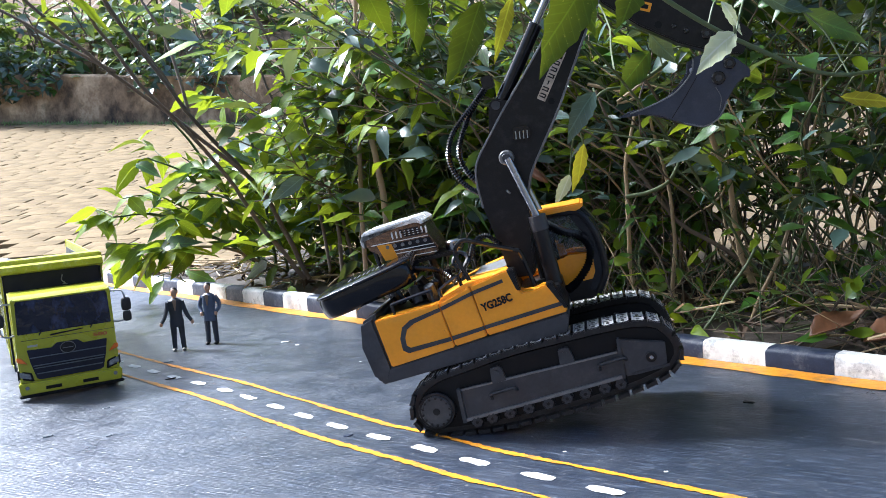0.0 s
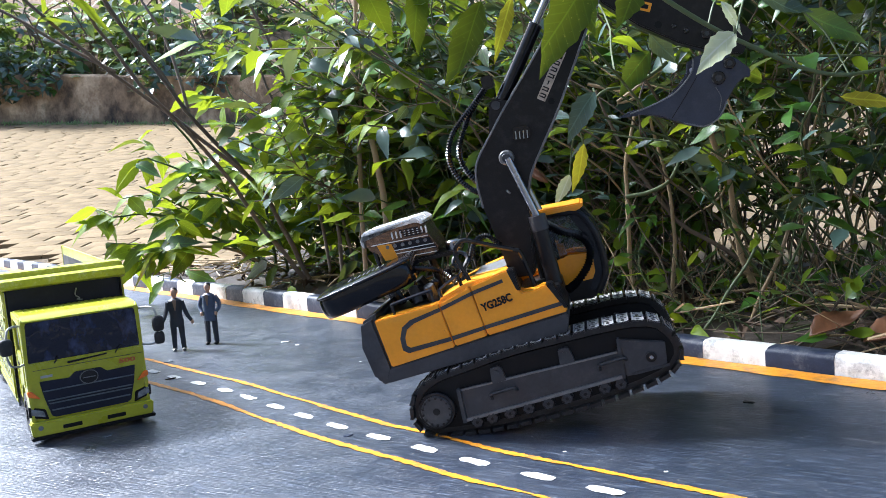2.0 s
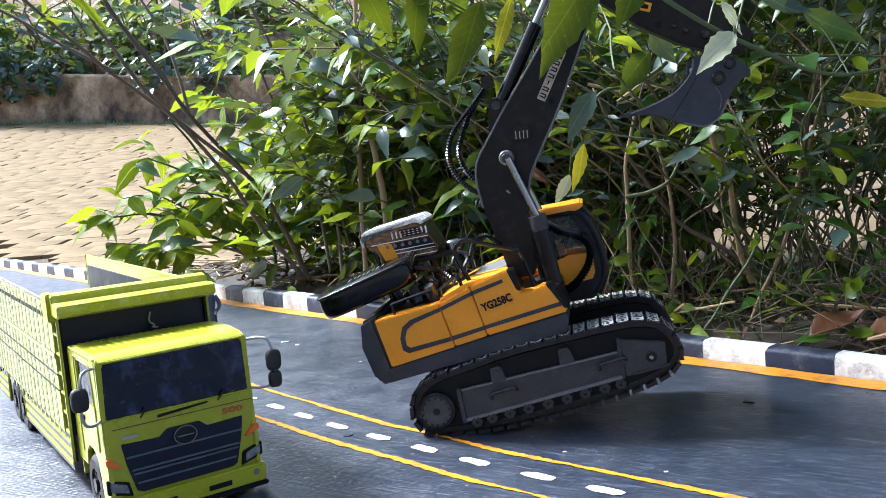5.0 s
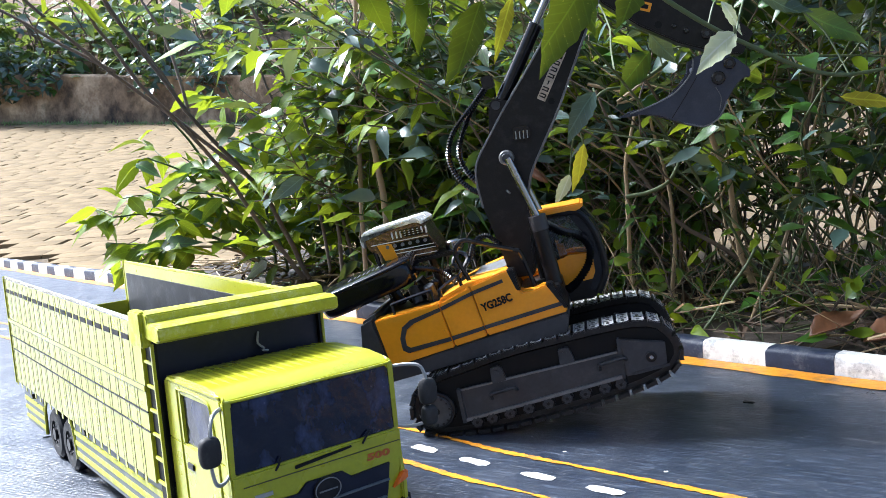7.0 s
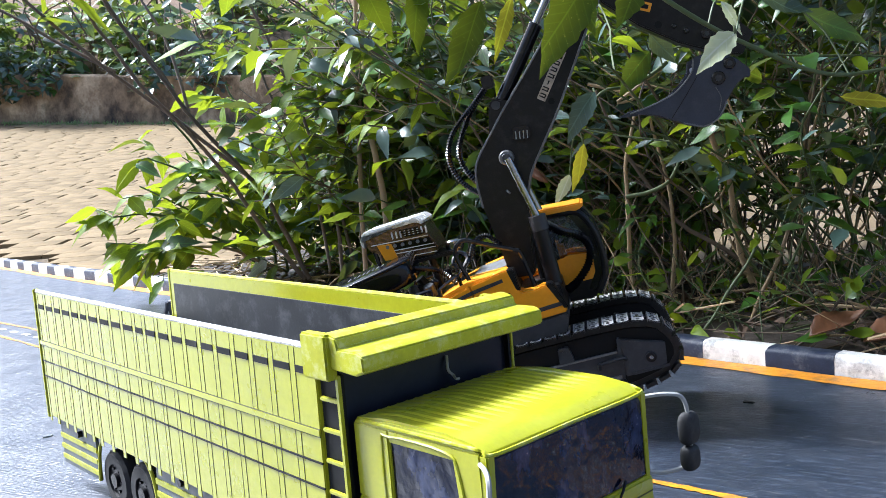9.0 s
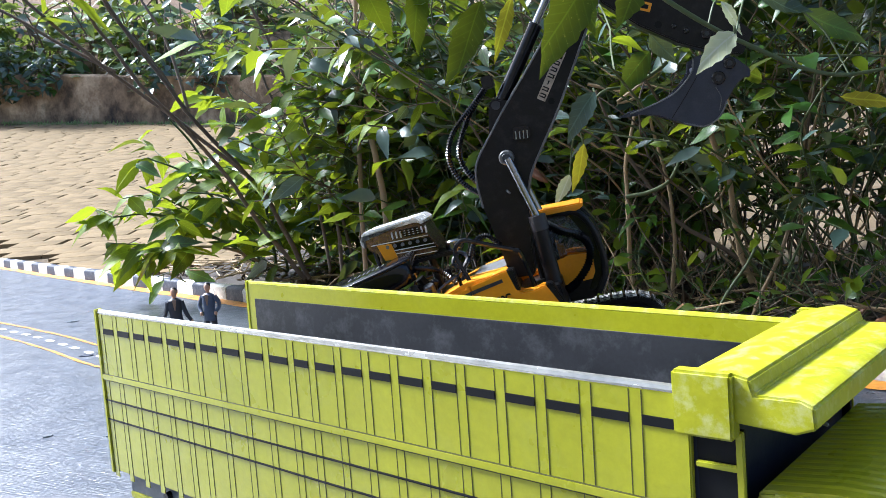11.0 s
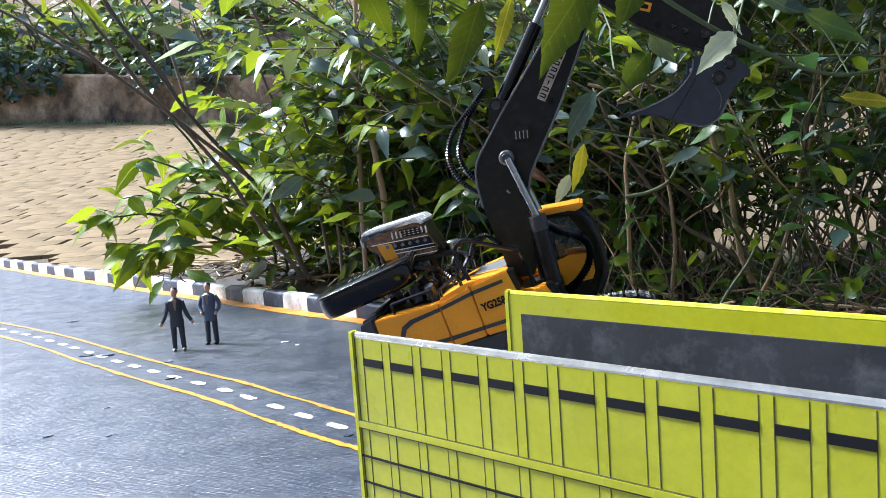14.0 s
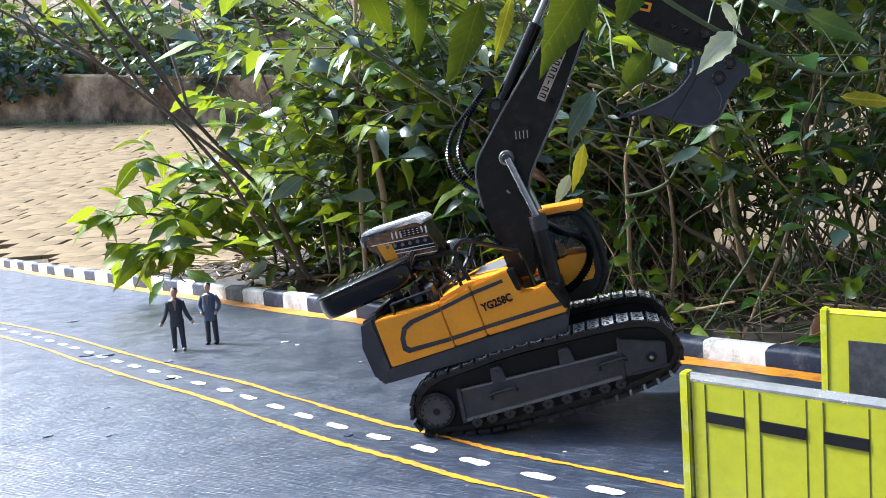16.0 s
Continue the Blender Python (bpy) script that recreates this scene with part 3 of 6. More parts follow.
    # cab front
    front = part("front_panel", prism([(-0.0565, 0.020), (0.0565, 0.020), (0.0565, 0.080), (-0.0565, 0.080)], 0.0, 0.0065, axis="x", bevel=0.0012), M_LIME, lorry, "lime cab front")
    part("windscreen", prism([(-0.0535, 0.0800), (0.0535, 0.0800), (0.0545, 0.0815), (0.0525, 0.1180), (0.0510, 0.1200), (-0.0510, 0.1200), (-0.0525, 0.1180), (-0.0545, 0.0815)], 0.0018, 0.0044, axis="x", bevel=0.0006), M_DARK_GLASS, lorry, "crinkled dark film windscreen")
    for s in (-1, 1):
        part("screen_post", prism([(s * 0.0525, 0.079), (s * 0.0565, 0.079), (s * 0.0560, 0.122), (s * 0.0512, 0.122)], 0.0002, 0.0050, axis="x", bevel=0.0007), M_LIME, lorry)
        # lamps in the corners
        sig = prism([(s * 0.046, 0.0440), (s * 0.0575, 0.0480), (s * 0.0575, 0.0530), (s * 0.0535, 0.0530)], 0.0062, 0.0095, axis="x", bevel=0.0006)
        part("indicator", sig, M_ORANGE_LAMP, front, "orange indicator")
        nest = part("lamp_nest", prism([(s * 0.041, 0.0225), (s * 0.0585, 0.0275), (s * 0.0585, 0.0380), (s * 0.043, 0.0330)], 0.0064, 0.0088, axis="x", bevel=0.0005), M_BLACK, front)
        part("headlamp", prism([(s * 0.044, 0.0255), (s * 0.0565, 0.0295), (s * 0.0565, 0.0362), (s * 0.045, 0.0320)], 0.0086, 0.0102, axis="x", bevel=0.0006), M_LAMP, nest, "clear headlamp")
    # stepped black grille, wide above and narrow below
    grille = part("grille", prism([(-0.0455, 0.0610), (-0.018, 0.0600), (-0.012, 0.0650), (0.012, 0.0650), (0.018, 0.0600), (0.0455, 0.0610), (0.043, 0.045), (0.038, 0.0255), (0.034, 0.0235), (-0.034, 0.0235), (-0.038, 0.0255), (-0.043, 0.045)],
                                  0.0062, 0.0082, axis="x", bevel=0.0004), M_NAVY, lorry, "blue-black slatted grille")
    for z, w in ((0.0505, 0.0435), (0.0405, 0.0405), (0.0375, 0.0395), (0.0305, 0.0375)):
        part("slat", boxed(0.0078, 0.0102, -w, w, z, z + 0.0011, 0.0003), M_SKIRT, grille, "grey grille slat")
    badge = bmesh.new()
    ring = [(0.0090 * math.cos(a), 0.0580 + 0.0072 * math.sin(a)) for a in (2 * math.pi * k / 24 for k in range(24))]
    prism(ring, 0.0078, 0.0105, axis="x", bevel=0.0006, bm=badge)
    emblem = part("badge", badge, M_IRON, grille, "dark oval badge")
    part("badge_ring", tube([(0.0106, 0.0084 * math.cos(a), 0.0580 + 0.0067 * math.sin(a)) for a in (2 * math.pi * k / 28 for k in range(29))], 0.0004, 5), M_WORN, emblem)
    part("badge_bar", boxed(0.0102, 0.0111, -0.0060, 0.0060, 0.0573, 0.0581), M_WORN, emblem)
    part("front_seam", boxed(0.0062, 0.0068, -0.050, 0.055, 0.0722, 0.0728), M_INK, front)
    part("name_plate", boxed(0.0062, 0.0070, -0.044, -0.033, 0.0640, 0.0664), M_WIRE, front, "small pale name plate")
    lettering("model_number", "500", 0.0056, Matrix(((0, 0, 1, 0.0068), (1, 0, 0, 0.0385), (0, 1, 0, 0.0672), (0, 0, 0, 1))), M_RED_INK, front, "orange-red number 500", 0.0165)
    for y, y2 in ((-0.030, -0.026), (0.028, 0.034)):
        part("wiper", tube([(0.0066, y, 0.0770), (0.0072, y + 0.002, 0.0800), (0.0060, y2, 0.0835)], 0.0007, 5), M_BLACK, front, "black wiper stub")
    part("wiper", prism([(-0.018, 0.0745), (0.020, 0.0772), (0.020, 0.0785), (-0.018, 0.0765)], 0.0064, 0.0078, axis="x", bevel=0.0003), M_BLACK, front, "black wiper blade")
    # bumper
    bumper = part("bumper", prism([(-0.0575, 0.0075), (0.0575, 0.0075), (0.0590, 0.0220), (-0.0590, 0.0220)], 0.0, 0.0135, axis="x", bevel=0.0015), M_LIME, lorry, "lime bumper with rubbed lower edge")
    part("bumper_lip", boxed(0.0, 0.0145, -0.0595, 0.0595, 0.0045, 0.0080, 0.0010), M_BLACK, bumper, "black bumper lip")
    for y in (-0.030, 0.012):
        part("air_slot", boxed(0.0130, 0.0139, y, y + 0.018, 0.0115, 0.0155, 0.0003), M_BLACK, bumper)
    for s in (-1, 1):
        part("fog_lamp", rod((0.0128, s * 0.050, 0.0165), (0.0142, s * 0.050, 0.0165), 0.0024, 10), M_LAMP, bumper)

    # skirts with stripes, split round the wheel arches
    for s in (-1, 1):
        for a, b in ((-0.503, -0.425), (-0.318, -0.104)):
            sk = part("skirt", boxed(a, b, s * 0.0555, s * 0.0580, 0.017, 0.057, 0.0006), M_SKIRT, lorry, "grey skirt with pale lime stripes")
            for z in (0.0215, 0.0305, 0.0395):
                part("stripe", boxed(a, b, s * 0.0575, s * 0.0588, z, z + 0.0042, 0.0002), M_LIME_EDGE, sk)
        part("wheel_arch", tube(smooth_line([(-0.425, s * 0.058, 0.018), (-0.418, s * 0.058, 0.045), (-0.400, s * 0.058, 0.0555), (-0.345, s * 0.058, 0.0555), (-0.325, s * 0.058, 0.045), (-0.318, s * 0.058, 0.018)], 5), 0.0014, 6), M_LIME_EDGE, lorry)
        for x in (-0.455, -0.275):
            part("marker_lamp", rod((x, s * 0.0575, 0.050), (x, s * 0.0615, 0.050), 0.0026, 10), M_IRON, lorry)
        for x in (-0.036, -0.349, -0.3985):
            wheel_parts(lorry, x, s * 0.0500, s)
    part("chassis", boxed(-0.50, 0.0, -0.020, 0.020, 0.024, 0.056, 0.001), M_BLACK, lorry, "black chassis")
    return lorry


LORRY = build_lorry()


# ---- the toy excavator, reared up on its rear sprockets ----
def build_excavator():
    ex = thing("toy_excavator", pose(-0.0071, 0.806, 0.0228, 2.05, -13.21, -10.47), "amber and dark grey toy crawler excavator tipped back, front raised", "toy excavator")
    loop2 = [(-0.021, 0.0056), (-0.0125, 0.0223), (0.007, 0.0312), (0.030, 0.0338), (0.08, 0.0372), (0.13, 0.0362), (0.16, 0.0352), (0.188, 0.0327), (0.208, 0.0255), (0.2177, 0.010),
             (0.2178, -0.007), (0.2017, -0.020), (0.16, -0.0272), (0.11, -0.0288), (0.06, -0.0280), (0.022, -0.0245), (-0.0075, -0.0192), (-0.0185, -0.0085)]
    line = smooth_line([(x, 0, z) for x, z in loop2], 8, closed=True)
    line.append(line[0])
    ls = along(line)
    shoe = bmesh.new()
    boxed(-0.0050, 0.0050, -0.0150, 0.0150, -0.0014, 0.0012, 0.0003, bm=shoe)
    for x in (-0.0043, 0.0043):
        boxed(x - 0.0007, x + 0.0007, -0.0150, 0.0150, 0.0010, 0.0023, 0.0003, bm=shoe)
    for y in (-0.0140, 0.0, 0.0140):
        boxed(-0.0036, 0.0036, y - 0.0010, y + 0.0010, 0.0010, 0.0019, 0.0003, bm=shoe)
    for s in (-1, 1):
        boxed(-0.0064, 0.0064, s * 0.004, s * 0.007, -0.0060, -0.0006, 0.0003, bm=shoe)
    for f in shoe.faces:                                   # pale outer face: the sky's reflection is put into the colour
        if f.normal.z > 0.8 and f.calc_center_median().z > 0.0:
            f.material_index = 1
    for y in (-0.0070, 0.0070):                            # dark blocks draw the shade of sockets in each plate
        boxed(-0.0015, 0.0015, y - 0.0028, y + 0.0028, 0.0008, 0.0015, 0.0002, bm=shoe)
    shoe_mesh = mesh_of("track_shoe", shoe, M_SHOE, 35)
    shoe_mesh.materials.append(M_SHOE_FACE)
    count = 43
    for s in (-1, 1):
        yc = s * 0.050
        track = part("track_frame", prism([(0.0240, -0.0130), (0.1655, -0.0112), (0.2020, -0.0118), (0.2055, 0.0090), (0.1720, 0.0215), (0.168, 0.0110), (0.0265, 0.0150)], yc - 0.0105, yc + 0.0105, bevel=0.0008),
                     M_GREY, ex, "dark grey track frame")
        for k in range(count):
            p, w = at_length(line, ls, ls[-1] * k / count)
            ob = new("track_shoe", shoe_mesh)
            ob.parent = track
            zax = Vector((-w.z, 0, w.x))
            ob.matrix_local = Matrix(((w.x, 0, zax.x, p.x), (0, 1, 0, yc), (w.z, 0, zax.z, p.z), (0, 0, 0, 1)))
        # black fill that draws the deep shade inside the track loop
        mid = Vector((0.098, 0, 0.003))
        core = [(p.x + (mid.x - p.x) * 0.04, p.z + (mid.z - p.z) * 0.2) for p in line[:-1:4]]
        part("track_core", prism(core, yc - 0.0075, yc + 0.0050), M_BLACK, track, "black inner side of the track")
        y_out = yc + s * 0.0105
        def yy(a, b):
            return (y_out + s * a, y_out + s * b)
        part("frame_rib", prism([(0.0225, -0.0145), (0.1665, -0.0127), (0.1665, -0.0098), (0.0225, -0.0116)], *yy(-0.001, 0.0025), bevel=0.0004), M_WORN, track)
        part("frame_rib", prism([(0.0245, 0.0135), (0.1680, 0.0095), (0.1680, 0.0112), (0.0245, 0.0152)], *yy(-0.001, 0.0012), bevel=0.0003), M_WORN, track)
        part("frame_rib", prism([(0.0205, -0.0150), (0.0245, -0.0150), (0.0275, 0.0165), (0.0240, 0.0165)], *yy(-0.001, 0.0028), bevel=0.0004), M_GREY, track)
        part("frame_rib", prism([(0.1660, -0.0130), (0.1690, -0.0130), (0.1735, 0.0225), (0.1705, 0.0225)], *yy(-0.001, 0.0028), bevel=0.0004), M_GREY, track)
        plate = part("idler_plate", prism([(0.1700, -0.0120), (0.2050, -0.0128), (0.2090, 0.0085), (0.2050, 0.0105), (0.1735, 0.0200)], *yy(-0.002, 0.0018), bevel=0.0006), M_GREY, track)
        part("idler_cap", rod((0.1945, y_out, -0.0005), (0.1945, y_out + s * 0.0040, -0.0005), 0.0046, 16, bevel=0.0004), M_IRON, plate)
        part("bolt", rod((0.1945, y_out, -0.0005), (0.1945, y_out + s * 0.0048, -0.0005), 0.0019, 6), M_CHROME, plate, "steel bolt")
        part("idler_arm", boxed(0.176, 0.2075, *sorted(yy(0.0012, 0.0030)), -0.0122, -0.0100, 0.0003), M_GREY, plate)
        for x in (0.060, 0.122):                               # carrier brackets and steps
            part("carrier", prism([(x - 0.004, 0.012), (x + 0.010, 0.012), (x + 0.008, 0.0250), (x + 0.0065, 0.0265), (x - 0.0005, 0.0265), (x - 0.002, 0.0250)], *yy(-0.012, 0.0014), bevel=0.0006), M_GREY, track)
            part("bolt", rod((x + 0.003, y_out, 0.0215), (x + 0.003, y_out + s * 0.0024, 0.0215), 0.0022, 8), M_GREY, track)
        for x in (0.052, 0.150):
            part("step", tube(smooth_line([(x, y_out, -0.001), (x + 0.001, y_out + s * 0.004, 0.0045), (x + 0.012, y_out + s * 0.004, 0.0052), (x + 0.022, y_out + s * 0.004, 0.0052), (x + 0.024, y_out, 0.0015)], 4), 0.0015, 6), M_GREY, track)
        for x in (0.033, 0.047, 0.0634, 0.0805, 0.0985, 0.1154, 0.1317, 0.1492, 0.1632):
            roller = part("roller", rod((x, yc - s * 0.006, -0.0172), (x, y_out + s * 0.001, -0.0172), 0.0058, 18, bevel=0.0006), M_IRON, track)
            cap = rod((x, y_out, -0.0172), (x, y_out + s * 0.0022, -0.0172), 0.0042, 16)
            for j in range(6):
                c, d = x + 0.0036 * math.cos(math.pi * j / 3), -0.0172 + 0.0036 * math.sin(math.pi * j / 3)
                rod((c, y_out, d), (c, y_out + s * 0.0026, d), 0.0013, 8, bm=cap)
            part("roller_cap", cap, M_GREY, roller, "worn grey roller cap with six lobes")
            part("roller_bolt", rod((x, y_out, -0.0172), (x, y_out + s * 0.0028, -0.0172), 0.0015, 6), M_IRON, roller)
        sp = part("sprocket", rod((0.001, yc - s * 0.010, 0.002), (0.001, y_out + s * 0.0025, 0.002), 0.0168, 32, bevel=0.0008), M_IRON, track, "dark drive sprocket")
        part("sprocket_disc", rod((0.001, y_out, 0.002), (0.001, y_out + s * 0.0040, 0.002), 0.0140, 32, bevel=0.0006), M_GREY, sp)
        # black disc draws the dark inside of the hub's hole
        part("hub_hole", rod((0.001, y_out, 0.002), (0.001, y_out + s * 0.0043, 0.002), 0.0033, 8), M_BLACK, sp)
        for k in range(14):
            a = 2 * math.pi * k / 14
            part("sprocket_tooth", boxed(0.001 + 0.0125 * math.cos(a) - 0.0011, 0.001 + 0.0125 * math.cos(a) + 0.0011, *sorted((y_out + s * 0.003, y_out + s * 0.0050)),
                                         0.002 + 0.0125 * math.sin(a) - 0.0011, 0.002 + 0.0125 * math.sin(a) + 0.0011, 0.0003), M_IRON, sp)
    part("undercarriage", boxed(0.03, 0.165, -0.042, 0.042, -0.006, 0.022, 0.002), M_IRON, ex, "dark undercarriage between the tracks")
    part("slew_ring", rod((0.085, 0, 0.02), (0.085, 0, 0.040), 0.036, 32, bevel=0.001), M_IRON, ex)

    # house: counterweight, side doors, deck
    part("deck", prism([(-0.040, 0.037), (0.133, 0.038), (0.1380, 0.0500), (0.1385, 0.0555), (-0.040, 0.0505)], -0.0585, 0.0585, bevel=0.0012), M_GREY, ex, "slate grey lower deck")
    part("counterweight", prism([(-0.0240, 0.1020), (-0.0420, 0.0965), (-0.0480, 0.0740), (-0.0450, 0.0432), (-0.0346, 0.0362), (-0.0260, 0.0500), (-0.0292, 0.0952)], -0.0590, 0.0590, bevel=0.0034), M_GREY, ex, "slate grey counterweight")
    body = [(-0.0285, 0.0955), (-0.0265, 0.0505), (0.0345, 0.0530), (0.0322, 0.0940)]
    for s, depth in ((-1, 0.018), (1, 0.018)):
        ya, yb = s * (0.0590 - depth), s * 0.0598
        door = part("side_door", prism(body, ya, yb, bevel=0.0010), M_AMBER, ex, "amber engine door with dark stripe")
        part("side_door", prism([(0.0330, 0.0943), (0.0353, 0.0532), (0.0650, 0.0545), (0.0632, 0.1008)], ya, yb, bevel=0.0010), M_AMBER, ex, "amber middle door with dark stripe")
        last = part("side_door", prism([(0.0640, 0.1012), (0.0658, 0.0545), (0.1385, 0.0560), (0.1387, 0.0610), (0.1310, 0.0815), (0.1255, 0.0835), (0.1165, 0.0815), (0.1060, 0.0830), (0.1035, 0.0870), (0.1030, 0.1020), (0.1000, 0.1052), (0.0930, 0.1050)], ya, yb, bevel=0.0012), M_AMBER, ex, "amber front tool door with model number")
        part("black_crest", prism([(0.0985, 0.1058), (0.1045, 0.1045), (0.1055, 0.0850), (0.1020, 0.0860)], s * 0.046, s * 0.0606, bevel=0.0007), M_IRON, last, "dark edge strip")
        part("black_crest", prism([(0.1270, 0.0845), (0.1330, 0.0835), (0.1405, 0.0600), (0.1370, 0.0590)], s * 0.046, s * 0.0606, bevel=0.0007), M_IRON, last, "dark edge strip")
        # dark stripe that loops round the rear door
        yo = (s * 0.0596, s * 0.0604)
        part("stripe", prism([(0.0322, 0.0905), (0.0322, 0.0872), (0.0060, 0.0835), (-0.0020, 0.0800), (-0.0060, 0.0730), (-0.0068, 0.0660), (-0.0040, 0.0632), (0.0335, 0.0628), (0.0337, 0.0592), (-0.0070, 0.0590), (-0.0115, 0.0630), (-0.0105, 0.0735), (-0.0055, 0.0830), (0.0030, 0.0872)], *yo), M_GREY, door, "dark grey looping stripe")
        part("stripe", prism([(0.0332, 0.0907), (0.0333, 0.0874), (0.0640, 0.0930), (0.0639, 0.0962)], *yo), M_GREY, door)
        part("stripe", prism([(0.0646, 0.0963), (0.0647, 0.0931), (0.0930, 0.0960), (0.0925, 0.0990)], *yo), M_GREY, door)
        part("stripe", prism([(0.0348, 0.0628), (0.0350, 0.0592), (0.0652, 0.0607), (0.0651, 0.0640)], *yo), M_GREY, door)
        part("stripe", prism([(0.0658, 0.0641), (0.0659, 0.0608), (0.1360, 0.0625), (0.1345, 0.0660)], *yo), M_GREY, door)
        part("lock", rod((0.0290, s * 0.059, 0.0690), (0.0290, s * 0.0606, 0.0690), 0.0016, 10), M_AMBER, door)
        for x0, z0, x1, z1 in ((-0.010, 0.0985, 0.028, 0.1015), (0.036, 0.1000, 0.056, 0.1065)):
            part("grab_rail", tube(smooth_line([(x0, s * 0.054, z0 - 0.004), (x0, s * 0.054, z0 + 0.004), (x0 + 0.003, s * 0.054, z0 + 0.006), (x1 - 0.003, s * 0.054, z1 + 0.005), (x1, s * 0.054, z1 + 0.003), (x1, s * 0.054, z1 - 0.005)], 3), 0.0016, 6), M_GLOSS_BLACK, ex, "black grab rail")
    lettering("model_code", "YG258C", 0.0094, pose(0.0825, -0.0606, 0.0806, 90, -5, 0), M_IRON, ex, "dark grey model code", 0.0285)
    part("house_core", prism([(-0.028, 0.055), (-0.026, 0.0935), (0.034, 0.094), (0.064, 0.1005), (0.094, 0.0985), (0.100, 0.06)], -0.041, 0.041, bevel=0.001), M_IRON, ex, "dark engine bay")
    part("deck_plate", prism([(0.034, 0.0975), (0.062, 0.1045), (0.096, 0.1035), (0.097, 0.0995), (0.062, 0.1000), (0.034, 0.094)], -0.058, -0.020, bevel=0.001), M_AMBER, ex, "amber top plate")
    part("tread_plate", prism([(0.062, 0.1000), (0.094, 0.1005), (0.094, 0.1035), (0.062, 0.1030)], -0.018, 0.040, bevel=0.0006), M_WORN, ex, "worn grey tread plate")
    part("front_floor", boxed(0.098, 0.138, -0.046, 0.05, 0.055, 0.078, 0.001), M_IRON, ex)
    # loose engine parts behind the deck
    for k in range(9):
        rnd = random.Random(40 + k)
        x, y = rnd.uniform(-0.02, 0.05), rnd.uniform(-0.036, 0.03)
        part("engine_part", rod((x, y, 0.093), (x + rnd.uniform(-0.008, 0.02), y + rnd.uniform(-0.01, 0.01), 0.104 + rnd.uniform(0, 0.008)), rnd.uniform(0.003, 0.006), 10, bevel=0.0006), rnd.choice([M_IRON, M_GLOSS_BLACK, M_GREY]), ex)
    # black slab cover lifted off at the rear
    cover = part("engine_cover", pillow(0.049, 0.033, 0.0115, 44, 0.45, 0.13), M_GLOSS_BLACK, ex, "glossy black engine cover lying open", smooth=45)
    cover.matrix_local = pose(-0.0355, -0.010, 0.1225, 3, -7, 2)
    lid = part("cover_lid", pillow(0.0495, 0.0335, 0.0016, 44, 0.45, 0.06), M_GLOSS_BLACK, cover, smooth=45)
    lid.location.z = 0.0098
    for k in range(8):
        part("cover_rib", boxed(-0.018 + k * 0.005, -0.0165 + k * 0.005, -0.006 + 0.004 * (k % 2), 0.008, 0.0112, 0.0118, 0.0002), M_WORN, cover)
    # clear smoked hood with silver rim, tipped open
    hood = part("hood", prism([(-0.033, -0.001), (0.020, 0.004), (0.024, 0.001), (0.037, -0.026), (0.032, -0.0300), (-0.010, -0.029), (-0.033, -0.014)], -0.026, 0.026, bevel=0.002), M_BROWN, ex, "smoked clear engine hood with silver rim, tipped open")
    hood.matrix_local = pose(0.001, 0.033, 0.1640, 0, 6, 0)
    part("hood_rim", prism([(-0.034, -0.0015), (0.020, 0.0035), (0.026, 0.000), (0.028, 0.0030), (0.021, 0.0085), (-0.034, 0.0030), (-0.038, -0.006), (-0.035, -0.013)], -0.028, 0.028, bevel=0.0012), M_SILVER, hood, "silver rim")
    for k in range(9):
        part("hood_slat", boxed(-0.006 + k * 0.0042, -0.0045 + k * 0.0042, -0.0275, -0.025, -0.0085, -0.0015, 0.0004), M_SILVER, hood)
    for k in range(6):
        part("hood_stud", rod((-0.012 + k * 0.0075, -0.0258, -0.0150), (-0.012 + k * 0.0075, -0.0275, -0.0150), 0.0018, 8), M_WORN, hood)
    for z, a, b in ((-0.0110, -0.028, 0.029), (-0.0195, -0.010, 0.033), (-0.0228, -0.010, 0.034), (-0.0275, -0.008, 0.034)):
        part("hood_seam", boxed(a, b, -0.0268, -0.0260, z - 0.0004, z + 0.0004), M_SILVER, hood)
    for k in range(4):
        part("hood_vent", boxed(0.002 + k * 0.0015, 0.0215 + k * 0.0015, -0.0280, -0.0262, -0.0022 - k * 0.0021, -0.0010 - k * 0.0021, 0.0003), M_GLOSS_BLACK, hood, "black vent bar")
    part("hood_panel", prism([(-0.004, -0.0125), (0.0290, -0.0125), (0.0350, -0.0245), (-0.006, -0.0185)], -0.0264, -0.0258), M_GLOSS_BLACK, hood, "glossy black inner panel")
    part("hood_label", prism([(-0.017, -0.0275), (-0.004, -0.0275), (-0.008, -0.0125), (-0.022, -0.0115)], -0.0272, -0.0262), M_AMBER, hood, "orange patch")
    part("hood_strut", rod((-0.026, 0.012, 0.100), (-0.028, 0.012, 0.158), 0.0022, 8), M_GLOSS_BLACK, ex)
    part("silver_cap", rod((0.046, 0.02, 0.128), (0.047, 0.02, 0.138), 0.0075, 16, bevel=0.0015), M_CHROME, ex, "silver exhaust cap")
    part("ledge", prism([(-0.010, 0.1290), (0.050, 0.1250), (0.052, 0.1290), (-0.010, 0.1330)], 0.005, 0.050, bevel=0.001), M_IRON, ex)
    part("ledge_post", rod((0.02, 0.03, 0.09), (0.02, 0.03, 0.13), 0.004, 8), M_IRON, ex)
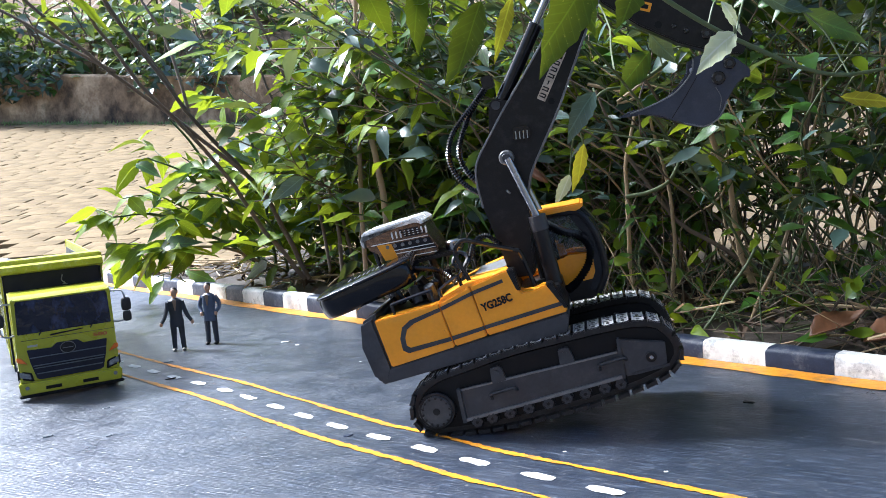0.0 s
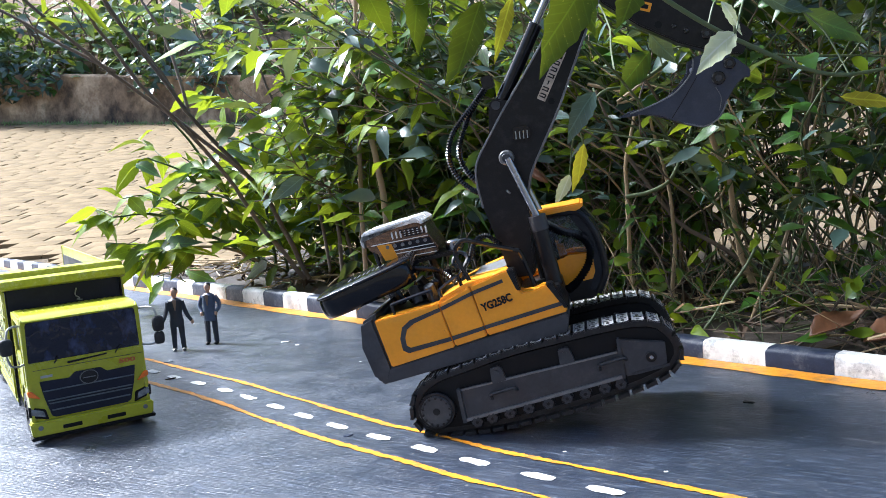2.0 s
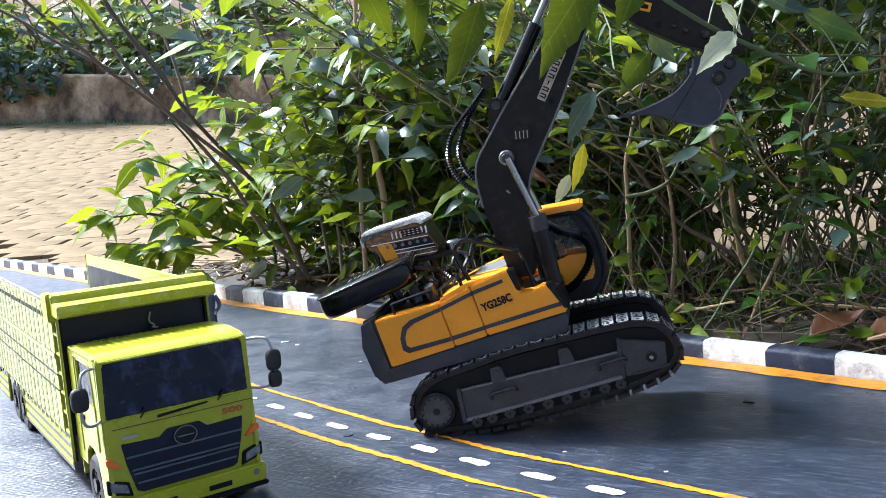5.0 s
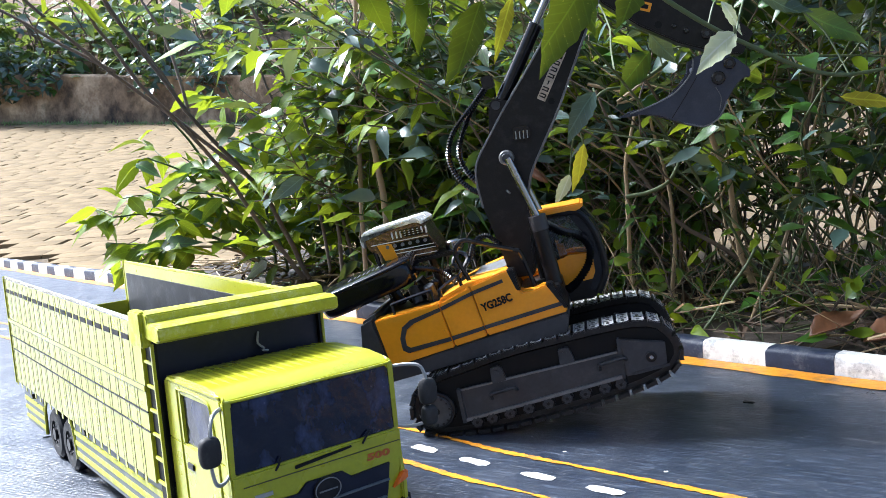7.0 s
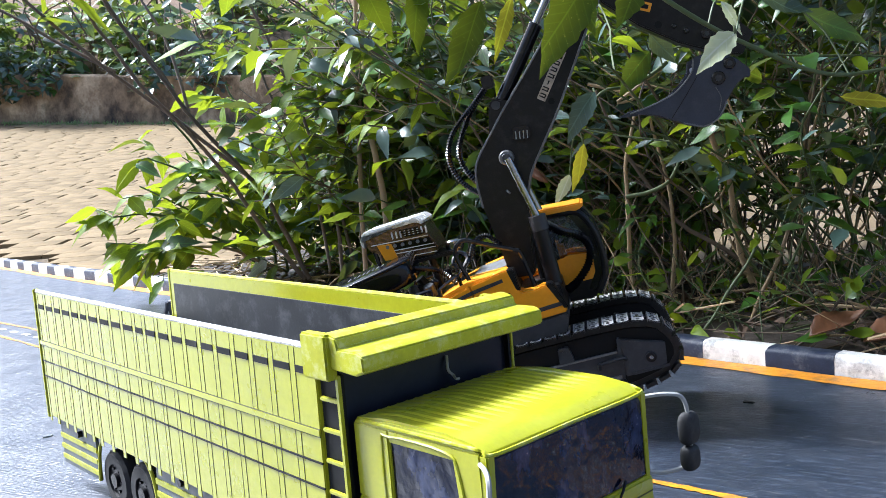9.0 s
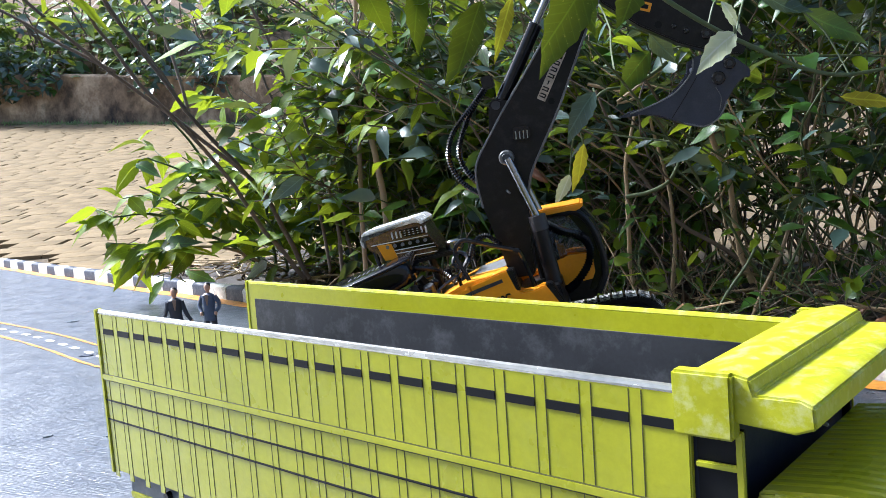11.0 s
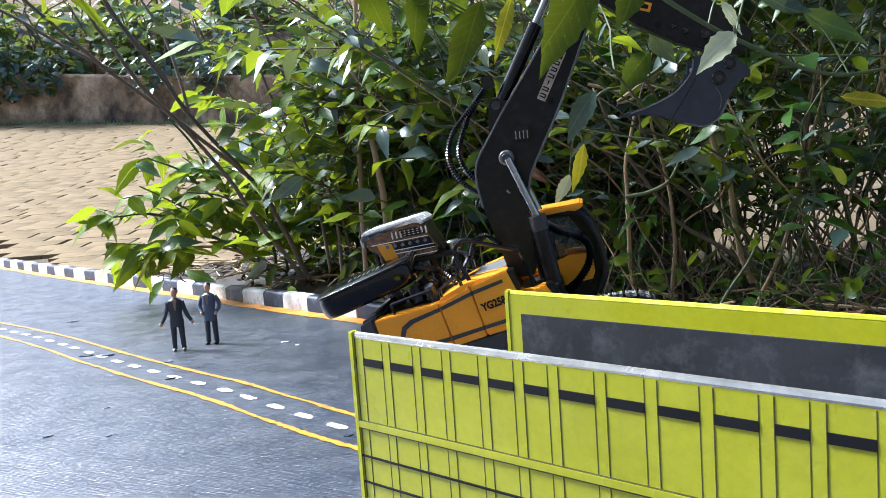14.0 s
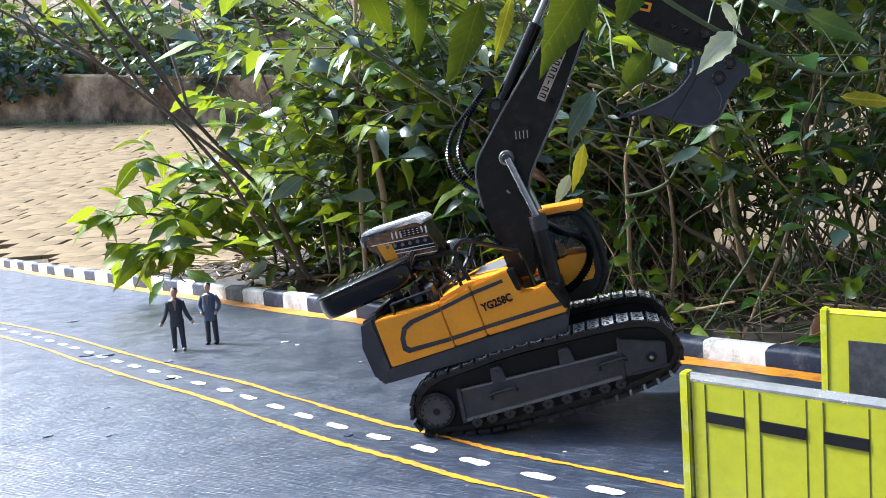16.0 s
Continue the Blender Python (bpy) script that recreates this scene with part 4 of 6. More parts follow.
    # handrail in front of the deck
    part("hand_rail", tube(smooth_line([(0.0640, -0.046, 0.099), (0.0585, -0.046, 0.122), (0.0585, -0.046, 0.132), (0.0640, -0.046, 0.1385), (0.0720, -0.046, 0.1385), (0.0950, -0.046, 0.1260), (0.1100, -0.046, 0.1180), (0.1140, -0.046, 0.112), (0.1170, -0.046, 0.083)], 5), 0.0021, 7), M_GLOSS_BLACK, ex, "black hand rail")

    # cab on the far side
    cabin = part("cab_base", prism([(0.118, 0.052), (0.160, 0.046), (0.172, 0.054), (0.176, 0.066), (0.118, 0.070)], 0.014, 0.060, bevel=0.0015), M_IRON, ex, "dark cab base")
    part("cab_roof", prism([(0.118, 0.1360), (0.135, 0.1405), (0.174, 0.1365), (0.1765, 0.1335), (0.170, 0.1300), (0.135, 0.1335), (0.118, 0.1310)], 0.010, 0.062, bevel=0.0014), M_AMBER, cabin, "amber cab roof")
    for y in (0.0145, 0.0585):
        front = smooth_line([(0.140, y, 0.134), (0.166, y, 0.1290), (0.1765, y, 0.112), (0.1790, y, 0.088), (0.1760, y, 0.066), (0.165, y, 0.050)], 6)
        part("cab_frame", tube(front, 0.0036, 8), M_IRON, cabin, "dark curved cab frame")
        part("cab_frame", tube([(0.121, y, 0.135), (0.120, y, 0.055)], 0.0034, 8), M_IRON, cabin)
        part("cab_sill", prism([(0.121, 0.066), (0.176, 0.064), (0.178, 0.086), (0.150, 0.092), (0.121, 0.088)], y - 0.001, y + 0.001), M_AMBER, cabin, "amber lower cab panel")
    part("windscreen_band", prism([(0.166, 0.1290), (0.1765, 0.112), (0.1790, 0.088), (0.1760, 0.066), (0.1790, 0.066), (0.1825, 0.088), (0.1795, 0.113), (0.168, 0.132)], 0.0165, 0.0565, bevel=0.0008), M_GLOSS_BLACK, cabin, "dark front windscreen")
    part("cab_pane", prism([(0.124, 0.090), (0.150, 0.094), (0.1755, 0.088), (0.1740, 0.112), (0.164, 0.1275), (0.140, 0.1320), (0.124, 0.1320)], 0.0140, 0.0150), M_PANE, cabin, "clear side window pane")
    part("front_corner", prism([(0.158, 0.1325), (0.168, 0.1320), (0.1795, 0.113), (0.1825, 0.088), (0.1790, 0.064), (0.168, 0.050), (0.158, 0.056), (0.168, 0.070), (0.1705, 0.088), (0.1675, 0.109)], 0.0128, 0.0146, bevel=0.0006), M_GLOSS_BLACK, cabin, "wide blue-black cab front corner")
    part("seat", boxed(0.126, 0.146, 0.026, 0.048, 0.070, 0.105, 0.004), M_AMBER, cabin, "orange seat")

    # boom, stick, bucket
    outer = [(0.0950, 0.0900), (0.1165, 0.0870), (0.1235, 0.1200), (0.1315, 0.1571), (0.1405, 0.1757), (0.1576, 0.1966), (0.1821, 0.2250), (0.2213, 0.2772), (0.2600, 0.3230), (0.2520, 0.3400), (0.2380, 0.3390),
             (0.2050, 0.3030), (0.1704, 0.2704), (0.1339, 0.2380), (0.1182, 0.2227), (0.0983, 0.2026), (0.0917, 0.1860), (0.0897, 0.1596), (0.0925, 0.1262)]
    boom = part("boom", prism(outer, -0.0125, 0.0125, bevel=0.0012), M_IRON, ex, "dark grey boom with worn decal")
    # paler grey rims stand for wear and highlights along the boom's edges
    part("boom_rim", tube(smooth_line([(x, -0.0130, z) for x, z in outer[3:9]], 4), 0.0011, 6), M_WORN, boom)
    part("boom_rim", tube(smooth_line([(x, -0.0130, z) for x, z in outer[11:18]], 4), 0.0011, 6), M_WORN, boom)
    bracket = part("cylinder_bracket", prism([(0.1150, 0.2200), (0.1195, 0.2360), (0.1230, 0.2470), (0.1300, 0.2505), (0.1390, 0.2455), (0.1440, 0.2440)], -0.0130, 0.0130, bevel=0.0012), M_IRON, boom)
    part("pin", rod((0.1290, -0.0150, 0.2440), (0.1290, 0.0150, 0.2440), 0.0040, 14), M_GREY, bracket)
    slope = -math.degrees(math.atan2(0.0418, 0.0363))
    decal = part("decal", boxed(-0.0230, 0.0230, -0.0131, -0.0126, -0.0040, 0.0040), M_DECAL, boom, "worn pale decal strip")
    decal.matrix_local = pose(0.1835, 0, 0.2530, 0, slope, 0)
    for k in range(7):                                     # worn marks that can no longer be read
        x, tall = -0.0205 + k * 0.0061, 0.0056 if k != 2 else 0.0012
        bm = boxed(x, x + 0.0011, -0.0134, -0.0130, -tall / 2, tall / 2)
        boxed(x + 0.0026, x + 0.0037, -0.0134, -0.0130, -tall / 2, tall / 2, bm=bm)
        boxed(x + 0.0011, x + 0.0026, -0.0134, -0.0130, -tall / 2, -tall / 2 + 0.0011, bm=bm)
        part("decal_mark", bm, M_IRON, decal, "worn dark mark")
    # flat black disc in place of a shaded hole
    part("hole", rod((0.1770, -0.0129, 0.2319), (0.1770, -0.0126, 0.2319), 0.0029, 14), M_BLACK, boom)
    vent = part("work_lamp", boxed(-0.0075, 0.0075, -0.0190, -0.0120, -0.0058, 0.0058, 0.0012), M_GLOSS_BLACK, boom, "black ribbed lamp block")
    vent.matrix_local = pose(0.1435, 0, 0.2135, 0, 12, 0)
    for k in range(4):
        part("lamp_rib", boxed(-0.0052 + k * 0.0034, -0.0044 + k * 0.0034, -0.0194, -0.0188, -0.0050, 0.0020), M_WIRE, vent)
    part("boom_pin", rod((0.1243, -0.0215, 0.1968), (0.1243, 0.0215, 0.1968), 0.0068, 20, bevel=0.0012), M_WORN, boom, "worn grey pivot cap")
    part("boom_pin", rod((0.1243, -0.0225, 0.1968), (0.1243, 0.0225, 0.1968), 0.0040, 14, bevel=0.0006), M_GREY, boom)
    part("wire_tip", tube([(0.1150, -0.013, 0.1685), (0.1175, -0.017, 0.1655)], 0.0011, 5), M_LAMP, boom, "pale wire stub")
    for s in (-1, 1):
        y = s * 0.0225
        ram = part("boom_ram", rod((0.1345, y, 0.1390), (0.1320, y, 0.0740), 0.0072, 20, bevel=0.0008), M_IRON, ex, "dark hydraulic cylinder")
        part("ram_collar", rod((0.1348, y, 0.1400), (0.1343, y, 0.1260), 0.0080, 20, bevel=0.0006), M_GREY, ram)
        part("ram_rod", rod((0.1255, y, 0.1960), (0.1348, y, 0.1380), 0.0036, 14), M_CHROME, ram, "bright piston rod")
    ram = part("stick_ram", rod((0.1330, 0, 0.2450), (0.1835, 0, 0.3015), 0.0064, 20, bevel=0.0008), M_GLOSS_BLACK, ex, "black hydraulic cylinder along the boom")
    part("ram_rod", rod((0.1820, 0, 0.3000), (0.2250, 0, 0.3480), 0.0036, 14), M_CHROME, ram, "bright piston rod")
    part("valve", boxed(0.1220, 0.1330, -0.009, 0.001, 0.2600, 0.2720, 0.0015), M_GLOSS_BLACK, ram)
    stick = part("stick", prism([(0.2300, 0.3500), (0.2360, 0.3150), (0.2429, 0.2977), (0.2671, 0.2687), (0.2948, 0.2438), (0.3156, 0.2304), (0.3412, 0.2175), (0.3551, 0.2328), (0.3276, 0.2725), (0.2950, 0.3160), (0.2560, 0.3560)], -0.0110, 0.0110, bevel=0.0012), M_IRON, ex, "dark grey dipper stick")
    # another black disc for a hole's dark inside
    part("hole", rod((0.2823, -0.0115, 0.2644), (0.2823, -0.0111, 0.2644), 0.0032, 14), M_BLACK, stick)
    for x, z, q in ((0.2945, 0.2590, 0.0022), (0.3030, 0.2520, 0.0026), (0.3180, 0.2440, 0.0046), (0.3290, 0.2360, 0.0040)):
        knob = part("stick_bolt", rod((x, -0.0108, z), (x, -0.0134, z), q, 14, bevel=0.0005), M_GLOSS_BLACK, stick, "black bolt boss")
        part("bolt_head", rod((x, -0.0130, z), (x, -0.0142, z), q * 0.5, 6), M_GREY, knob)
    tag_ = part("warning_label", boxed(-0.0055, 0.0055, -0.0116, -0.0111, -0.0038, 0.0038), M_AMBER, stick, "small orange warning label")
    tag_.matrix_local = pose(0.2760, 0, 0.2830, 0, 32, 0)
    part("label_mark", boxed(-0.003, 0.003, -0.0118, -0.0115, -0.0018, 0.0018), M_BLACK, tag_)
    # bucket: two cheeks and a curved shell
    cheek = [(0.2379, 0.1996), (0.2560, 0.2005), (0.2760, 0.2040), (0.2890, 0.2110), (0.2974, 0.2190), (0.3000, 0.2277), (0.3123, 0.2290), (0.3327, 0.2175), (0.3420, 0.2040), (0.3400, 0.1975), (0.3350, 0.1990), (0.3290, 0.1965),
             (0.3166, 0.1848), (0.3100, 0.1760), (0.3033, 0.1717), (0.2970, 0.1700), (0.2910, 0.1708), (0.2780, 0.1780), (0.2600, 0.1905)]
    bucket = part("bucket", prism(cheek, -0.0240, -0.0215, bevel=0.0007), M_BUCKET, ex, "dark grey digging bucket")
    part("bucket_cheek", prism(cheek, 0.0215, 0.0240, bevel=0.0007), M_BUCKET, bucket)
    shell = bmesh.new()
    back = smooth_line([(x, 0, z) for x, z in ((0.3166, 0.1848), (0.3100, 0.1760), (0.3033, 0.1717), (0.2910, 0.1708), (0.2780, 0.1780), (0.2600, 0.1905), (0.2379, 0.1996))], 4)
    strip = [[shell.verts.new((p.x, y, p.z + dz)) for y, dz in ((-0.0230, 0), (0.0230, 0), (0.0230, 0.0022), (-0.0230, 0.0022))] for p in back]
    for a, b in zip(strip, strip[1:]):
        for j in range(4):
            shell.faces.new((a[j], a[(j + 1) % 4], b[(j + 1) % 4], b[j]))
    shell.faces.new(strip[0])
    shell.faces.new(strip[-1])
    part("bucket_shell", shell, M_BUCKET, bucket)
    part("bucket_edge", tube(smooth_line([(x, -0.0243, z) for x, z in cheek[12:18]], 4), 0.0008, 5), M_WORN, bucket)
    part("bucket_edge", tube(smooth_line([(x, -0.0243, z) for x, z in cheek[0:6]], 4), 0.0007, 5), M_WORN, bucket)
    part("cheek_line", tube(smooth_line([(0.2700, -0.0241, 0.1850), (0.2850, -0.0241, 0.1985), (0.2990, -0.0241, 0.2120)], 4), 0.0003, 4), M_BLACK, bucket)
    part("cheek_line", tube(smooth_line([(0.3110, -0.0241, 0.1990), (0.3130, -0.0241, 0.1890), (0.3090, -0.0241, 0.1790)], 4), 0.0004, 4), M_WORN, bucket)
    part("bucket_ear", boxed(0.3000, 0.3300, -0.0210, 0.0210, 0.2050, 0.2240, 0.003), M_BUCKET, bucket)
    for x, z, r in ((0.3152, 0.2052, 0.0058), (0.3270, 0.2140, 0.0050)):
        part("bucket_pin", rod((x, -0.0262, z), (x, 0.0262, z), r, 16, bevel=0.0008), M_GLOSS_BLACK, bucket)
        part("pin_head", rod((x, -0.0268, z), (x, -0.0258, z), r * 0.5, 6), M_GREY, bucket)
    for k in range(4):
        y = -0.019 + k * 0.0127
        part("bucket_tooth", prism([(0.2440, 0.1960), (0.2300, 0.1985), (0.2300, 0.2000), (0.2440, 0.2018)], y - 0.003, y + 0.003, bevel=0.0004), M_BUCKET, bucket)
    # ribbed hoses
    def hose(points, r=0.0031, y_parent=ex):
        pts = smooth_line(points, 14)
        part("hose", tube(pts, [r * (1.0 if k % 2 else 0.68) for k in range(len(pts))], 8), M_GLOSS_BLACK, y_parent, "black ribbed hose", smooth=20)
    for dy, dx in ((-0.004, 0.0), (0.006, 0.009)):
        hose([(0.1230, dy, 0.2620), (0.1110, dy, 0.2530), (0.0960 + dx * 0.5, dy, 0.2430), (0.0830 + dx, dy - 0.004, 0.2320), (0.0740 + dx, dy - 0.006, 0.2160), (0.0740 + dx, dy - 0.006, 0.1990), (0.0810 + dx, dy - 0.004, 0.1830), (0.0900 + dx, dy, 0.1730)])
    hose([(0.1400, -0.010, 0.1280), (0.1500, -0.004, 0.1180), (0.1640, 0.004, 0.1080), (0.1700, 0.006, 0.0950), (0.1640, 0.004, 0.0800), (0.1500, 0.0, 0.0680), (0.1400, -0.006, 0.0640)], 0.0044)
    hose([(0.0960, -0.020, 0.1230), (0.0860, -0.024, 0.1360), (0.0740, -0.024, 0.1330), (0.0650, -0.022, 0.1200), (0.0560, -0.02, 0.1120)], 0.0028)
    hose([(0.0480, -0.028, 0.1020), (0.0380, -0.024, 0.1150), (0.0280, -0.022, 0.1210), (0.0130, -0.020, 0.1260)], 0.0030)
    part("cable_knot", tube(smooth_line([(0.060, -0.03, 0.112), (0.050, -0.026, 0.120), (0.056, -0.02, 0.128), (0.064, -0.024, 0.122), (0.058, -0.03, 0.114), (0.050, -0.03, 0.106)], 5), 0.0021, 6), M_GLOSS_BLACK, ex)
    return ex


build_excavator()


# ---- two toy figures on the road: plain moulded shapes ----
M_SUIT = surface("dark_suit_paint", (0.036, 0.042, 0.056), 0.55, blotch=120, vary=0.3)
M_BLUE_COAT = surface("slate_blue_coat_paint", (0.085, 0.11, 0.17), 0.55, blotch=120, vary=0.3)
M_SHIRT = surface("brown_shirt_paint", (0.28, 0.19, 0.13), 0.6, blotch=120, vary=0.2)
M_SKIN = surface("flesh_plastic", (0.55, 0.33, 0.22), 0.5, blotch=120, vary=0.15)
M_HAIR = surface("dark_hair_paint", (0.02, 0.015, 0.012), 0.5)


def build_figure(m, label, coat, arms, shoes):
    bm = bmesh.new()
    mats = [coat, M_SUIT, M_SHIRT, M_SKIN, M_HAIR, shoes]

    def add(own, slot):
        for f in own.faces:
            f.material_index = slot
        merge(bm, own)

    def ball(p, r, slot, sx=1, sy=1, sz=1):
        own = bmesh.new()
        bmesh.ops.create_uvsphere(own, u_segments=12, v_segments=8, radius=r, matrix=Matrix.Translation(p) @ Matrix.Diagonal((sx, sy, sz, 1)))
        add(own, slot)

    for s in (-1, 1):
        add(tube([(s * 0.0065, 0, 0.003), (s * 0.0060, 0, 0.022), (s * 0.0052, 0, 0.046)], [0.0036, 0.0040, 0.0055], 8), 1)
        ball((s * 0.0070, -0.0035, 0.0022), 0.0042, 5, 0.8, 1.5, 0.55)
    add(tube([(0, 0, 0.036), (0, 0, 0.045), (0, 0, 0.054), (0, 0, 0.066), (0, 0, 0.075), (0, 0, 0.0785)], [0.0100, 0.0098, 0.0088, 0.0106, 0.0100, 0.0040], 12), 0)
    for v in bm.verts:
        if v.co.z > 0.034:
            v.co.y *= 0.66
    add(prism([(-0.0030, 0.0765), (0.0030, 0.0765), (0.0005, 0.0600), (-0.0005, 0.0600)], -0.0078, -0.0066), 2)
    add(rod((0, 0, 0.077), (0, 0, 0.083), 0.0030, 8), 3)
    ball((0, -0.0004, 0.0868), 0.0056, 3, 0.86, 0.95, 1.22)
    ball((0, 0.0010, 0.0895), 0.0054, 4, 0.92, 0.98, 0.95)
    for s in (-1, 1):
        line = smooth_line([(s * a, b, c) for a, b, c in arms], 3)
        add(tube(line, [0.0037 - 0.0012 * k / len(line) for k in range(len(line))], 8), 0)
        a, b, c = arms[-1]
        ball((s * (a + 0.0006), b - 0.0006, c - 0.0015), 0.0028, 3, 0.9, 0.9, 1.3)
    ob = part("toy_figure", bm, None, None)
    for mm in mats:
        ob.data.materials.append(mm)
    ob.matrix_world = m
    tagged(ob, label, "toy figure", "toy figures on the road")


build_figure(pose(-0.402, 1.252, 0.0, 0, 0, 12), "plastic toy figure in dark suit with arms held out", M_SUIT, [(0.0095, 0, 0.073), (0.0125, 0, 0.062), (0.0165, -0.002, 0.051), (0.0215, -0.003, 0.043)], M_PALE_RAIL)
build_figure(pose(-0.360, 1.281, 0.0, 0, 0, -6), "plastic toy figure in slate blue coat, hands at pockets", M_BLUE_COAT, [(0.0095, 0, 0.073), (0.0145, 0.002, 0.064), (0.0150, 0.001, 0.056), (0.0105, -0.004, 0.049)], M_BLACK)


# ---- yard, wall and far planting ----
WALL_Y = 10.6
M_STONE = surface("worn_paver", (0.20, 0.148, 0.082), 0.95, grain=70, blotch=7, vary=0.4, dust=0.4, dust_color=(0.26, 0.205, 0.125), relief=0.003, per_object=0.2, spec=0.08)


def stained_wall():
    m, n, l, b = nodes_of("stained_concrete")
    run = noise_node(n, l, 1.3, 7, 0.7, stretch=(1.6, 1.6, 1.0))
    spot = noise_node(n, l, 5.0, 6, 0.7)
    col = ramp(n, l, run, (0.34, (0.02, 0.019, 0.018)), (0.43, (0.13, 0.085, 0.05)), (0.53, (0.32, 0.215, 0.125)), (0.64, (0.62, 0.46, 0.29)))
    col = mixed(n, l, ramp(n, l, spot, (0.55, (0, 0, 0)), (0.7, (0.6,) * 3)), col, (0.035, 0.038, 0.018))
    l.new(col, b.inputs["Base Color"])
    b.inputs["Roughness"].default_value = 0.9
    bump(n, l, spot, 0.6, 0.02, b)
    return m


M_WALL = stained_wall()


def paver(w, d):
    bm = bmesh.new()
    ring = []
    for inset, z in ((0.0, -0.02), (0.0005, 0.0034), (0.002, 0.004)):
        a, b = w / 2 - inset, d / 2 - inset
        c = min(a, b) * 0.05
        ring.append([bm.verts.new((x, y, z)) for x, y in ((-a + c, -b), (a - c, -b), (a, -b + c), (a, b - c), (a - c, b), (-a + c, b), (-a, b - c), (-a, -b + c))])
    for r1, r2 in zip(ring, ring[1:]):
        for k in range(8):
            bm.faces.new((r1[k], r1[(k + 1) % 8], r2[(k + 1) % 8], r2[k]))
    bm.faces.new(ring[-1])
    return bm


def build_paving():
    yard = new("paving")
    tagged(yard, "sandy worn stone paving rising towards the garden wall", "paving", kind="structure")
    meshes = [mesh_of("paving_stone", paver(w, 0.1205), M_STONE, 40) for w in (0.17, 0.19, 0.21)]
    rest = bmesh.new()
    rnd, made, row, y = random.Random(5), 0, 0, 2.55
    while y < WALL_Y - 0.1:
        kx = np.interp(y, [p.y for p in KERB[::-1]], [p.x for p in KERB[::-1]])
        x = -0.78 * y - 0.6 + rnd.uniform(0, 0.2)
        while x < -0.05 * y + 0.4:
            k = rnd.randrange(3)
            w = (0.17, 0.19, 0.21)[k]
            if x > kx + 0.16:
                slope = (height(x, y + 0.05) - height(x, y - 0.05)) / 0.1
                lean = (height(x + 0.05, y) - height(x - 0.05, y)) / 0.1
                m = Matrix.Translation((x, y, height(x, y) - 0.006 + rnd.uniform(-0.0008, 0.0008))) @ Euler((math.atan(slope) + rnd.uniform(-0.005, 0.005), -math.atan(lean) + rnd.uniform(-0.005, 0.005), rnd.uniform(-0.012, 0.012))).to_matrix().to_4x4()
                if made < 300 and x < -0.3 * y + 0.3 and y < 6.2:
                    ob = new("paving_stone", meshes[k])
                    ob.parent = yard
                    ob.matrix_world = m
                    made += 1
                else:
                    me = meshes[k].copy()
                    me.transform(m)
                    rest.from_mesh(me)
                    bpy.data.meshes.remove(me)
            x += w + 0.002
        y += 0.122
    tagged(part("far_paving", rest, M_STONE, yard), kind="stuff")


build_paving()


def build_garden_wall():
    wall = part("wall_north", bmesh.new(), M_WALL, None)
    bm = bmesh.new()
    xs = np.arange(-16, 12.1, 0.4)
    rows = []
    for x in xs:
        j = 0.03 * noise.noise((x * 0.8, 0, 0))
        z0 = height(x, WALL_Y)
        rows.append([bm.verts.new(p) for p in ((x, WALL_Y + j, z0 - 0.4), (x, WALL_Y + j, z0 + 0.55 + j), (x, WALL_Y + 0.02 + j, z0 + 0.58 + j), (x, WALL_Y + 0.25, z0 + 0.58 + j), (x, WALL_Y + 0.25, z0 - 0.4))])
    for a, b in zip(rows, rows[1:]):
        for k in range(4):
            bm.faces.new((a[k], a[k + 1], b[k + 1], b[k]))
    bm.to_mesh(wall.data)
    bm.free()
    tagged(wall, "low stained concrete garden wall with damp marks", "wall", kind="structure")


build_garden_wall()


def build_bank():
    """Earth that rises behind the garden wall."""
    bm = bmesh.new()
    rows = []
    for x in np.arange(-17, 13.1, 0.5):
        z0 = height(x, WALL_Y) + 0.5
        rows.append([bm.verts.new((x, WALL_Y + 0.26 + d, z0 + z + 0.12 * noise.noise((x * 0.9, d, 3)))) for d, z in ((0, -1.5), (0, -0.05), (0.6, 0.12), (1.6, 0.7), (2.8, 1.35), (4.2, 1.9), (9, 2.2))])
    for a, b in zip(rows, rows[1:]):
        for k in range(6):
            bm.faces.new((a[k], a[k + 1], b[k + 1], b[k]))
    m = surface("brown_bank_earth", (0.17, 0.115, 0.075), 0.95, grain=30, blotch=2.5, vary=0.6, dust=0.5, dust_color=(0.05, 0.055, 0.03), relief=0.02, strength=0.7, spec=0.1)
    tagged(part("bank", bm, m, None, smooth=60), "brown earth bank behind the garden wall", "bank", kind="structure")


build_bank()


def build_unseen_light_walls():
    """Plain unseen walls on the camera's side of the yard, added to shape light."""
    m = surface("mossy_grey_render", (0.19, 0.185, 0.17), 0.9, grain=40, blotch=3, vary=0.4, dust=0.4, dust_color=(0.05, 0.055, 0.035), relief=0.004, spec=0.15)
    tagged(part("wall_south", boxed(-6.2, 7.0, -3.2, -3.0, -0.1, 2.6, 0.02), m, None), "plain mossy wall closing the yard", "wall", kind="structure")
    tagged(part("wall_west", boxed(-6.2, -6.0, -2.998, 1.2, -0.1, 2.6, 0.02), m, None), "plain mossy wall closing the yard", "wall", kind="structure")


build_unseen_light_walls()

# ---- foliage ----
M_BARK = surface("grey_brown_bark", (0.13, 0.095, 0.068), 0.8, grain=250, blotch=40, vary=0.4, dust=0.3, relief=0.0008, per_object=0.35)
M_TAN_STEM = surface("tan_stem", (0.36, 0.26, 0.15), 0.7, grain=250, blotch=30, vary=0.35, relief=0.0006, per_object=0.3)
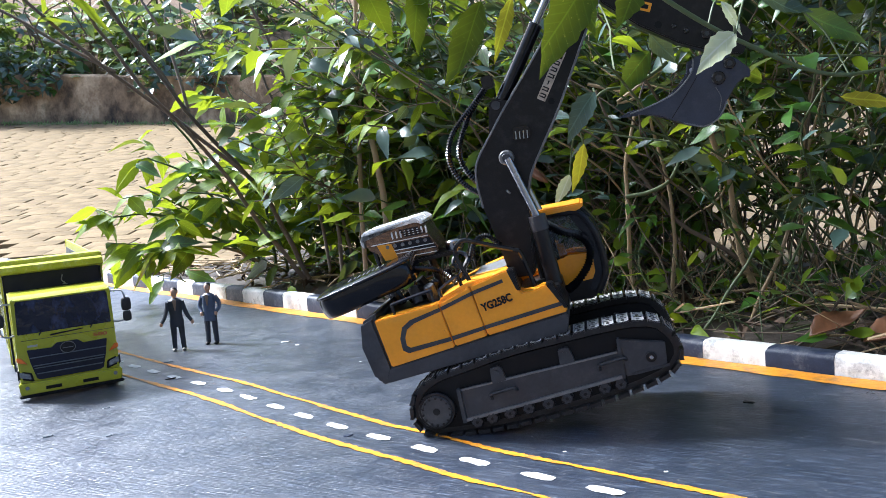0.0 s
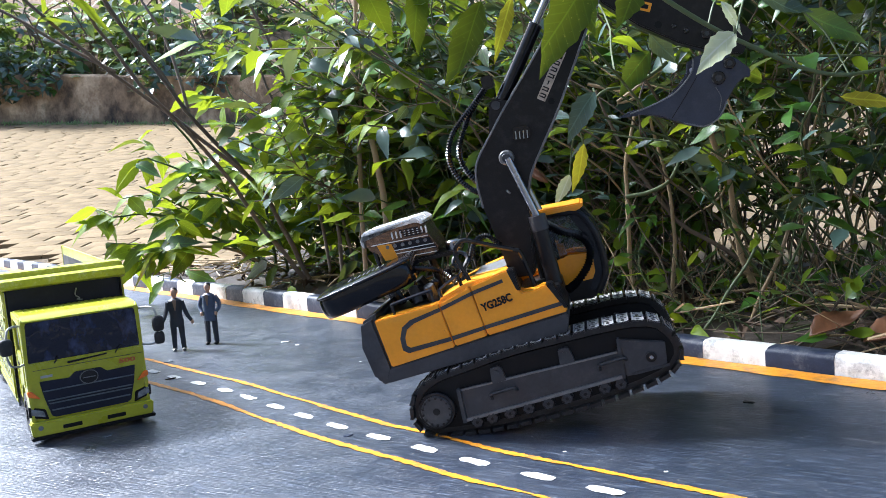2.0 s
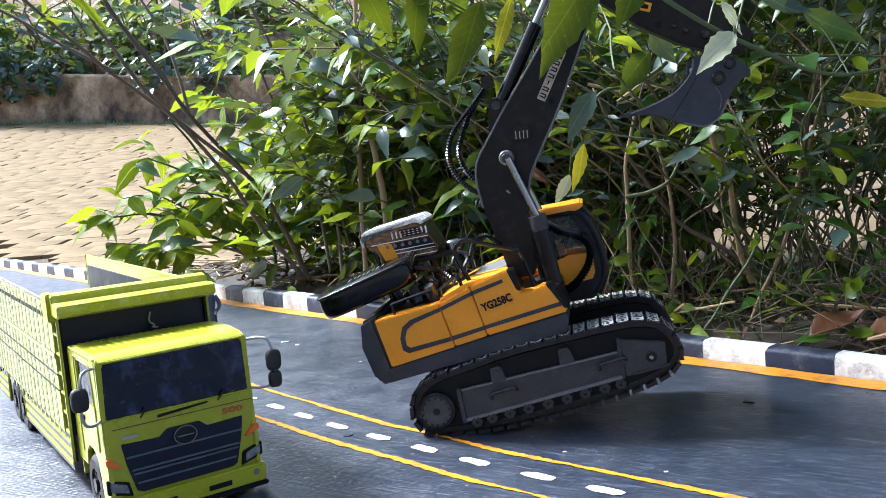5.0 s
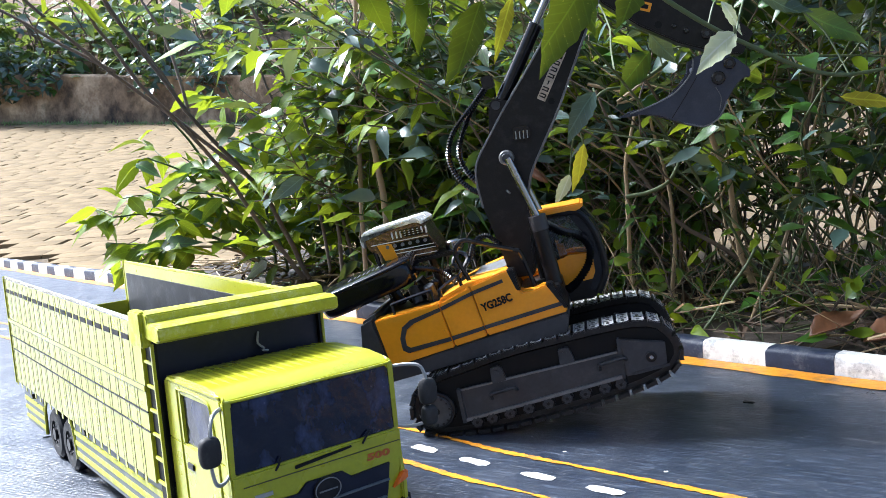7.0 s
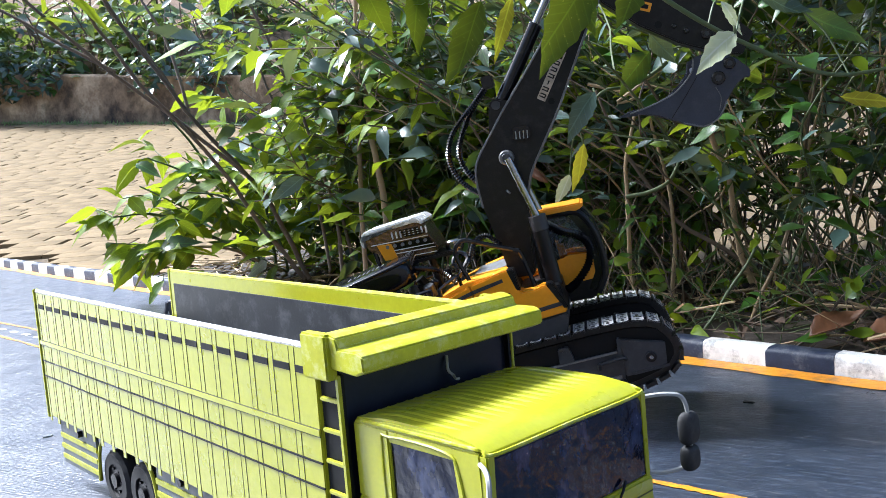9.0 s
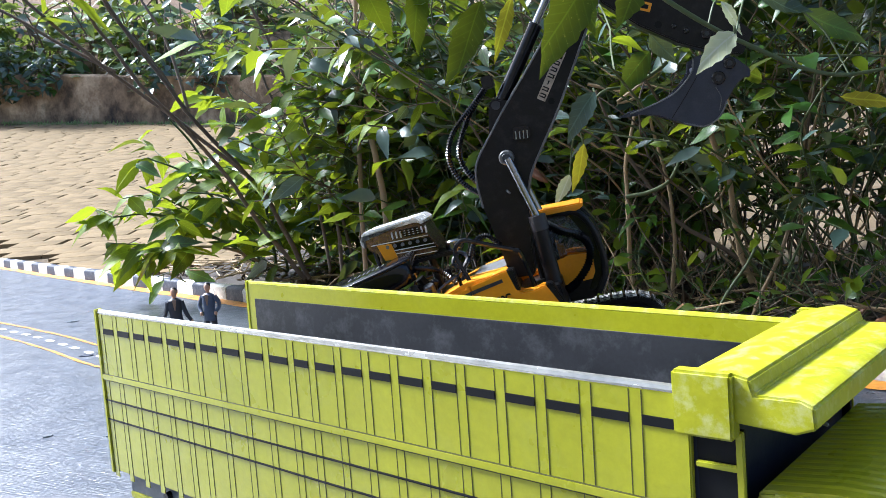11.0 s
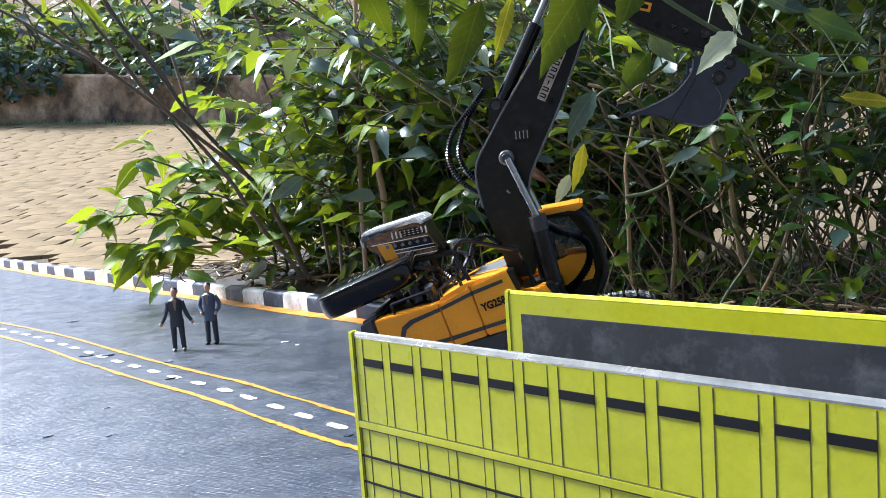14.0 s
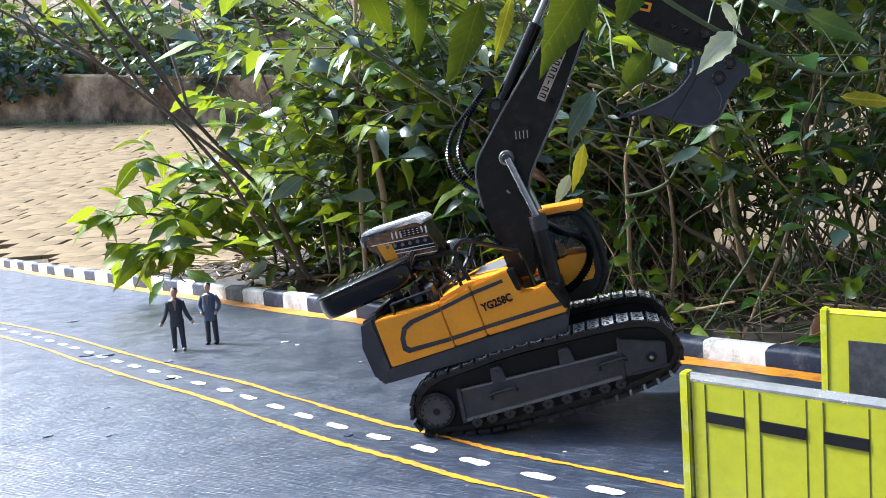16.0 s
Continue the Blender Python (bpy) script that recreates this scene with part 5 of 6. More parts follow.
M_GREEN_STEM = surface("olive_green_stem", (0.075, 0.10, 0.036), 0.6, grain=250, blotch=30, vary=0.35, relief=0.0005, per_object=0.3)
M_LEAF_BRIGHT = leaf_material("bright_green_leaf", (0.035, 0.085, 0.005), (0.17, 0.26, 0.010), 0.48, 0.5, veined=True)
M_LEAF_DEEP = leaf_material("deep_green_leaf", (0.008, 0.034, 0.007), (0.055, 0.145, 0.020), 0.3, 0.28, veined=True)
M_LEAF_DUSKY = leaf_material("dusky_blue_green_leaf", (0.018, 0.045, 0.036), (0.085, 0.14, 0.125), 0.34, 0.16, veined=True)
M_LEAF_YELLOW = leaf_material("yellowing_leaf", (0.30, 0.26, 0.02), (0.50, 0.42, 0.03), 0.45, 0.4, veined=True)
M_LEAF_PALE = leaf_material("pale_grey_green_leaf", (0.66, 0.70, 0.44), (0.76, 0.80, 0.54), 0.5, 0.3, veined=True)
M_LITTER = surface("leaf_litter_brown", (0.085, 0.05, 0.028), 0.7, grain=200, blotch=40, vary=0.6, relief=0.001)
M_LEAF_DRY = surface("dry_brown_leaf", (0.14, 0.055, 0.020), 0.55, grain=200, blotch=40, vary=0.5, relief=0.001)
M_FAR_LEAF = leaf_material("garden_leaf", (0.05, 0.10, 0.045), (0.20, 0.29, 0.12), 0.5, 0.3)
JOINED = {M_LEAF_BRIGHT: leaf_material("bright_green_foliage", (0.035, 0.085, 0.005), (0.17, 0.26, 0.010), 0.48, 0.5), M_LEAF_DEEP: leaf_material("deep_green_foliage", (0.008, 0.034, 0.007), (0.055, 0.145, 0.020), 0.3, 0.28),
          M_LEAF_DUSKY: leaf_material("dusky_foliage", (0.018, 0.045, 0.036), (0.085, 0.14, 0.125), 0.34, 0.16)}
M_SOIL = surface("dark_leaf_litter_soil", (0.035, 0.026, 0.019), 0.9, grain=120, blotch=14, vary=0.5, dust=0.4, dust_color=(0.11, 0.08, 0.05), relief=0.004)


LEAF_T = (0, 0.08, 0.2, 0.35, 0.5, 0.65, 0.8, 0.92, 1)
LEAF_W = (0.04, 0.42, 0.82, 1.0, 0.95, 0.74, 0.42, 0.15, 0.01)


def blade(length, width, rows=10, fold=0.25, droop=0.25, teeth=0.06, seed=0):
    """A pointed, toothed leaf along +x, folded at its midrib and drooping to its tip. Lists of points and faces."""
    rnd = random.Random(seed)
    vs, fs = [], []
    side = rnd.uniform(-0.12, 0.12)
    for k in range(rows + 1):
        t = k / rows
        w = width * 0.5 * float(np.interp(t, LEAF_T, LEAF_W))
        w *= 1 + (teeth if k % 2 else -teeth)
        x = length * t
        z = -droop * length * t * t + 0.04 * length * math.sin(5 * t + seed)
        y = side * length * t * t
        up = fold * w
        vs += [(x - 0.1 * w, y - w, z + up), (x, y, z), (x - 0.1 * w, y + w, z + up)]
    for k in range(rows):
        a = 3 * k
        fs += [(a, a + 1, a + 4, a + 3), (a + 1, a + 2, a + 5, a + 4)]
    return vs, fs


def blade_mesh(name, material, *args, **kw):
    vs, fs = blade(*args, **kw)
    me = bpy.data.meshes.new(name)
    me.from_pydata(vs, [], fs)
    me.materials.append(material)
    me.polygons.foreach_set("use_smooth", [True] * len(me.polygons))
    return me


def leaf_pose(p, way, up, roll=0.0):
    """The pose of a leaf that starts at p and runs along way, its face towards up."""
    x = Vector(way).normalized()
    y = Vector(up).cross(x)
    y = y.normalized() if y.length > 1e-4 else x.orthogonal().normalized()
    z = x.cross(y)
    return Matrix.Translation(p) @ Matrix((x, y, z)).transposed().to_4x4() @ Matrix.Rotation(roll, 4, "X")


class Foliage:
    """Leaves of one shrub: the first ones as single leaves, the rest joined."""

    def __init__(self, root, materials, size, single, seed):
        self.root, self.single, self.rnd = root, single, random.Random(seed)
        self.size, self.count = size, 0
        self.shapes = [blade_mesh("leaf", m, size * s, size * s * w, fold=f, droop=d, seed=k) for k, (m, s, w, f, d) in enumerate(
            [(m, s, w, f, d) for m in materials for s, w, f, d in ((1.0, 0.42, 0.25, 0.25), (0.75, 0.5, 0.4, 0.1), (1.2, 0.38, 0.15, 0.4))])]
        self.materials = materials
        self.joined = {m: ([], []) for m in range(len(materials))}

    def put(self, p, way, up):
        k = self.rnd.randrange(len(self.shapes))
        s = self.rnd.uniform(0.7, 1.2)
        m = leaf_pose(p, way, up, self.rnd.gauss(0, 0.45)) @ Matrix.Diagonal((s, s * self.rnd.uniform(0.85, 1.15), s, 1))
        if self.count < self.single:
            ob = new("leaf", self.shapes[k])
            ob.parent = self.root
            ob.matrix_local = m
        else:
            slot = k // 3
            vs, fs = blade(self.size, self.size * 0.44, rows=6, droop=self.rnd.uniform(0.1, 0.4), seed=k)
            pts, faces = self.joined[slot]
            n = len(pts)
            pts.extend(m @ Vector(v) for v in vs)
            faces.extend(tuple(n + i for i in f) for f in fs)
        self.count += 1

    def done(self):
        for slot, (pts, faces) in self.joined.items():
            if pts:
                me = bpy.data.meshes.new("foliage")
                me.from_pydata([tuple(p) for p in pts], [], faces)
                me.materials.append(JOINED.get(self.materials[slot], self.materials[slot]))
                me.polygons.foreach_set("use_smooth", [True] * len(me.polygons))
                ob = new("foliage", me)
                ob.parent = self.root
                tagged(ob, kind="stuff")


def stem(root, points, r0, r1, material, per=5, n=6):
    pts = smooth_line(points, per)
    k = len(pts) - 1
    pts = [p + Vector((noise.noise(p * 17), noise.noise(p * 17 + Vector((9, 0, 0))), 0)) * 0.006 for p in pts]
    pts[0] = Vector(points[0])
    part("stem", tube(pts, [r0 + (r1 - r0) * i / k for i in range(k + 1)], n), material, root, smooth=60)
    return pts


def twig_leaves(fol, root, start, way, length, count, material, r=0.0012, droop=0.35):
    """A side twig that bends down a little, with leaves set in turn on both sides and one at the tip."""
    rnd = fol.rnd
    way = Vector(way).normalized()
    pts = [start]
    for k in range(5):
        way = (way + Vector((rnd.gauss(0, 0.12), rnd.gauss(0, 0.12), -droop * 0.12 + rnd.gauss(0, 0.08)))).normalized()
        pts.append(pts[-1] + way * length / 5)
    for k in range(count):
        t = 0.15 + 0.85 * k / max(1, count - 1)
        i = min(4, int(t * 5))
        p = pts[i].lerp(pts[i + 1], t * 5 - i)
        d = (pts[i + 1] - pts[i]).normalized()
        side = d.cross(Vector((0, 0, 1)))
        side = side.normalized() if side.length > 0.05 else Vector((1, 0, 0))
        lw = d * rnd.uniform(0.3, 0.8) + side * (1 if k % 2 else -1) * rnd.uniform(0.5, 1.0) + Vector((rnd.gauss(0, 0.25), rnd.gauss(0, 0.25), rnd.uniform(-0.75, 0.25)))
        fol.put(p, lw, Vector((rnd.gauss(0, 0.45), rnd.gauss(-0.25, 0.45), 1)))
    return pts


def shrub(name, label, base, stems, materials, size, single, seed, twigs, per_twig, low, stem_material, reach=0.16, group="roadside shrubs"):
    """stems: lists of points in the world, thickest first. Leaves grow on twigs above the height low."""
    rnd = random.Random(seed)
    root = thing(name, Matrix.Translation(base), label, "shrub", group)
    bx = Vector(base)
    fol = Foliage(root, materials, size, single, seed)
    bits = bmesh.new()
    lines = []
    for k, (pts, r0, r1) in enumerate(stems):
        lines.append(stem(root, [Vector(p) - bx for p in pts], r0, r1, stem_material if k % 3 else rnd.choice([stem_material, M_TAN_STEM]), n=7))
    starts = [(p, ln[min(i + 1, len(ln) - 1)] - ln[max(i - 1, 0)]) for ln in lines for i, p in enumerate(ln) if p.z + bx.z > low]
    for k in range(twigs):
        p, d = rnd.choice(starts)
        a = rnd.uniform(0, 2 * math.pi)
        way = d.normalized() * 0.5 + Vector((math.cos(a), math.sin(a), rnd.uniform(-0.15, 0.5)))
        tube(twig_leaves(fol, root, p, way, reach * rnd.uniform(0.5, 1.3), per_twig, None), 0.0011, 4, bm=bits)
    tagged(part("twig_growth", bits, stem_material, root, smooth=60), kind="stuff")
    fol.done()
    return root


def wild_stems(rnd, base, count, lean, tall, spread, r):
    out = []
    for k in range(count):
        b = Vector(base) + Vector((rnd.gauss(0, 0.06), rnd.gauss(0, 0.05), 0))
        d = Vector((lean[0] + rnd.gauss(0, spread), lean[1] + rnd.gauss(0, spread), 1))
        h = tall * rnd.uniform(0.7, 1.1)
        pts = [b + Vector((d.x * h * t ** 1.3, d.y * h * t ** 1.3, h * t)) + Vector((rnd.gauss(0, 0.045), rnd.gauss(0, 0.045), rnd.gauss(0, 0.02))) * min(1, 2 * t) for t in (0, 0.2, 0.4, 0.6, 0.8, 1.0)]
        out.append((pts, r * rnd.uniform(0.35, 1.1), r * 0.3))
    return out


def build_bed():
    """Soil behind the kerb, as high as the kerb's top, with twigs and litter on it."""
    bm = bmesh.new()
    a, b = nearest_length(KERB, KS, (-0.80, 2.17, 0)), nearest_length(KERB, KS, (2.2, -1.1, 0))
    rows = []
    for k in range(91):
        p, w = at_length(KERB, KS, a + (b - a) * k / 90)
        left = Vector((-w.y, w.x, 0))
        rows.append([bm.verts.new(p + left * o + Vector((0, 0, z + 0.010 * noise.noise((p.x * 9 + o * 7, p.y * 9, o * 9)) * (o > 0.05)))) for o, z in
                     ((0.027, -0.03), (0.0275, 0.013), (0.05, 0.013), (0.12, 0.02), (0.2, 0.027), (0.3, 0.03), (0.42, 0.034), (0.52, 0.03), (0.58, 0.0), (0.64, -0.05))])
    for r1, r2 in zip(rows, rows[1:]):
        for k in range(len(r1) - 1):
            bm.faces.new((r1[k], r1[k + 1], r2[k + 1], r2[k]))
    tagged(part("planting_bed", bm, M_SOIL, None), "dark soil with leaf litter behind the kerb", "soil", kind="structure")
    rnd, bits = random.Random(21), bmesh.new()
    for k in range(420):
        p, w = at_length(KERB, KS, rnd.uniform(a, b - 1.2))
        left = Vector((-w.y, w.x, 0))
        q = p + left * rnd.uniform(0.035, 0.4) + Vector((0, 0, 0.022 + rnd.uniform(0, 0.03)))
        d = Vector((rnd.gauss(0, 1), rnd.gauss(0, 1), rnd.gauss(0, 0.22))).normalized() * rnd.uniform(0.02, 0.12)
        tube([q - d, q + Vector((0, 0, rnd.uniform(0, 0.006))), q + d], rnd.uniform(0.0007, 0.002), 4, bm=bits)
    tagged(part("twig_litter", bits, M_TAN_STEM, None, smooth=60), "dry fallen twigs lying behind the kerb", "twigs", kind="stuff")
    vs, fs = [], []
    for k in range(1100):
        p, w = at_length(KERB, KS, rnd.uniform(a, b - 1.2))
        left = Vector((-w.y, w.x, 0))
        q = p + left * rnd.uniform(0.035, 0.5) + Vector((0, 0, 0.022 + rnd.uniform(0, 0.02)))
        m = leaf_pose(q, (rnd.gauss(0, 1), rnd.gauss(0, 1), rnd.gauss(0, 0.3)), (rnd.gauss(0, 0.5), rnd.gauss(0, 0.5), 1))
        v, f = blade(rnd.uniform(0.014, 0.032), 0.011, rows=4, fold=0.6, droop=rnd.uniform(-0.4, 0.4), seed=k)
        n = len(vs)
        vs += [tuple(m @ Vector(c)) for c in v]
        fs += [tuple(n + i for i in c) for c in f]
    me = bpy.data.meshes.new("leaf_litter")
    me.from_pydata(vs, [], fs)
    me.materials.append(M_LITTER)
    tagged(new("leaf_litter", me), "dry brown fallen leaves behind the kerb", "leaf litter", kind="stuff")


build_bed()


def build_undergrowth():
    """Low tangle of thin living and dead stems with a few small leaves, right behind the kerb."""
    a, b = nearest_length(KERB, KS, (0.0, 1.5, 0)), nearest_length(KERB, KS, (1.1, 0.6, 0))
    for kind, material, count, label, seed in (("tangled_stems", M_TAN_STEM, 120, "tangle of dry tan stems behind the kerb", 61), ("tangled_stems", M_GREEN_STEM, 170, "tangle of thin olive stems behind the kerb", 62), ("tangled_stems", M_BARK, 260, "tangle of thin dark brown stems behind the kerb", 63)):
        rnd, bits = random.Random(seed), bmesh.new()
        root = thing(kind, Matrix(), label, "undergrowth", "undergrowth behind the kerb")
        fol = Foliage(root, [M_LEAF_DEEP, M_LEAF_DEEP, M_LEAF_BRIGHT], 0.028, 0, seed)
        for k in range(count):
            p, w = at_length(KERB, KS, rnd.uniform(a, b))
            left = Vector((-w.y, w.x, 0))
            q = p + left * (0.036 + abs(rnd.gauss(0, 0.12))) + Vector((0, 0, 0.012))
            way = Vector((rnd.gauss(0, 0.7), rnd.gauss(0, 0.5), rnd.uniform(0.15, 1.3))).normalized()
            way += left * max(0, -way.dot(left))
            size = rnd.uniform(0.06, 0.26)
            line = [q]
            for j in range(4):
                way = (way + Vector((rnd.gauss(0, 0.25), rnd.gauss(0, 0.2), rnd.gauss(-0.08, 0.18)))).normalized()
                n = line[-1] + way * size / 4
                n.z = max(n.z, 0.024)
                n += left * max(0.0, 0.034 - (n - p).dot(left))
                line.append(n)
            r = rnd.uniform(0.0005, 0.0015)
            pts = smooth_line(line, 3)
            tube(pts, [r * (1 - 0.6 * i / len(pts)) for i in range(len(pts))], 4, bm=bits)
            for j in range(rnd.choice((0, 1, 2, 4) if material != M_TAN_STEM else (0, 0, 1))):
                c = rnd.choice(pts[len(pts) // 3:])
                fol.put(c, (rnd.gauss(0, 1), rnd.gauss(-0.3, 1), rnd.gauss(0, 0.5)), (rnd.gauss(0, 0.5), rnd.gauss(-0.3, 0.5), 1))
        tagged(part("stem", bits, material, root, smooth=60), kind="stuff")
        fol.done()


build_undergrowth()

# the bright shrub where the road bends, its bare stems leaning out to the open yard
shrub("leaning_shrub", "bright green shrub with long bare brown stems leaning over the kerb", (-0.268, 1.660, 0.044),
      [([(-0.265, 1.660, 0.041), (-0.322, 1.600, 0.208), (-0.350, 1.560, 0.258), (-0.412, 1.460, 0.368), (-0.495, 1.360, 0.539), (-0.516, 1.300, 0.586)], 0.0050, 0.0026),
       ([(-0.274, 1.660, 0.042), (-0.347, 1.620, 0.166), (-0.395, 1.560, 0.277), (-0.476, 1.440, 0.414), (-0.538, 1.360, 0.551), (-0.556, 1.300, 0.598)], 0.0046, 0.0023),
       ([(-0.350, 1.560, 0.258), (-0.453, 1.500, 0.365), (-0.530, 1.420, 0.449), (-0.617, 1.360, 0.549), (-0.665, 1.300, 0.598)], 0.0040, 0.0022),
       ([(-0.512, 1.430, 0.437), (-0.590, 1.400, 0.487), (-0.664, 1.380, 0.539), (-0.711, 1.360, 0.565)], 0.0030, 0.0018),
       ([(-0.417, 1.480, 0.370), (-0.458, 1.420, 0.466), (-0.499, 1.380, 0.534), (-0.515, 1.360, 0.592)], 0.0034, 0.0020),
       ([(-0.447, 1.600, 0.375), (-0.476, 1.620, 0.494), (-0.524, 1.640, 0.594), (-0.549, 1.660, 0.663)], 0.0034, 0.0020)],
      [M_LEAF_BRIGHT], 0.085, 0, 3, 3, 3, 0.5, M_BARK, 0.1)
shrub("broadleaf_shrub", "bright green broad-leaved shrub beside the road bend", (-0.388, 1.850, 0.056),
      [([(-0.389, 1.850, 0.044), (-0.440, 1.860, 0.171), (-0.508, 1.850, 0.311), (-0.545, 1.800, 0.384)], 0.0045, 0.002), ([(-0.377, 1.850, 0.043), (-0.483, 1.820, 0.128), (-0.578, 1.760, 0.188), (-0.648, 1.700, 0.192)], 0.004, 0.0015),
       ([(-0.365, 1.850, 0.042), (-0.383, 1.900, 0.202), (-0.405, 1.900, 0.353), (-0.443, 1.900, 0.455)], 0.004, 0.002), ([(-0.343, 1.800, 0.046), (-0.447, 1.760, 0.107), (-0.550, 1.720, 0.119), (-0.616, 1.700, 0.127)], 0.004, 0.0015),
       ([(-0.430, 1.860, 0.145), (-0.523, 1.800, 0.265), (-0.588, 1.760, 0.305)], 0.003, 0.0015), ([(-0.420, 1.860, 0.120), (-0.508, 1.800, 0.180), (-0.613, 1.780, 0.249)], 0.003, 0.0015),
       ([(-0.322, 1.750, 0.050), (-0.341, 1.720, 0.148), (-0.421, 1.700, 0.212), (-0.492, 1.680, 0.230)], 0.003, 0.0015)],
      [M_LEAF_BRIGHT, M_LEAF_BRIGHT, M_LEAF_DEEP], 0.072, 290, 4, 48, 6, 0.05, M_GREEN_STEM, 0.13)
shrub("thin_stemmed_shrub", "green shrub with thin upright grey-brown stems", (-0.188, 1.600, 0.058),
      [([(-0.192, 1.600, 0.053), (-0.198, 1.600, 0.176), (-0.244, 1.580, 0.378), (-0.306, 1.550, 0.559), (-0.318, 1.500, 0.617)], 0.0040, 0.0022), ([(-0.217, 1.620, 0.058), (-0.227, 1.620, 0.178), (-0.250, 1.600, 0.296), (-0.301, 1.600, 0.415), (-0.322, 1.600, 0.509)], 0.0034, 0.0018),
       ([(-0.178, 1.660, 0.055), (-0.191, 1.660, 0.216), (-0.197, 1.660, 0.380), (-0.193, 1.660, 0.513), (-0.194, 1.660, 0.634)], 0.0038, 0.0022)],
      [M_LEAF_BRIGHT, M_LEAF_DEEP], 0.064, 250, 8, 17, 6, 0.2, M_BARK, 0.16)
shrub("tan_stemmed_shrub", "shrub with smooth tan forked stem behind the excavator", (-0.094, 1.500, 0.092),
      [([(-0.088, 1.560, 0.086), (-0.061, 1.560, 0.156), (-0.050, 1.560, 0.248), (-0.034, 1.560, 0.339), (-0.027, 1.560, 0.479), (-0.023, 1.560, 0.587)], 0.0050, 0.0030), ([(-0.101, 1.500, 0.242), (-0.080, 1.500, 0.309), (-0.068, 1.500, 0.386), (-0.045, 1.500, 0.528)], 0.0036, 0.002),
       ([(-0.025, 1.500, 0.086), (-0.002, 1.500, 0.234), (0.039, 1.500, 0.377), (0.080, 1.500, 0.518)], 0.004, 0.002)],
      [M_LEAF_DEEP, M_LEAF_BRIGHT, M_LEAF_DUSKY], 0.056, 300, 9, 48, 6, 0.16, M_TAN_STEM, 0.16)

# the dense thicket behind the excavator and along the kerb
THICKET = [((-0.028, 1.550, 0.050), 30), ((0.070, 1.450, 0.054), 31), ((0.157, 1.380, 0.037), 32), ((0.234, 1.300, 0.033), 33), ((0.292, 1.220, 0.015), 34), ((0.336, 1.150, 0.007), 35), ((0.387, 1.120, 0.000), 36), ((0.431, 1.080, -0.004), 37), ((0.475, 1.050, -0.009), 38), ((0.523, 1.020, -0.014), 39)]
for base, seed in THICKET:
    rnd = random.Random(seed)
    b = (base[0] + rnd.uniform(-0.03, 0.06), base[1] + rnd.uniform(0, 0.14), 0.02)
    far = seed < 33
    greens = [M_LEAF_DEEP, M_LEAF_BRIGHT, M_LEAF_DUSKY, M_LEAF_DEEP] if far else [M_LEAF_DEEP, M_LEAF_DUSKY, M_LEAF_DEEP, M_LEAF_DUSKY, M_LEAF_DEEP, M_LEAF_BRIGHT]
    stems = wild_stems(rnd, b, 11 if far else 19, (-0.05, -0.05), 0.55 if seed < 35 else 0.72, 0.28 if seed < 32 else 0.6, 0.0027 if far else 0.0021)
    shrub("thicket_shrub", "dark green shrub with many tangled thin stems behind the kerb", b, stems,
          greens, 0.048 if far else 0.035, 220, seed, 115 if far else 105 if seed < 35 else 85, 6, 0.10 if far else 0.05 if seed < 35 else 0.12, M_GREEN_STEM if seed % 2 else M_BARK, 0.15)
for k, b in enumerate(((-0.224, 1.900, 0.023), (-0.140, 1.800, 0.029), (-0.067, 1.750, 0.029), (0.014, 1.650, 0.034), (0.127, 1.700, 0.019), (0.233, 1.650, 0.016), (0.322, 1.600, 0.014))):
    rnd = random.Random(200 + k)
    b = (b[0], b[1], 0.02)
    shrub("low_shrub", "low dense dark green undergrowth shrub", b, wild_stems(rnd, b, 9, (0, -0.1), 0.36, 0.4, 0.003), [M_LEAF_BRIGHT, M_LEAF_DUSKY, M_LEAF_BRIGHT, M_LEAF_DEEP], 0.052, 60, 200 + k, 100, 6, -0.1, M_GREEN_STEM, 0.16)
for k in range(20):
    rnd = random.Random(300 + k)
    u = k / 19
    b = (0.12 + 1.9 * u + rnd.uniform(-0.1, 0.1), 1.85 - 0.95 * u + rnd.uniform(-0.15, 0.35), -0.03)
    shrub("back_shrub", "dark dense shrub deep in the planting", b, wild_stems(rnd, b, 10, (0, -0.05), 0.5, 0.5, 0.004), [M_LEAF_DEEP, M_LEAF_DEEP, M_LEAF_DUSKY], 0.052, 0, 300 + k, 64 if k < 3 else 40, 6, 0.06 if k < 3 else 0.26 if k < 8 else 0.34, M_BARK, 0.2)


# a dark branch that arches over the bucket from the right
shrub("arching_shrub", "dark green shrub arching over the digging bucket", (0.86, 1.05, -0.03),
      [([(0.86, 1.05, -0.03), (0.82, 1.04, 0.22), (0.70, 1.0, 0.40), (0.52, 0.97, 0.455), (0.34, 0.95, 0.46)], 0.006, 0.003), ([(0.82, 1.04, 0.22), (0.74, 0.92, 0.38), (0.60, 0.86, 0.43), (0.42, 0.84, 0.43)], 0.005, 0.002),
       ([(0.70, 1.0, 0.40), (0.62, 1.12, 0.47), (0.46, 1.2, 0.52), (0.26, 1.2, 0.53)], 0.004, 0.002),
       # top stem out of view, added to shade the bucket and boom
       ([(0.82, 1.04, 0.22), (0.78, 0.86, 0.50), (0.55, 0.72, 0.58), (0.25, 0.66, 0.60), (0.05, 0.66, 0.60)], 0.005, 0.002)],
      [M_LEAF_DEEP, M_LEAF_DEEP, M_LEAF_DUSKY], 0.075, 150, 77, 150, 6, 0.36, M_BARK, 0.13)


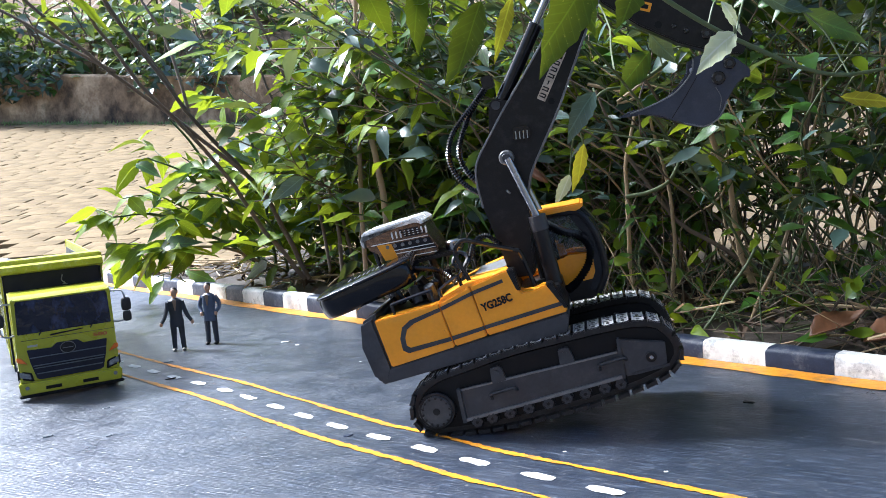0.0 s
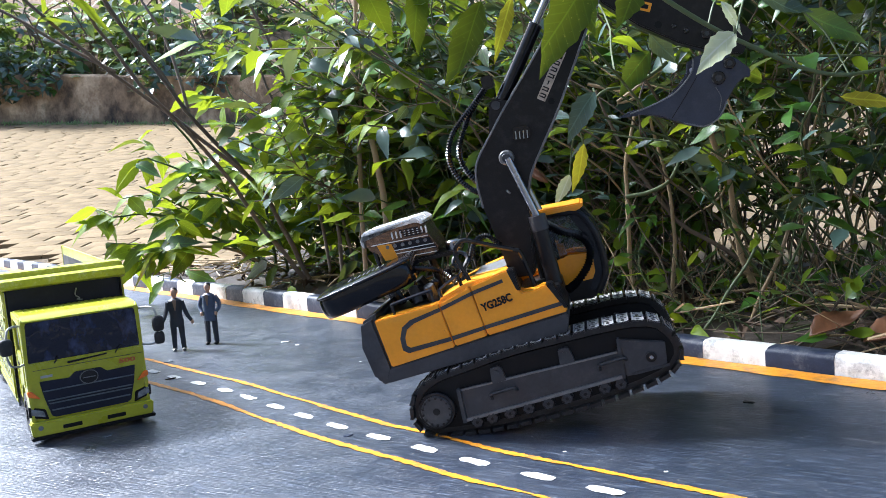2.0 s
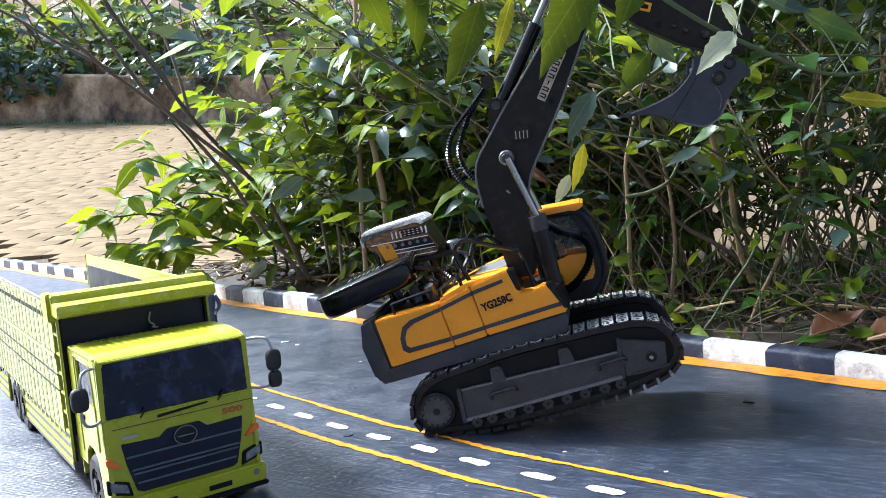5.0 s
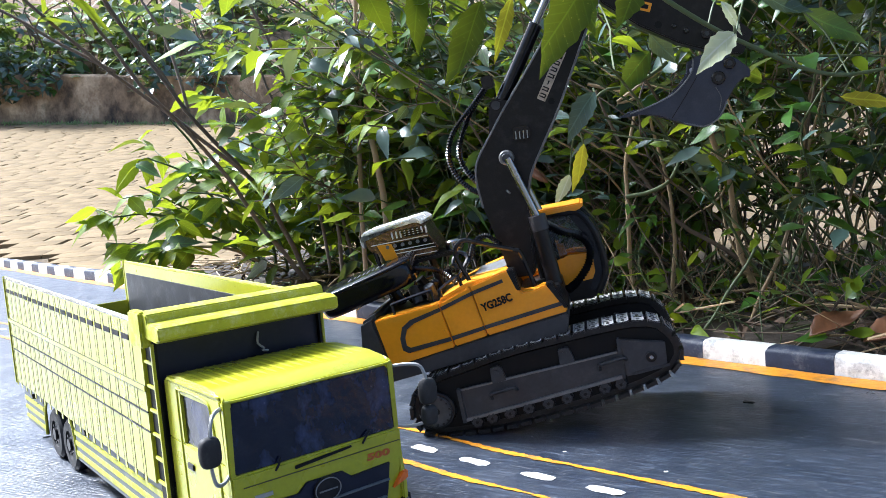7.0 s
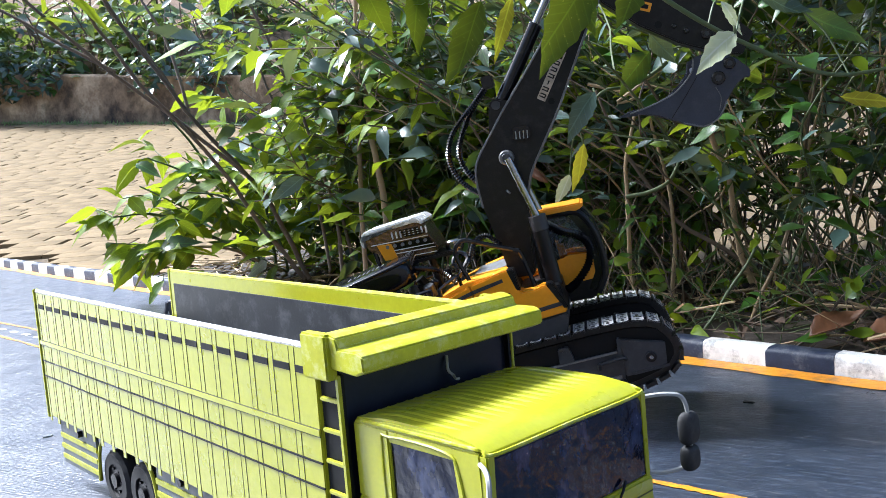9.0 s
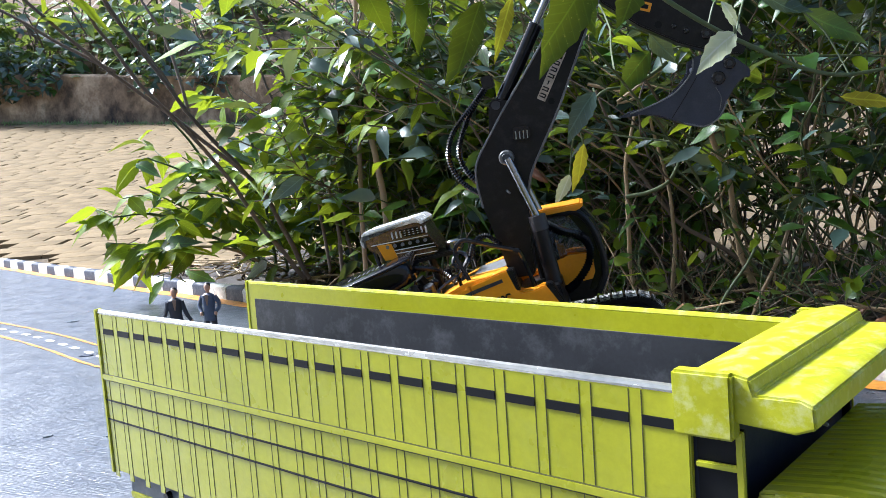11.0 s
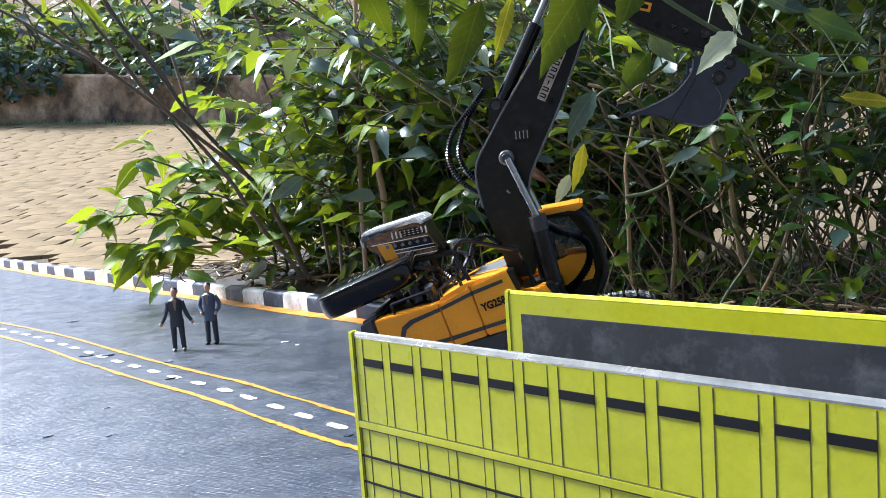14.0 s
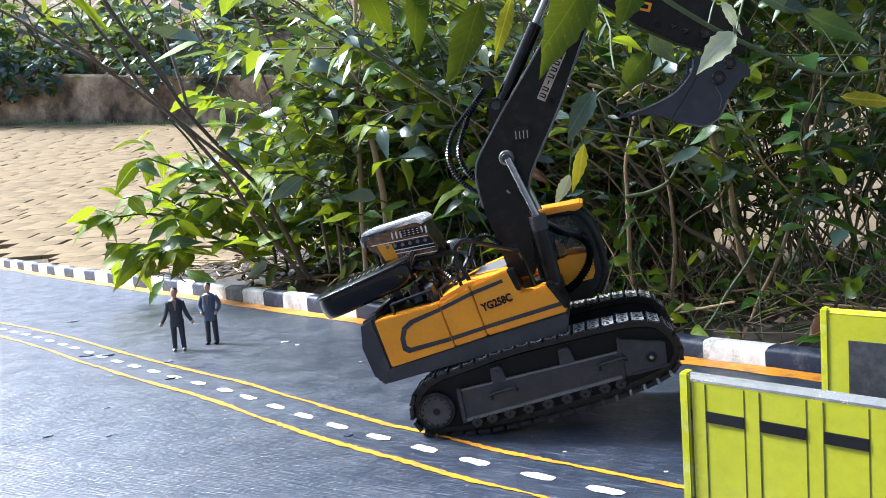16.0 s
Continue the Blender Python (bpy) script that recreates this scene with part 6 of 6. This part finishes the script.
def single_stem(name, label, pts, r0, r1, material):
    root = thing(name, Matrix.Translation(pts[0]), label, "stem", "bare stems in the thicket")
    stem(root, [Vector(p) - Vector(pts[0]) for p in pts], r0, r1, material, n=8)


for pts, r0, r1, mat_ in (
        ([(0.357, 1.020, 0.006), (0.381, 1.020, 0.054), (0.398, 1.020, 0.094), (0.423, 1.030, 0.139), (0.438, 1.040, 0.185), (0.453, 1.050, 0.239), (0.475, 1.060, 0.321), (0.482, 1.060, 0.402)], 0.0025, 0.0020, M_TAN_STEM),
        ([(0.299, 1.000, 0.017), (0.326, 1.000, 0.051), (0.359, 1.000, 0.103), (0.374, 1.000, 0.128)], 0.0021, 0.0016, M_GREEN_STEM),
        ([(0.383, 1.060, 0.062), (0.363, 1.050, 0.122), (0.349, 1.030, 0.186), (0.324, 1.000, 0.242), (0.313, 1.000, 0.301)], 0.0038, 0.0032, M_TAN_STEM),
        ([(0.245, 1.100, 0.049), (0.240, 1.100, 0.113), (0.242, 1.100, 0.179), (0.244, 1.100, 0.230), (0.260, 1.100, 0.286)], 0.0032, 0.0022, M_TAN_STEM),
        ([(0.242, 1.100, 0.180), (0.267, 1.080, 0.185), (0.291, 1.060, 0.199), (0.307, 1.060, 0.231), (0.319, 1.060, 0.268)], 0.0030, 0.0018, M_GREEN_STEM),
        ([(0.296, 1.120, 0.027), (0.304, 1.120, 0.091), (0.305, 1.120, 0.151), (0.297, 1.120, 0.211), (0.282, 1.120, 0.278)], 0.0030, 0.002, M_TAN_STEM),
        ([(0.444, 1.060, 0.003), (0.398, 1.100, 0.077), (0.317, 1.140, 0.141), (0.259, 1.160, 0.237), (0.226, 1.160, 0.323)], 0.0036, 0.002, M_BARK),
        ([(0.520, 1.000, 0.045), (0.454, 0.990, -0.002), (0.406, 1.000, 0.027), (0.374, 1.020, 0.041)], 0.003, 0.002, M_BARK),
        ([(0.415, 1.100, 0.128), (0.483, 1.100, 0.173), (0.578, 1.100, 0.216)], 0.0036, 0.0026, M_GREEN_STEM),
        ([(0.421, 1.060, 0.116), (0.480, 1.060, 0.182), (0.520, 1.040, 0.192), (0.568, 1.040, 0.195)], 0.003, 0.0024, M_GREEN_STEM),
        ([(0.201, 1.100, 0.327), (0.253, 1.080, 0.306), (0.231, 1.080, 0.301), (0.292, 1.060, 0.336)], 0.0022, 0.0016, M_TAN_STEM),
        ([(-0.019, 1.250, 0.326), (-0.004, 1.220, 0.301), (0.027, 1.220, 0.293), (0.076, 1.220, 0.299)], 0.0024, 0.0018, M_GREEN_STEM),
        ([(-0.132, 1.420, 0.066), (-0.128, 1.420, 0.217), (-0.118, 1.420, 0.355), (-0.110, 1.420, 0.469), (-0.102, 1.420, 0.571)], 0.0042, 0.0036, M_TAN_STEM),
        ([(-0.088, 1.400, 0.064), (-0.089, 1.400, 0.168), (-0.095, 1.400, 0.251), (-0.104, 1.400, 0.335), (-0.101, 1.400, 0.460), (-0.096, 1.400, 0.558)], 0.0062, 0.0040, M_TAN_STEM),
        ([(-0.221, 1.500, 0.524), (-0.188, 1.480, 0.432), (-0.151, 1.460, 0.389), (-0.122, 1.460, 0.292)], 0.0024, 0.0016, M_TAN_STEM)):
    single_stem("bare_stem", "bare woody stem rising through the thicket", pts, r0, r1, mat_)


M_LEAF_HANG = leaf_material("toothed_green_leaf", (0.015, 0.042, 0.003), (0.068, 0.122, 0.005), 0.5, 0.24, veined=True)


# branches that hang over the excavator, with large drooping leaves near the lens
def hanging_leaf(root, p, q, width, material, face, seed):
    p, q = Vector(p), Vector(q)
    me = blade_mesh("leaf", material, (q - p).length, width, rows=12, fold=0.22, droop=0.06, teeth=0.09, seed=seed)
    ob = new("leaf", me)
    ob.parent = root
    ob.matrix_world = leaf_pose(p, q - p, face)
    ob.matrix_parent_inverse = root.matrix_world.inverted()


def overhang(name, label, line, r, leaves):
    root = thing(name, Matrix(), label, "branch", "overhanging branches")
    stem(root, line, r, r * 0.6, M_GREEN_STEM, n=8)
    for k, (p, q, w, m) in enumerate(leaves):
        a = min(smooth_line(line, 8), key=lambda c: (c - Vector(p)).length)
        mid = a.lerp(Vector(p), 0.5) + Vector((0, 0, 0.008))
        part("leaf_stalk", tube(smooth_line([a, mid, p], 4), 0.0009, 5), M_GREEN_STEM, root, smooth=60)
        hanging_leaf(root, p, q, w, m, (0.15 * (k % 3 - 1), -1, 0.45), k)


overhang("overhanging_branch", "green branch with large toothed leaves hanging over the boom", [(-0.091, 1.000, 0.475), (0.031, 0.860, 0.422), (0.103, 0.740, 0.386), (0.156, 0.700, 0.378), (0.222, 0.680, 0.381)], 0.003,
         [((0.000, 0.900, 0.428), (-0.016, 0.900, 0.356), 0.026, M_LEAF_HANG), ((0.056, 0.840, 0.392), (0.021, 0.820, 0.313), 0.030, M_LEAF_HANG), ((0.135, 0.680, 0.380), (0.076, 0.660, 0.306), 0.034, M_LEAF_HANG), ((0.114, 0.690, 0.379), (0.134, 0.670, 0.331), 0.028, M_LEAF_HANG),
          ((0.168, 0.680, 0.368), (0.150, 0.670, 0.333), 0.022, M_LEAF_HANG), ((0.086, 0.840, 0.395), (0.063, 0.840, 0.334), 0.015, M_LEAF_YELLOW), ((-0.067, 1.000, 0.454), (-0.041, 1.000, 0.389), 0.032, M_LEAF_HANG),
          ((0.027, 0.900, 0.431), (0.048, 0.950, 0.380), 0.032, M_LEAF_DEEP)])
overhang("overhanging_branch", "olive branch crossing before the bucket with pale leaves", [(0.174, 0.700, 0.376), (0.196, 0.700, 0.355), (0.245, 0.690, 0.321), (0.289, 0.690, 0.298), (0.334, 0.700, 0.286), (0.396, 0.720, 0.291)], 0.0023,
         [((0.246, 0.690, 0.325), (0.208, 0.680, 0.299), 0.020, M_LEAF_PALE), ((0.242, 0.710, 0.353), (0.258, 0.700, 0.326), 0.010, M_LEAF_PALE), ((0.279, 0.740, 0.367), (0.331, 0.740, 0.339), 0.022, M_LEAF_DUSKY), ((0.326, 0.750, 0.346), (0.378, 0.740, 0.316), 0.024, M_LEAF_DEEP),
          ((0.352, 0.740, 0.271), (0.406, 0.740, 0.259), 0.015, M_LEAF_YELLOW)])
overhang("overhanging_branch", "twig with drooping mixed green and yellow leaves beside the cab", [(0.256, 0.930, 0.330), (0.216, 0.920, 0.308), (0.176, 0.900, 0.301), (0.149, 0.900, 0.265)], 0.0022,
         [((0.167, 0.880, 0.301), (0.130, 0.870, 0.255), 0.024, M_LEAF_DUSKY), ((0.156, 0.900, 0.250), (0.145, 0.900, 0.198), 0.014, M_LEAF_YELLOW), ((0.230, 0.900, 0.339), (0.192, 0.900, 0.299), 0.026, M_LEAF_DEEP), ((0.237, 0.920, 0.360), (0.265, 0.920, 0.328), 0.024, M_LEAF_DUSKY),
          ((0.147, 0.950, 0.218), (0.130, 0.950, 0.184), 0.014, M_LEAF_PALE)])
overhang("overhanging_branch", "low leafy twig reaching over the kerb onto the road", [(-0.585, 1.920, 0.026), (-0.601, 1.860, 0.054), (-0.613, 1.820, 0.054)], 0.0018,
         [((-0.609, 1.840, 0.042), (-0.635, 1.780, 0.001), 0.022, M_LEAF_DEEP), ((-0.576, 1.900, 0.053), (-0.490, 1.850, 0.027), 0.03, M_LEAF_DEEP)])
overhang("overhanging_branch", "small leaf sprig hanging over the kerb", [(-0.315, 1.640, 0.041), (-0.291, 1.600, 0.043)], 0.0014, [((-0.293, 1.600, 0.038), (-0.282, 1.570, 0.002), 0.020, M_LEAF_BRIGHT)])


# dry curled leaves on the soil and scraps on the road
def dry_leaf(p, length, turn, seed, label):
    vs, fs = blade(length, length * 0.55, rows=12, fold=0.9, droop=-0.55, teeth=0.05, seed=seed)
    me = bpy.data.meshes.new("dry_leaf")
    me.from_pydata(vs, [], fs)
    me.materials.append(M_LEAF_DRY)
    me.polygons.foreach_set("use_smooth", [True] * len(me.polygons))
    ob = new("dry_leaf", me)
    ob.matrix_world = Matrix.Translation(p) @ Euler((radians(20), 0, radians(turn))).to_matrix().to_4x4()
    ob.modifiers.new("thickness", "SOLIDIFY").thickness = 0.0008
    tagged(ob, label, "dry leaf", "dry leaves")


dry_leaf((0.372, 0.872, 0.030), 0.058, 12, 1, "curled brown dry leaf lying on the twigs")
dry_leaf((0.418, 0.852, 0.024), 0.070, -14, 2, "curled brown dry leaf lying behind the kerb")
dry_leaf((0.142, 1.100, 0.208), 0.05, 150, 5, "rusty brown dry leaf caught in the thicket")
dry_leaf((-0.153, 1.400, 0.302), 0.04, 80, 6, "rusty brown dry leaf caught in the thicket")


def scrap(u_v, size, turn, material, seed, label):
    rnd = random.Random(seed)
    bm = bmesh.new()
    n = 7
    lo = [bm.verts.new((size * 0.7 * rnd.uniform(0.6, 1.1) * math.cos(2 * math.pi * k / n), 0.45 * size * rnd.uniform(0.5, 1.1) * math.sin(2 * math.pi * k / n), 0.0002)) for k in range(n)]
    hi = [bm.verts.new((v.co.x * 0.9, v.co.y * 0.9, size * rnd.uniform(0.05, 0.16))) for v in lo]
    bm.faces.new(hi)
    for k in range(n):
        bm.faces.new((lo[k], lo[(k + 1) % n], hi[(k + 1) % n], hi[k]))
    ob = part("paint_flake", bm, material, None, smooth=20)
    ob.matrix_world = Matrix.Translation(u_v) @ Matrix.Rotation(radians(turn), 4, "Z")
    tagged(ob, label, "flake", "scraps on the road")


for k, (p, s, a, m) in enumerate((((-0.244, 1.245, 0.0), 0.010, 20, M_WHITE_LINE), ((-0.221, 1.215, 0.0), 0.006, 0, M_WHITE_LINE), ((-0.548, 1.265, 0.0), 0.016, 5, M_KERB_BLACK), ((-0.512, 1.255, 0.0), 0.02, 30, M_SKIRT), ((-0.393, 1.171, 0.0), 0.012, 40, M_SKIRT), ((-0.357, 1.064, 0.0), 0.011, 0, M_BLACK),
                                  ((-0.102, 0.767, 0.0), 0.008, 20, M_KERB_BLACK), ((0.268, 0.766, 0.0), 0.011, -20, M_BLACK), ((-0.393, 0.945, 0.0), 0.008, 50, M_SKIRT), ((-0.416, 0.848, 0.0), 0.009, 30, M_SKIRT), ((-0.349, 0.832, 0.0), 0.008, 10, M_SKIRT), ((-0.248, 1.246, 0.0), 0.004, 60, M_WHITE_LINE),
                                  ((-0.721, 1.629, 0.0), 0.02, 10, M_SKIRT), ((-0.240, 0.950, 0.0), 0.008, -30, M_WHITE_LINE), ((0.152, 0.615, 0.0), 0.0035, 0, M_WHITE_LINE), ((-0.116, 1.073, 0.0), 0.004, 0, M_WHITE_LINE), ((0.085, 0.676, 0.0), 0.003, 0, M_WHITE_LINE))):
    scrap(p, s, a, m, k, "small loose flake lying on the road")


def build_far_planting():
    """Garden plants along the top of the wall: broad leaves in clumps."""
    rnd = random.Random(9)
    for c in range(40):
        back = c >= 26
        x = -9.5 + (c * 0.62 if not back else (c - 26) * 1.1) + rnd.uniform(-0.2, 0.2)
        y = WALL_Y + (rnd.uniform(1.8, 2.6) if back else rnd.uniform(0.3, 1.2))
        z0 = height(x, WALL_Y) + 0.42
        root = thing("garden_shrub", Matrix.Translation((x, y, z0)), "garden shrub with broad leaves on top of the wall", "shrub", "garden shrubs on the wall")
        tall = rnd.uniform(1.4, 2.1) if back else rnd.uniform(0.7, 1.4)
        bits = bmesh.new()
        for k in range(5):
            d = Vector((rnd.gauss(0, 0.3), rnd.gauss(-0.1, 0.3), 1)) * tall
            tube(smooth_line([(0, 0, 0), d * 0.5 + Vector((rnd.gauss(0, 0.1), 0, 0)), d], 3), [0.02, 0.018, 0.016, 0.014, 0.012, 0.010, 0.008], 5, bm=bits)
        part("stem", bits, M_BARK, root, smooth=60)
        fol = Foliage(root, [M_FAR_LEAF, M_FAR_LEAF, M_LEAF_DUSKY] if c % 3 else [M_LEAF_DEEP, M_FAR_LEAF], rnd.uniform(0.16, 0.34), 0, 500 + c)
        for k in range(int(240 * tall)):
            a, q = rnd.uniform(0, 2 * math.pi), rnd.random() ** 0.6
            p = Vector((math.cos(a) * q * 0.55, math.sin(a) * q * 0.5, tall * rnd.uniform(-0.1, 1.05) - 0.12 * q))
            fol.put(p, (math.cos(a) + rnd.gauss(0, 0.5), math.sin(a) + rnd.gauss(0, 0.5), rnd.uniform(-0.7, 0.4)), (rnd.gauss(0, 0.4), -0.4, 1))
        fol.done()


build_far_planting()


def build_wall_growth():
    """Dark plants that hang over the garden wall, and grass along its foot."""
    rnd = random.Random(19)
    for x, wide, n in ((-5.15, 0.40, 230), (-4.62, 0.30, 120), (-3.35, 0.3, 110), (-2.7, 0.3, 110)):
        z = height(x, WALL_Y) + 0.56
        root = thing("hanging_shrub", Matrix.Translation((x, WALL_Y + 0.12, z)), "dark blue-green shrub hanging over the garden wall", "shrub", "shrubs hanging over the wall")
        fol = Foliage(root, [M_LEAF_DUSKY, M_LEAF_DEEP, M_LEAF_DUSKY], 0.13, 0, int(-x * 100))
        bits = bmesh.new()
        for k in range(n):
            a = rnd.uniform(0, 2 * math.pi)
            p = Vector((math.cos(a) * wide * rnd.random(), -0.16 + 0.16 * rnd.gauss(0, 0.6), rnd.uniform(-0.32, 0.42) * (1 if n > 200 else 0.6)))
            if k % 12 == 0:
                tube(smooth_line([(0, 0, 0.02), p * 0.5 + Vector((0, 0, 0.12)), p], 3), 0.006, 5, bm=bits)
            fol.put(p, (rnd.gauss(0, 1), rnd.gauss(-0.5, 0.6), rnd.uniform(-0.9, 0.3)), (rnd.gauss(0, 0.4), -0.6, 1))
        part("stem", bits, M_BARK, root, smooth=60)
        fol.done()
    vs, fs = [], []
    for k in range(900):
        x = rnd.uniform(-6.5, -1.5)
        y = WALL_Y - 0.05 - abs(rnd.gauss(0, 0.12))
        m = leaf_pose((x, y, height(x, y) - 0.01), (rnd.gauss(0, 0.4), rnd.gauss(-0.2, 0.4), 1), (0, -1, 0.2))
        v, f = blade(rnd.uniform(0.02, 0.055), 0.012, rows=3, droop=rnd.uniform(0, 0.5), seed=k % 9)
        n = len(vs)
        vs += [tuple(m @ Vector(c)) for c in v]
        fs += [tuple(n + i for i in c) for c in f]
    me = bpy.data.meshes.new("grass")
    me.from_pydata(vs, [], fs)
    me.materials.append(M_FAR_LEAF)
    tagged(new("grass", me), "pale green grass along the foot of the wall", "grass", kind="stuff")


build_wall_growth()


# ---- what moves ----
def motions():
    walk(LORRY, [(t, pose(x, y, 0, 0, 0, a)) for t, x, y, a in LORRY_ROWS])
    gone = [0.0]
    for (t0, x0, y0, a0), (t1, x1, y1, a1) in zip(LORRY_ROWS, LORRY_ROWS[1:]):
        gone.append(gone[-1] + math.hypot(x1 - x0, y1 - y0))
    for wheel in [ob for ob in LORRY.children if ob.name.startswith("wheel") and ob.type == "EMPTY"]:
        x, y, z = wheel.location
        walk(wheel, [(t, pose(x, y, z, 0, math.degrees(np.interp(t, [r[0] for r in LORRY_ROWS], gone) / 0.0232), 0)) for t in np.arange(0.0, 16.01, 0.25).tolist()])


LORRY_ROWS = [(0.0, -0.4720, 1.0406, -61.21), (0.5, -0.4481, 0.9910, -60.56), (1.0, -0.4255, 0.9430, -59.90), (1.5, -0.3982, 0.8997, -59.24), (2.0, -0.3727, 0.8587, -58.59),
              (2.5, -0.3482, 0.8175, -57.96), (3.0, -0.3211, 0.7784, -57.35), (3.5, -0.2933, 0.7395, -56.75), (4.0, -0.2647, 0.7012, -56.14), (4.2, -0.2535, 0.6860, -55.90),
              (6.5, -0.1161, 0.5234, -53.59), (7.0, -0.0847, 0.4916, -52.54), (7.5, -0.0527, 0.4607, -51.44), (8.0, -0.0211, 0.4300, -50.24), (8.5, 0.0127, 0.4014, -48.90),
              (9.0, 0.0485, 0.3753, -47.43), (9.2, 0.0625, 0.3655, -46.86), (11.5, 0.2306, 0.2333, -40.82), (12.0, 0.2594, 0.2092, -40.93), (12.5, 0.2886, 0.1842, -41.18),
              (13.0, 0.3164, 0.1548, -41.75), (13.5, 0.3438, 0.1242, -42.30), (14.0, 0.3728, 0.0949, -42.85), (14.5, 0.4010, 0.0662, -43.33), (15.0, 0.4305, 0.0295, -44.04),
              (15.5, 0.4561, -0.0065, -44.60), (16.0, 0.4837, -0.0442, -45.10)]
motions()
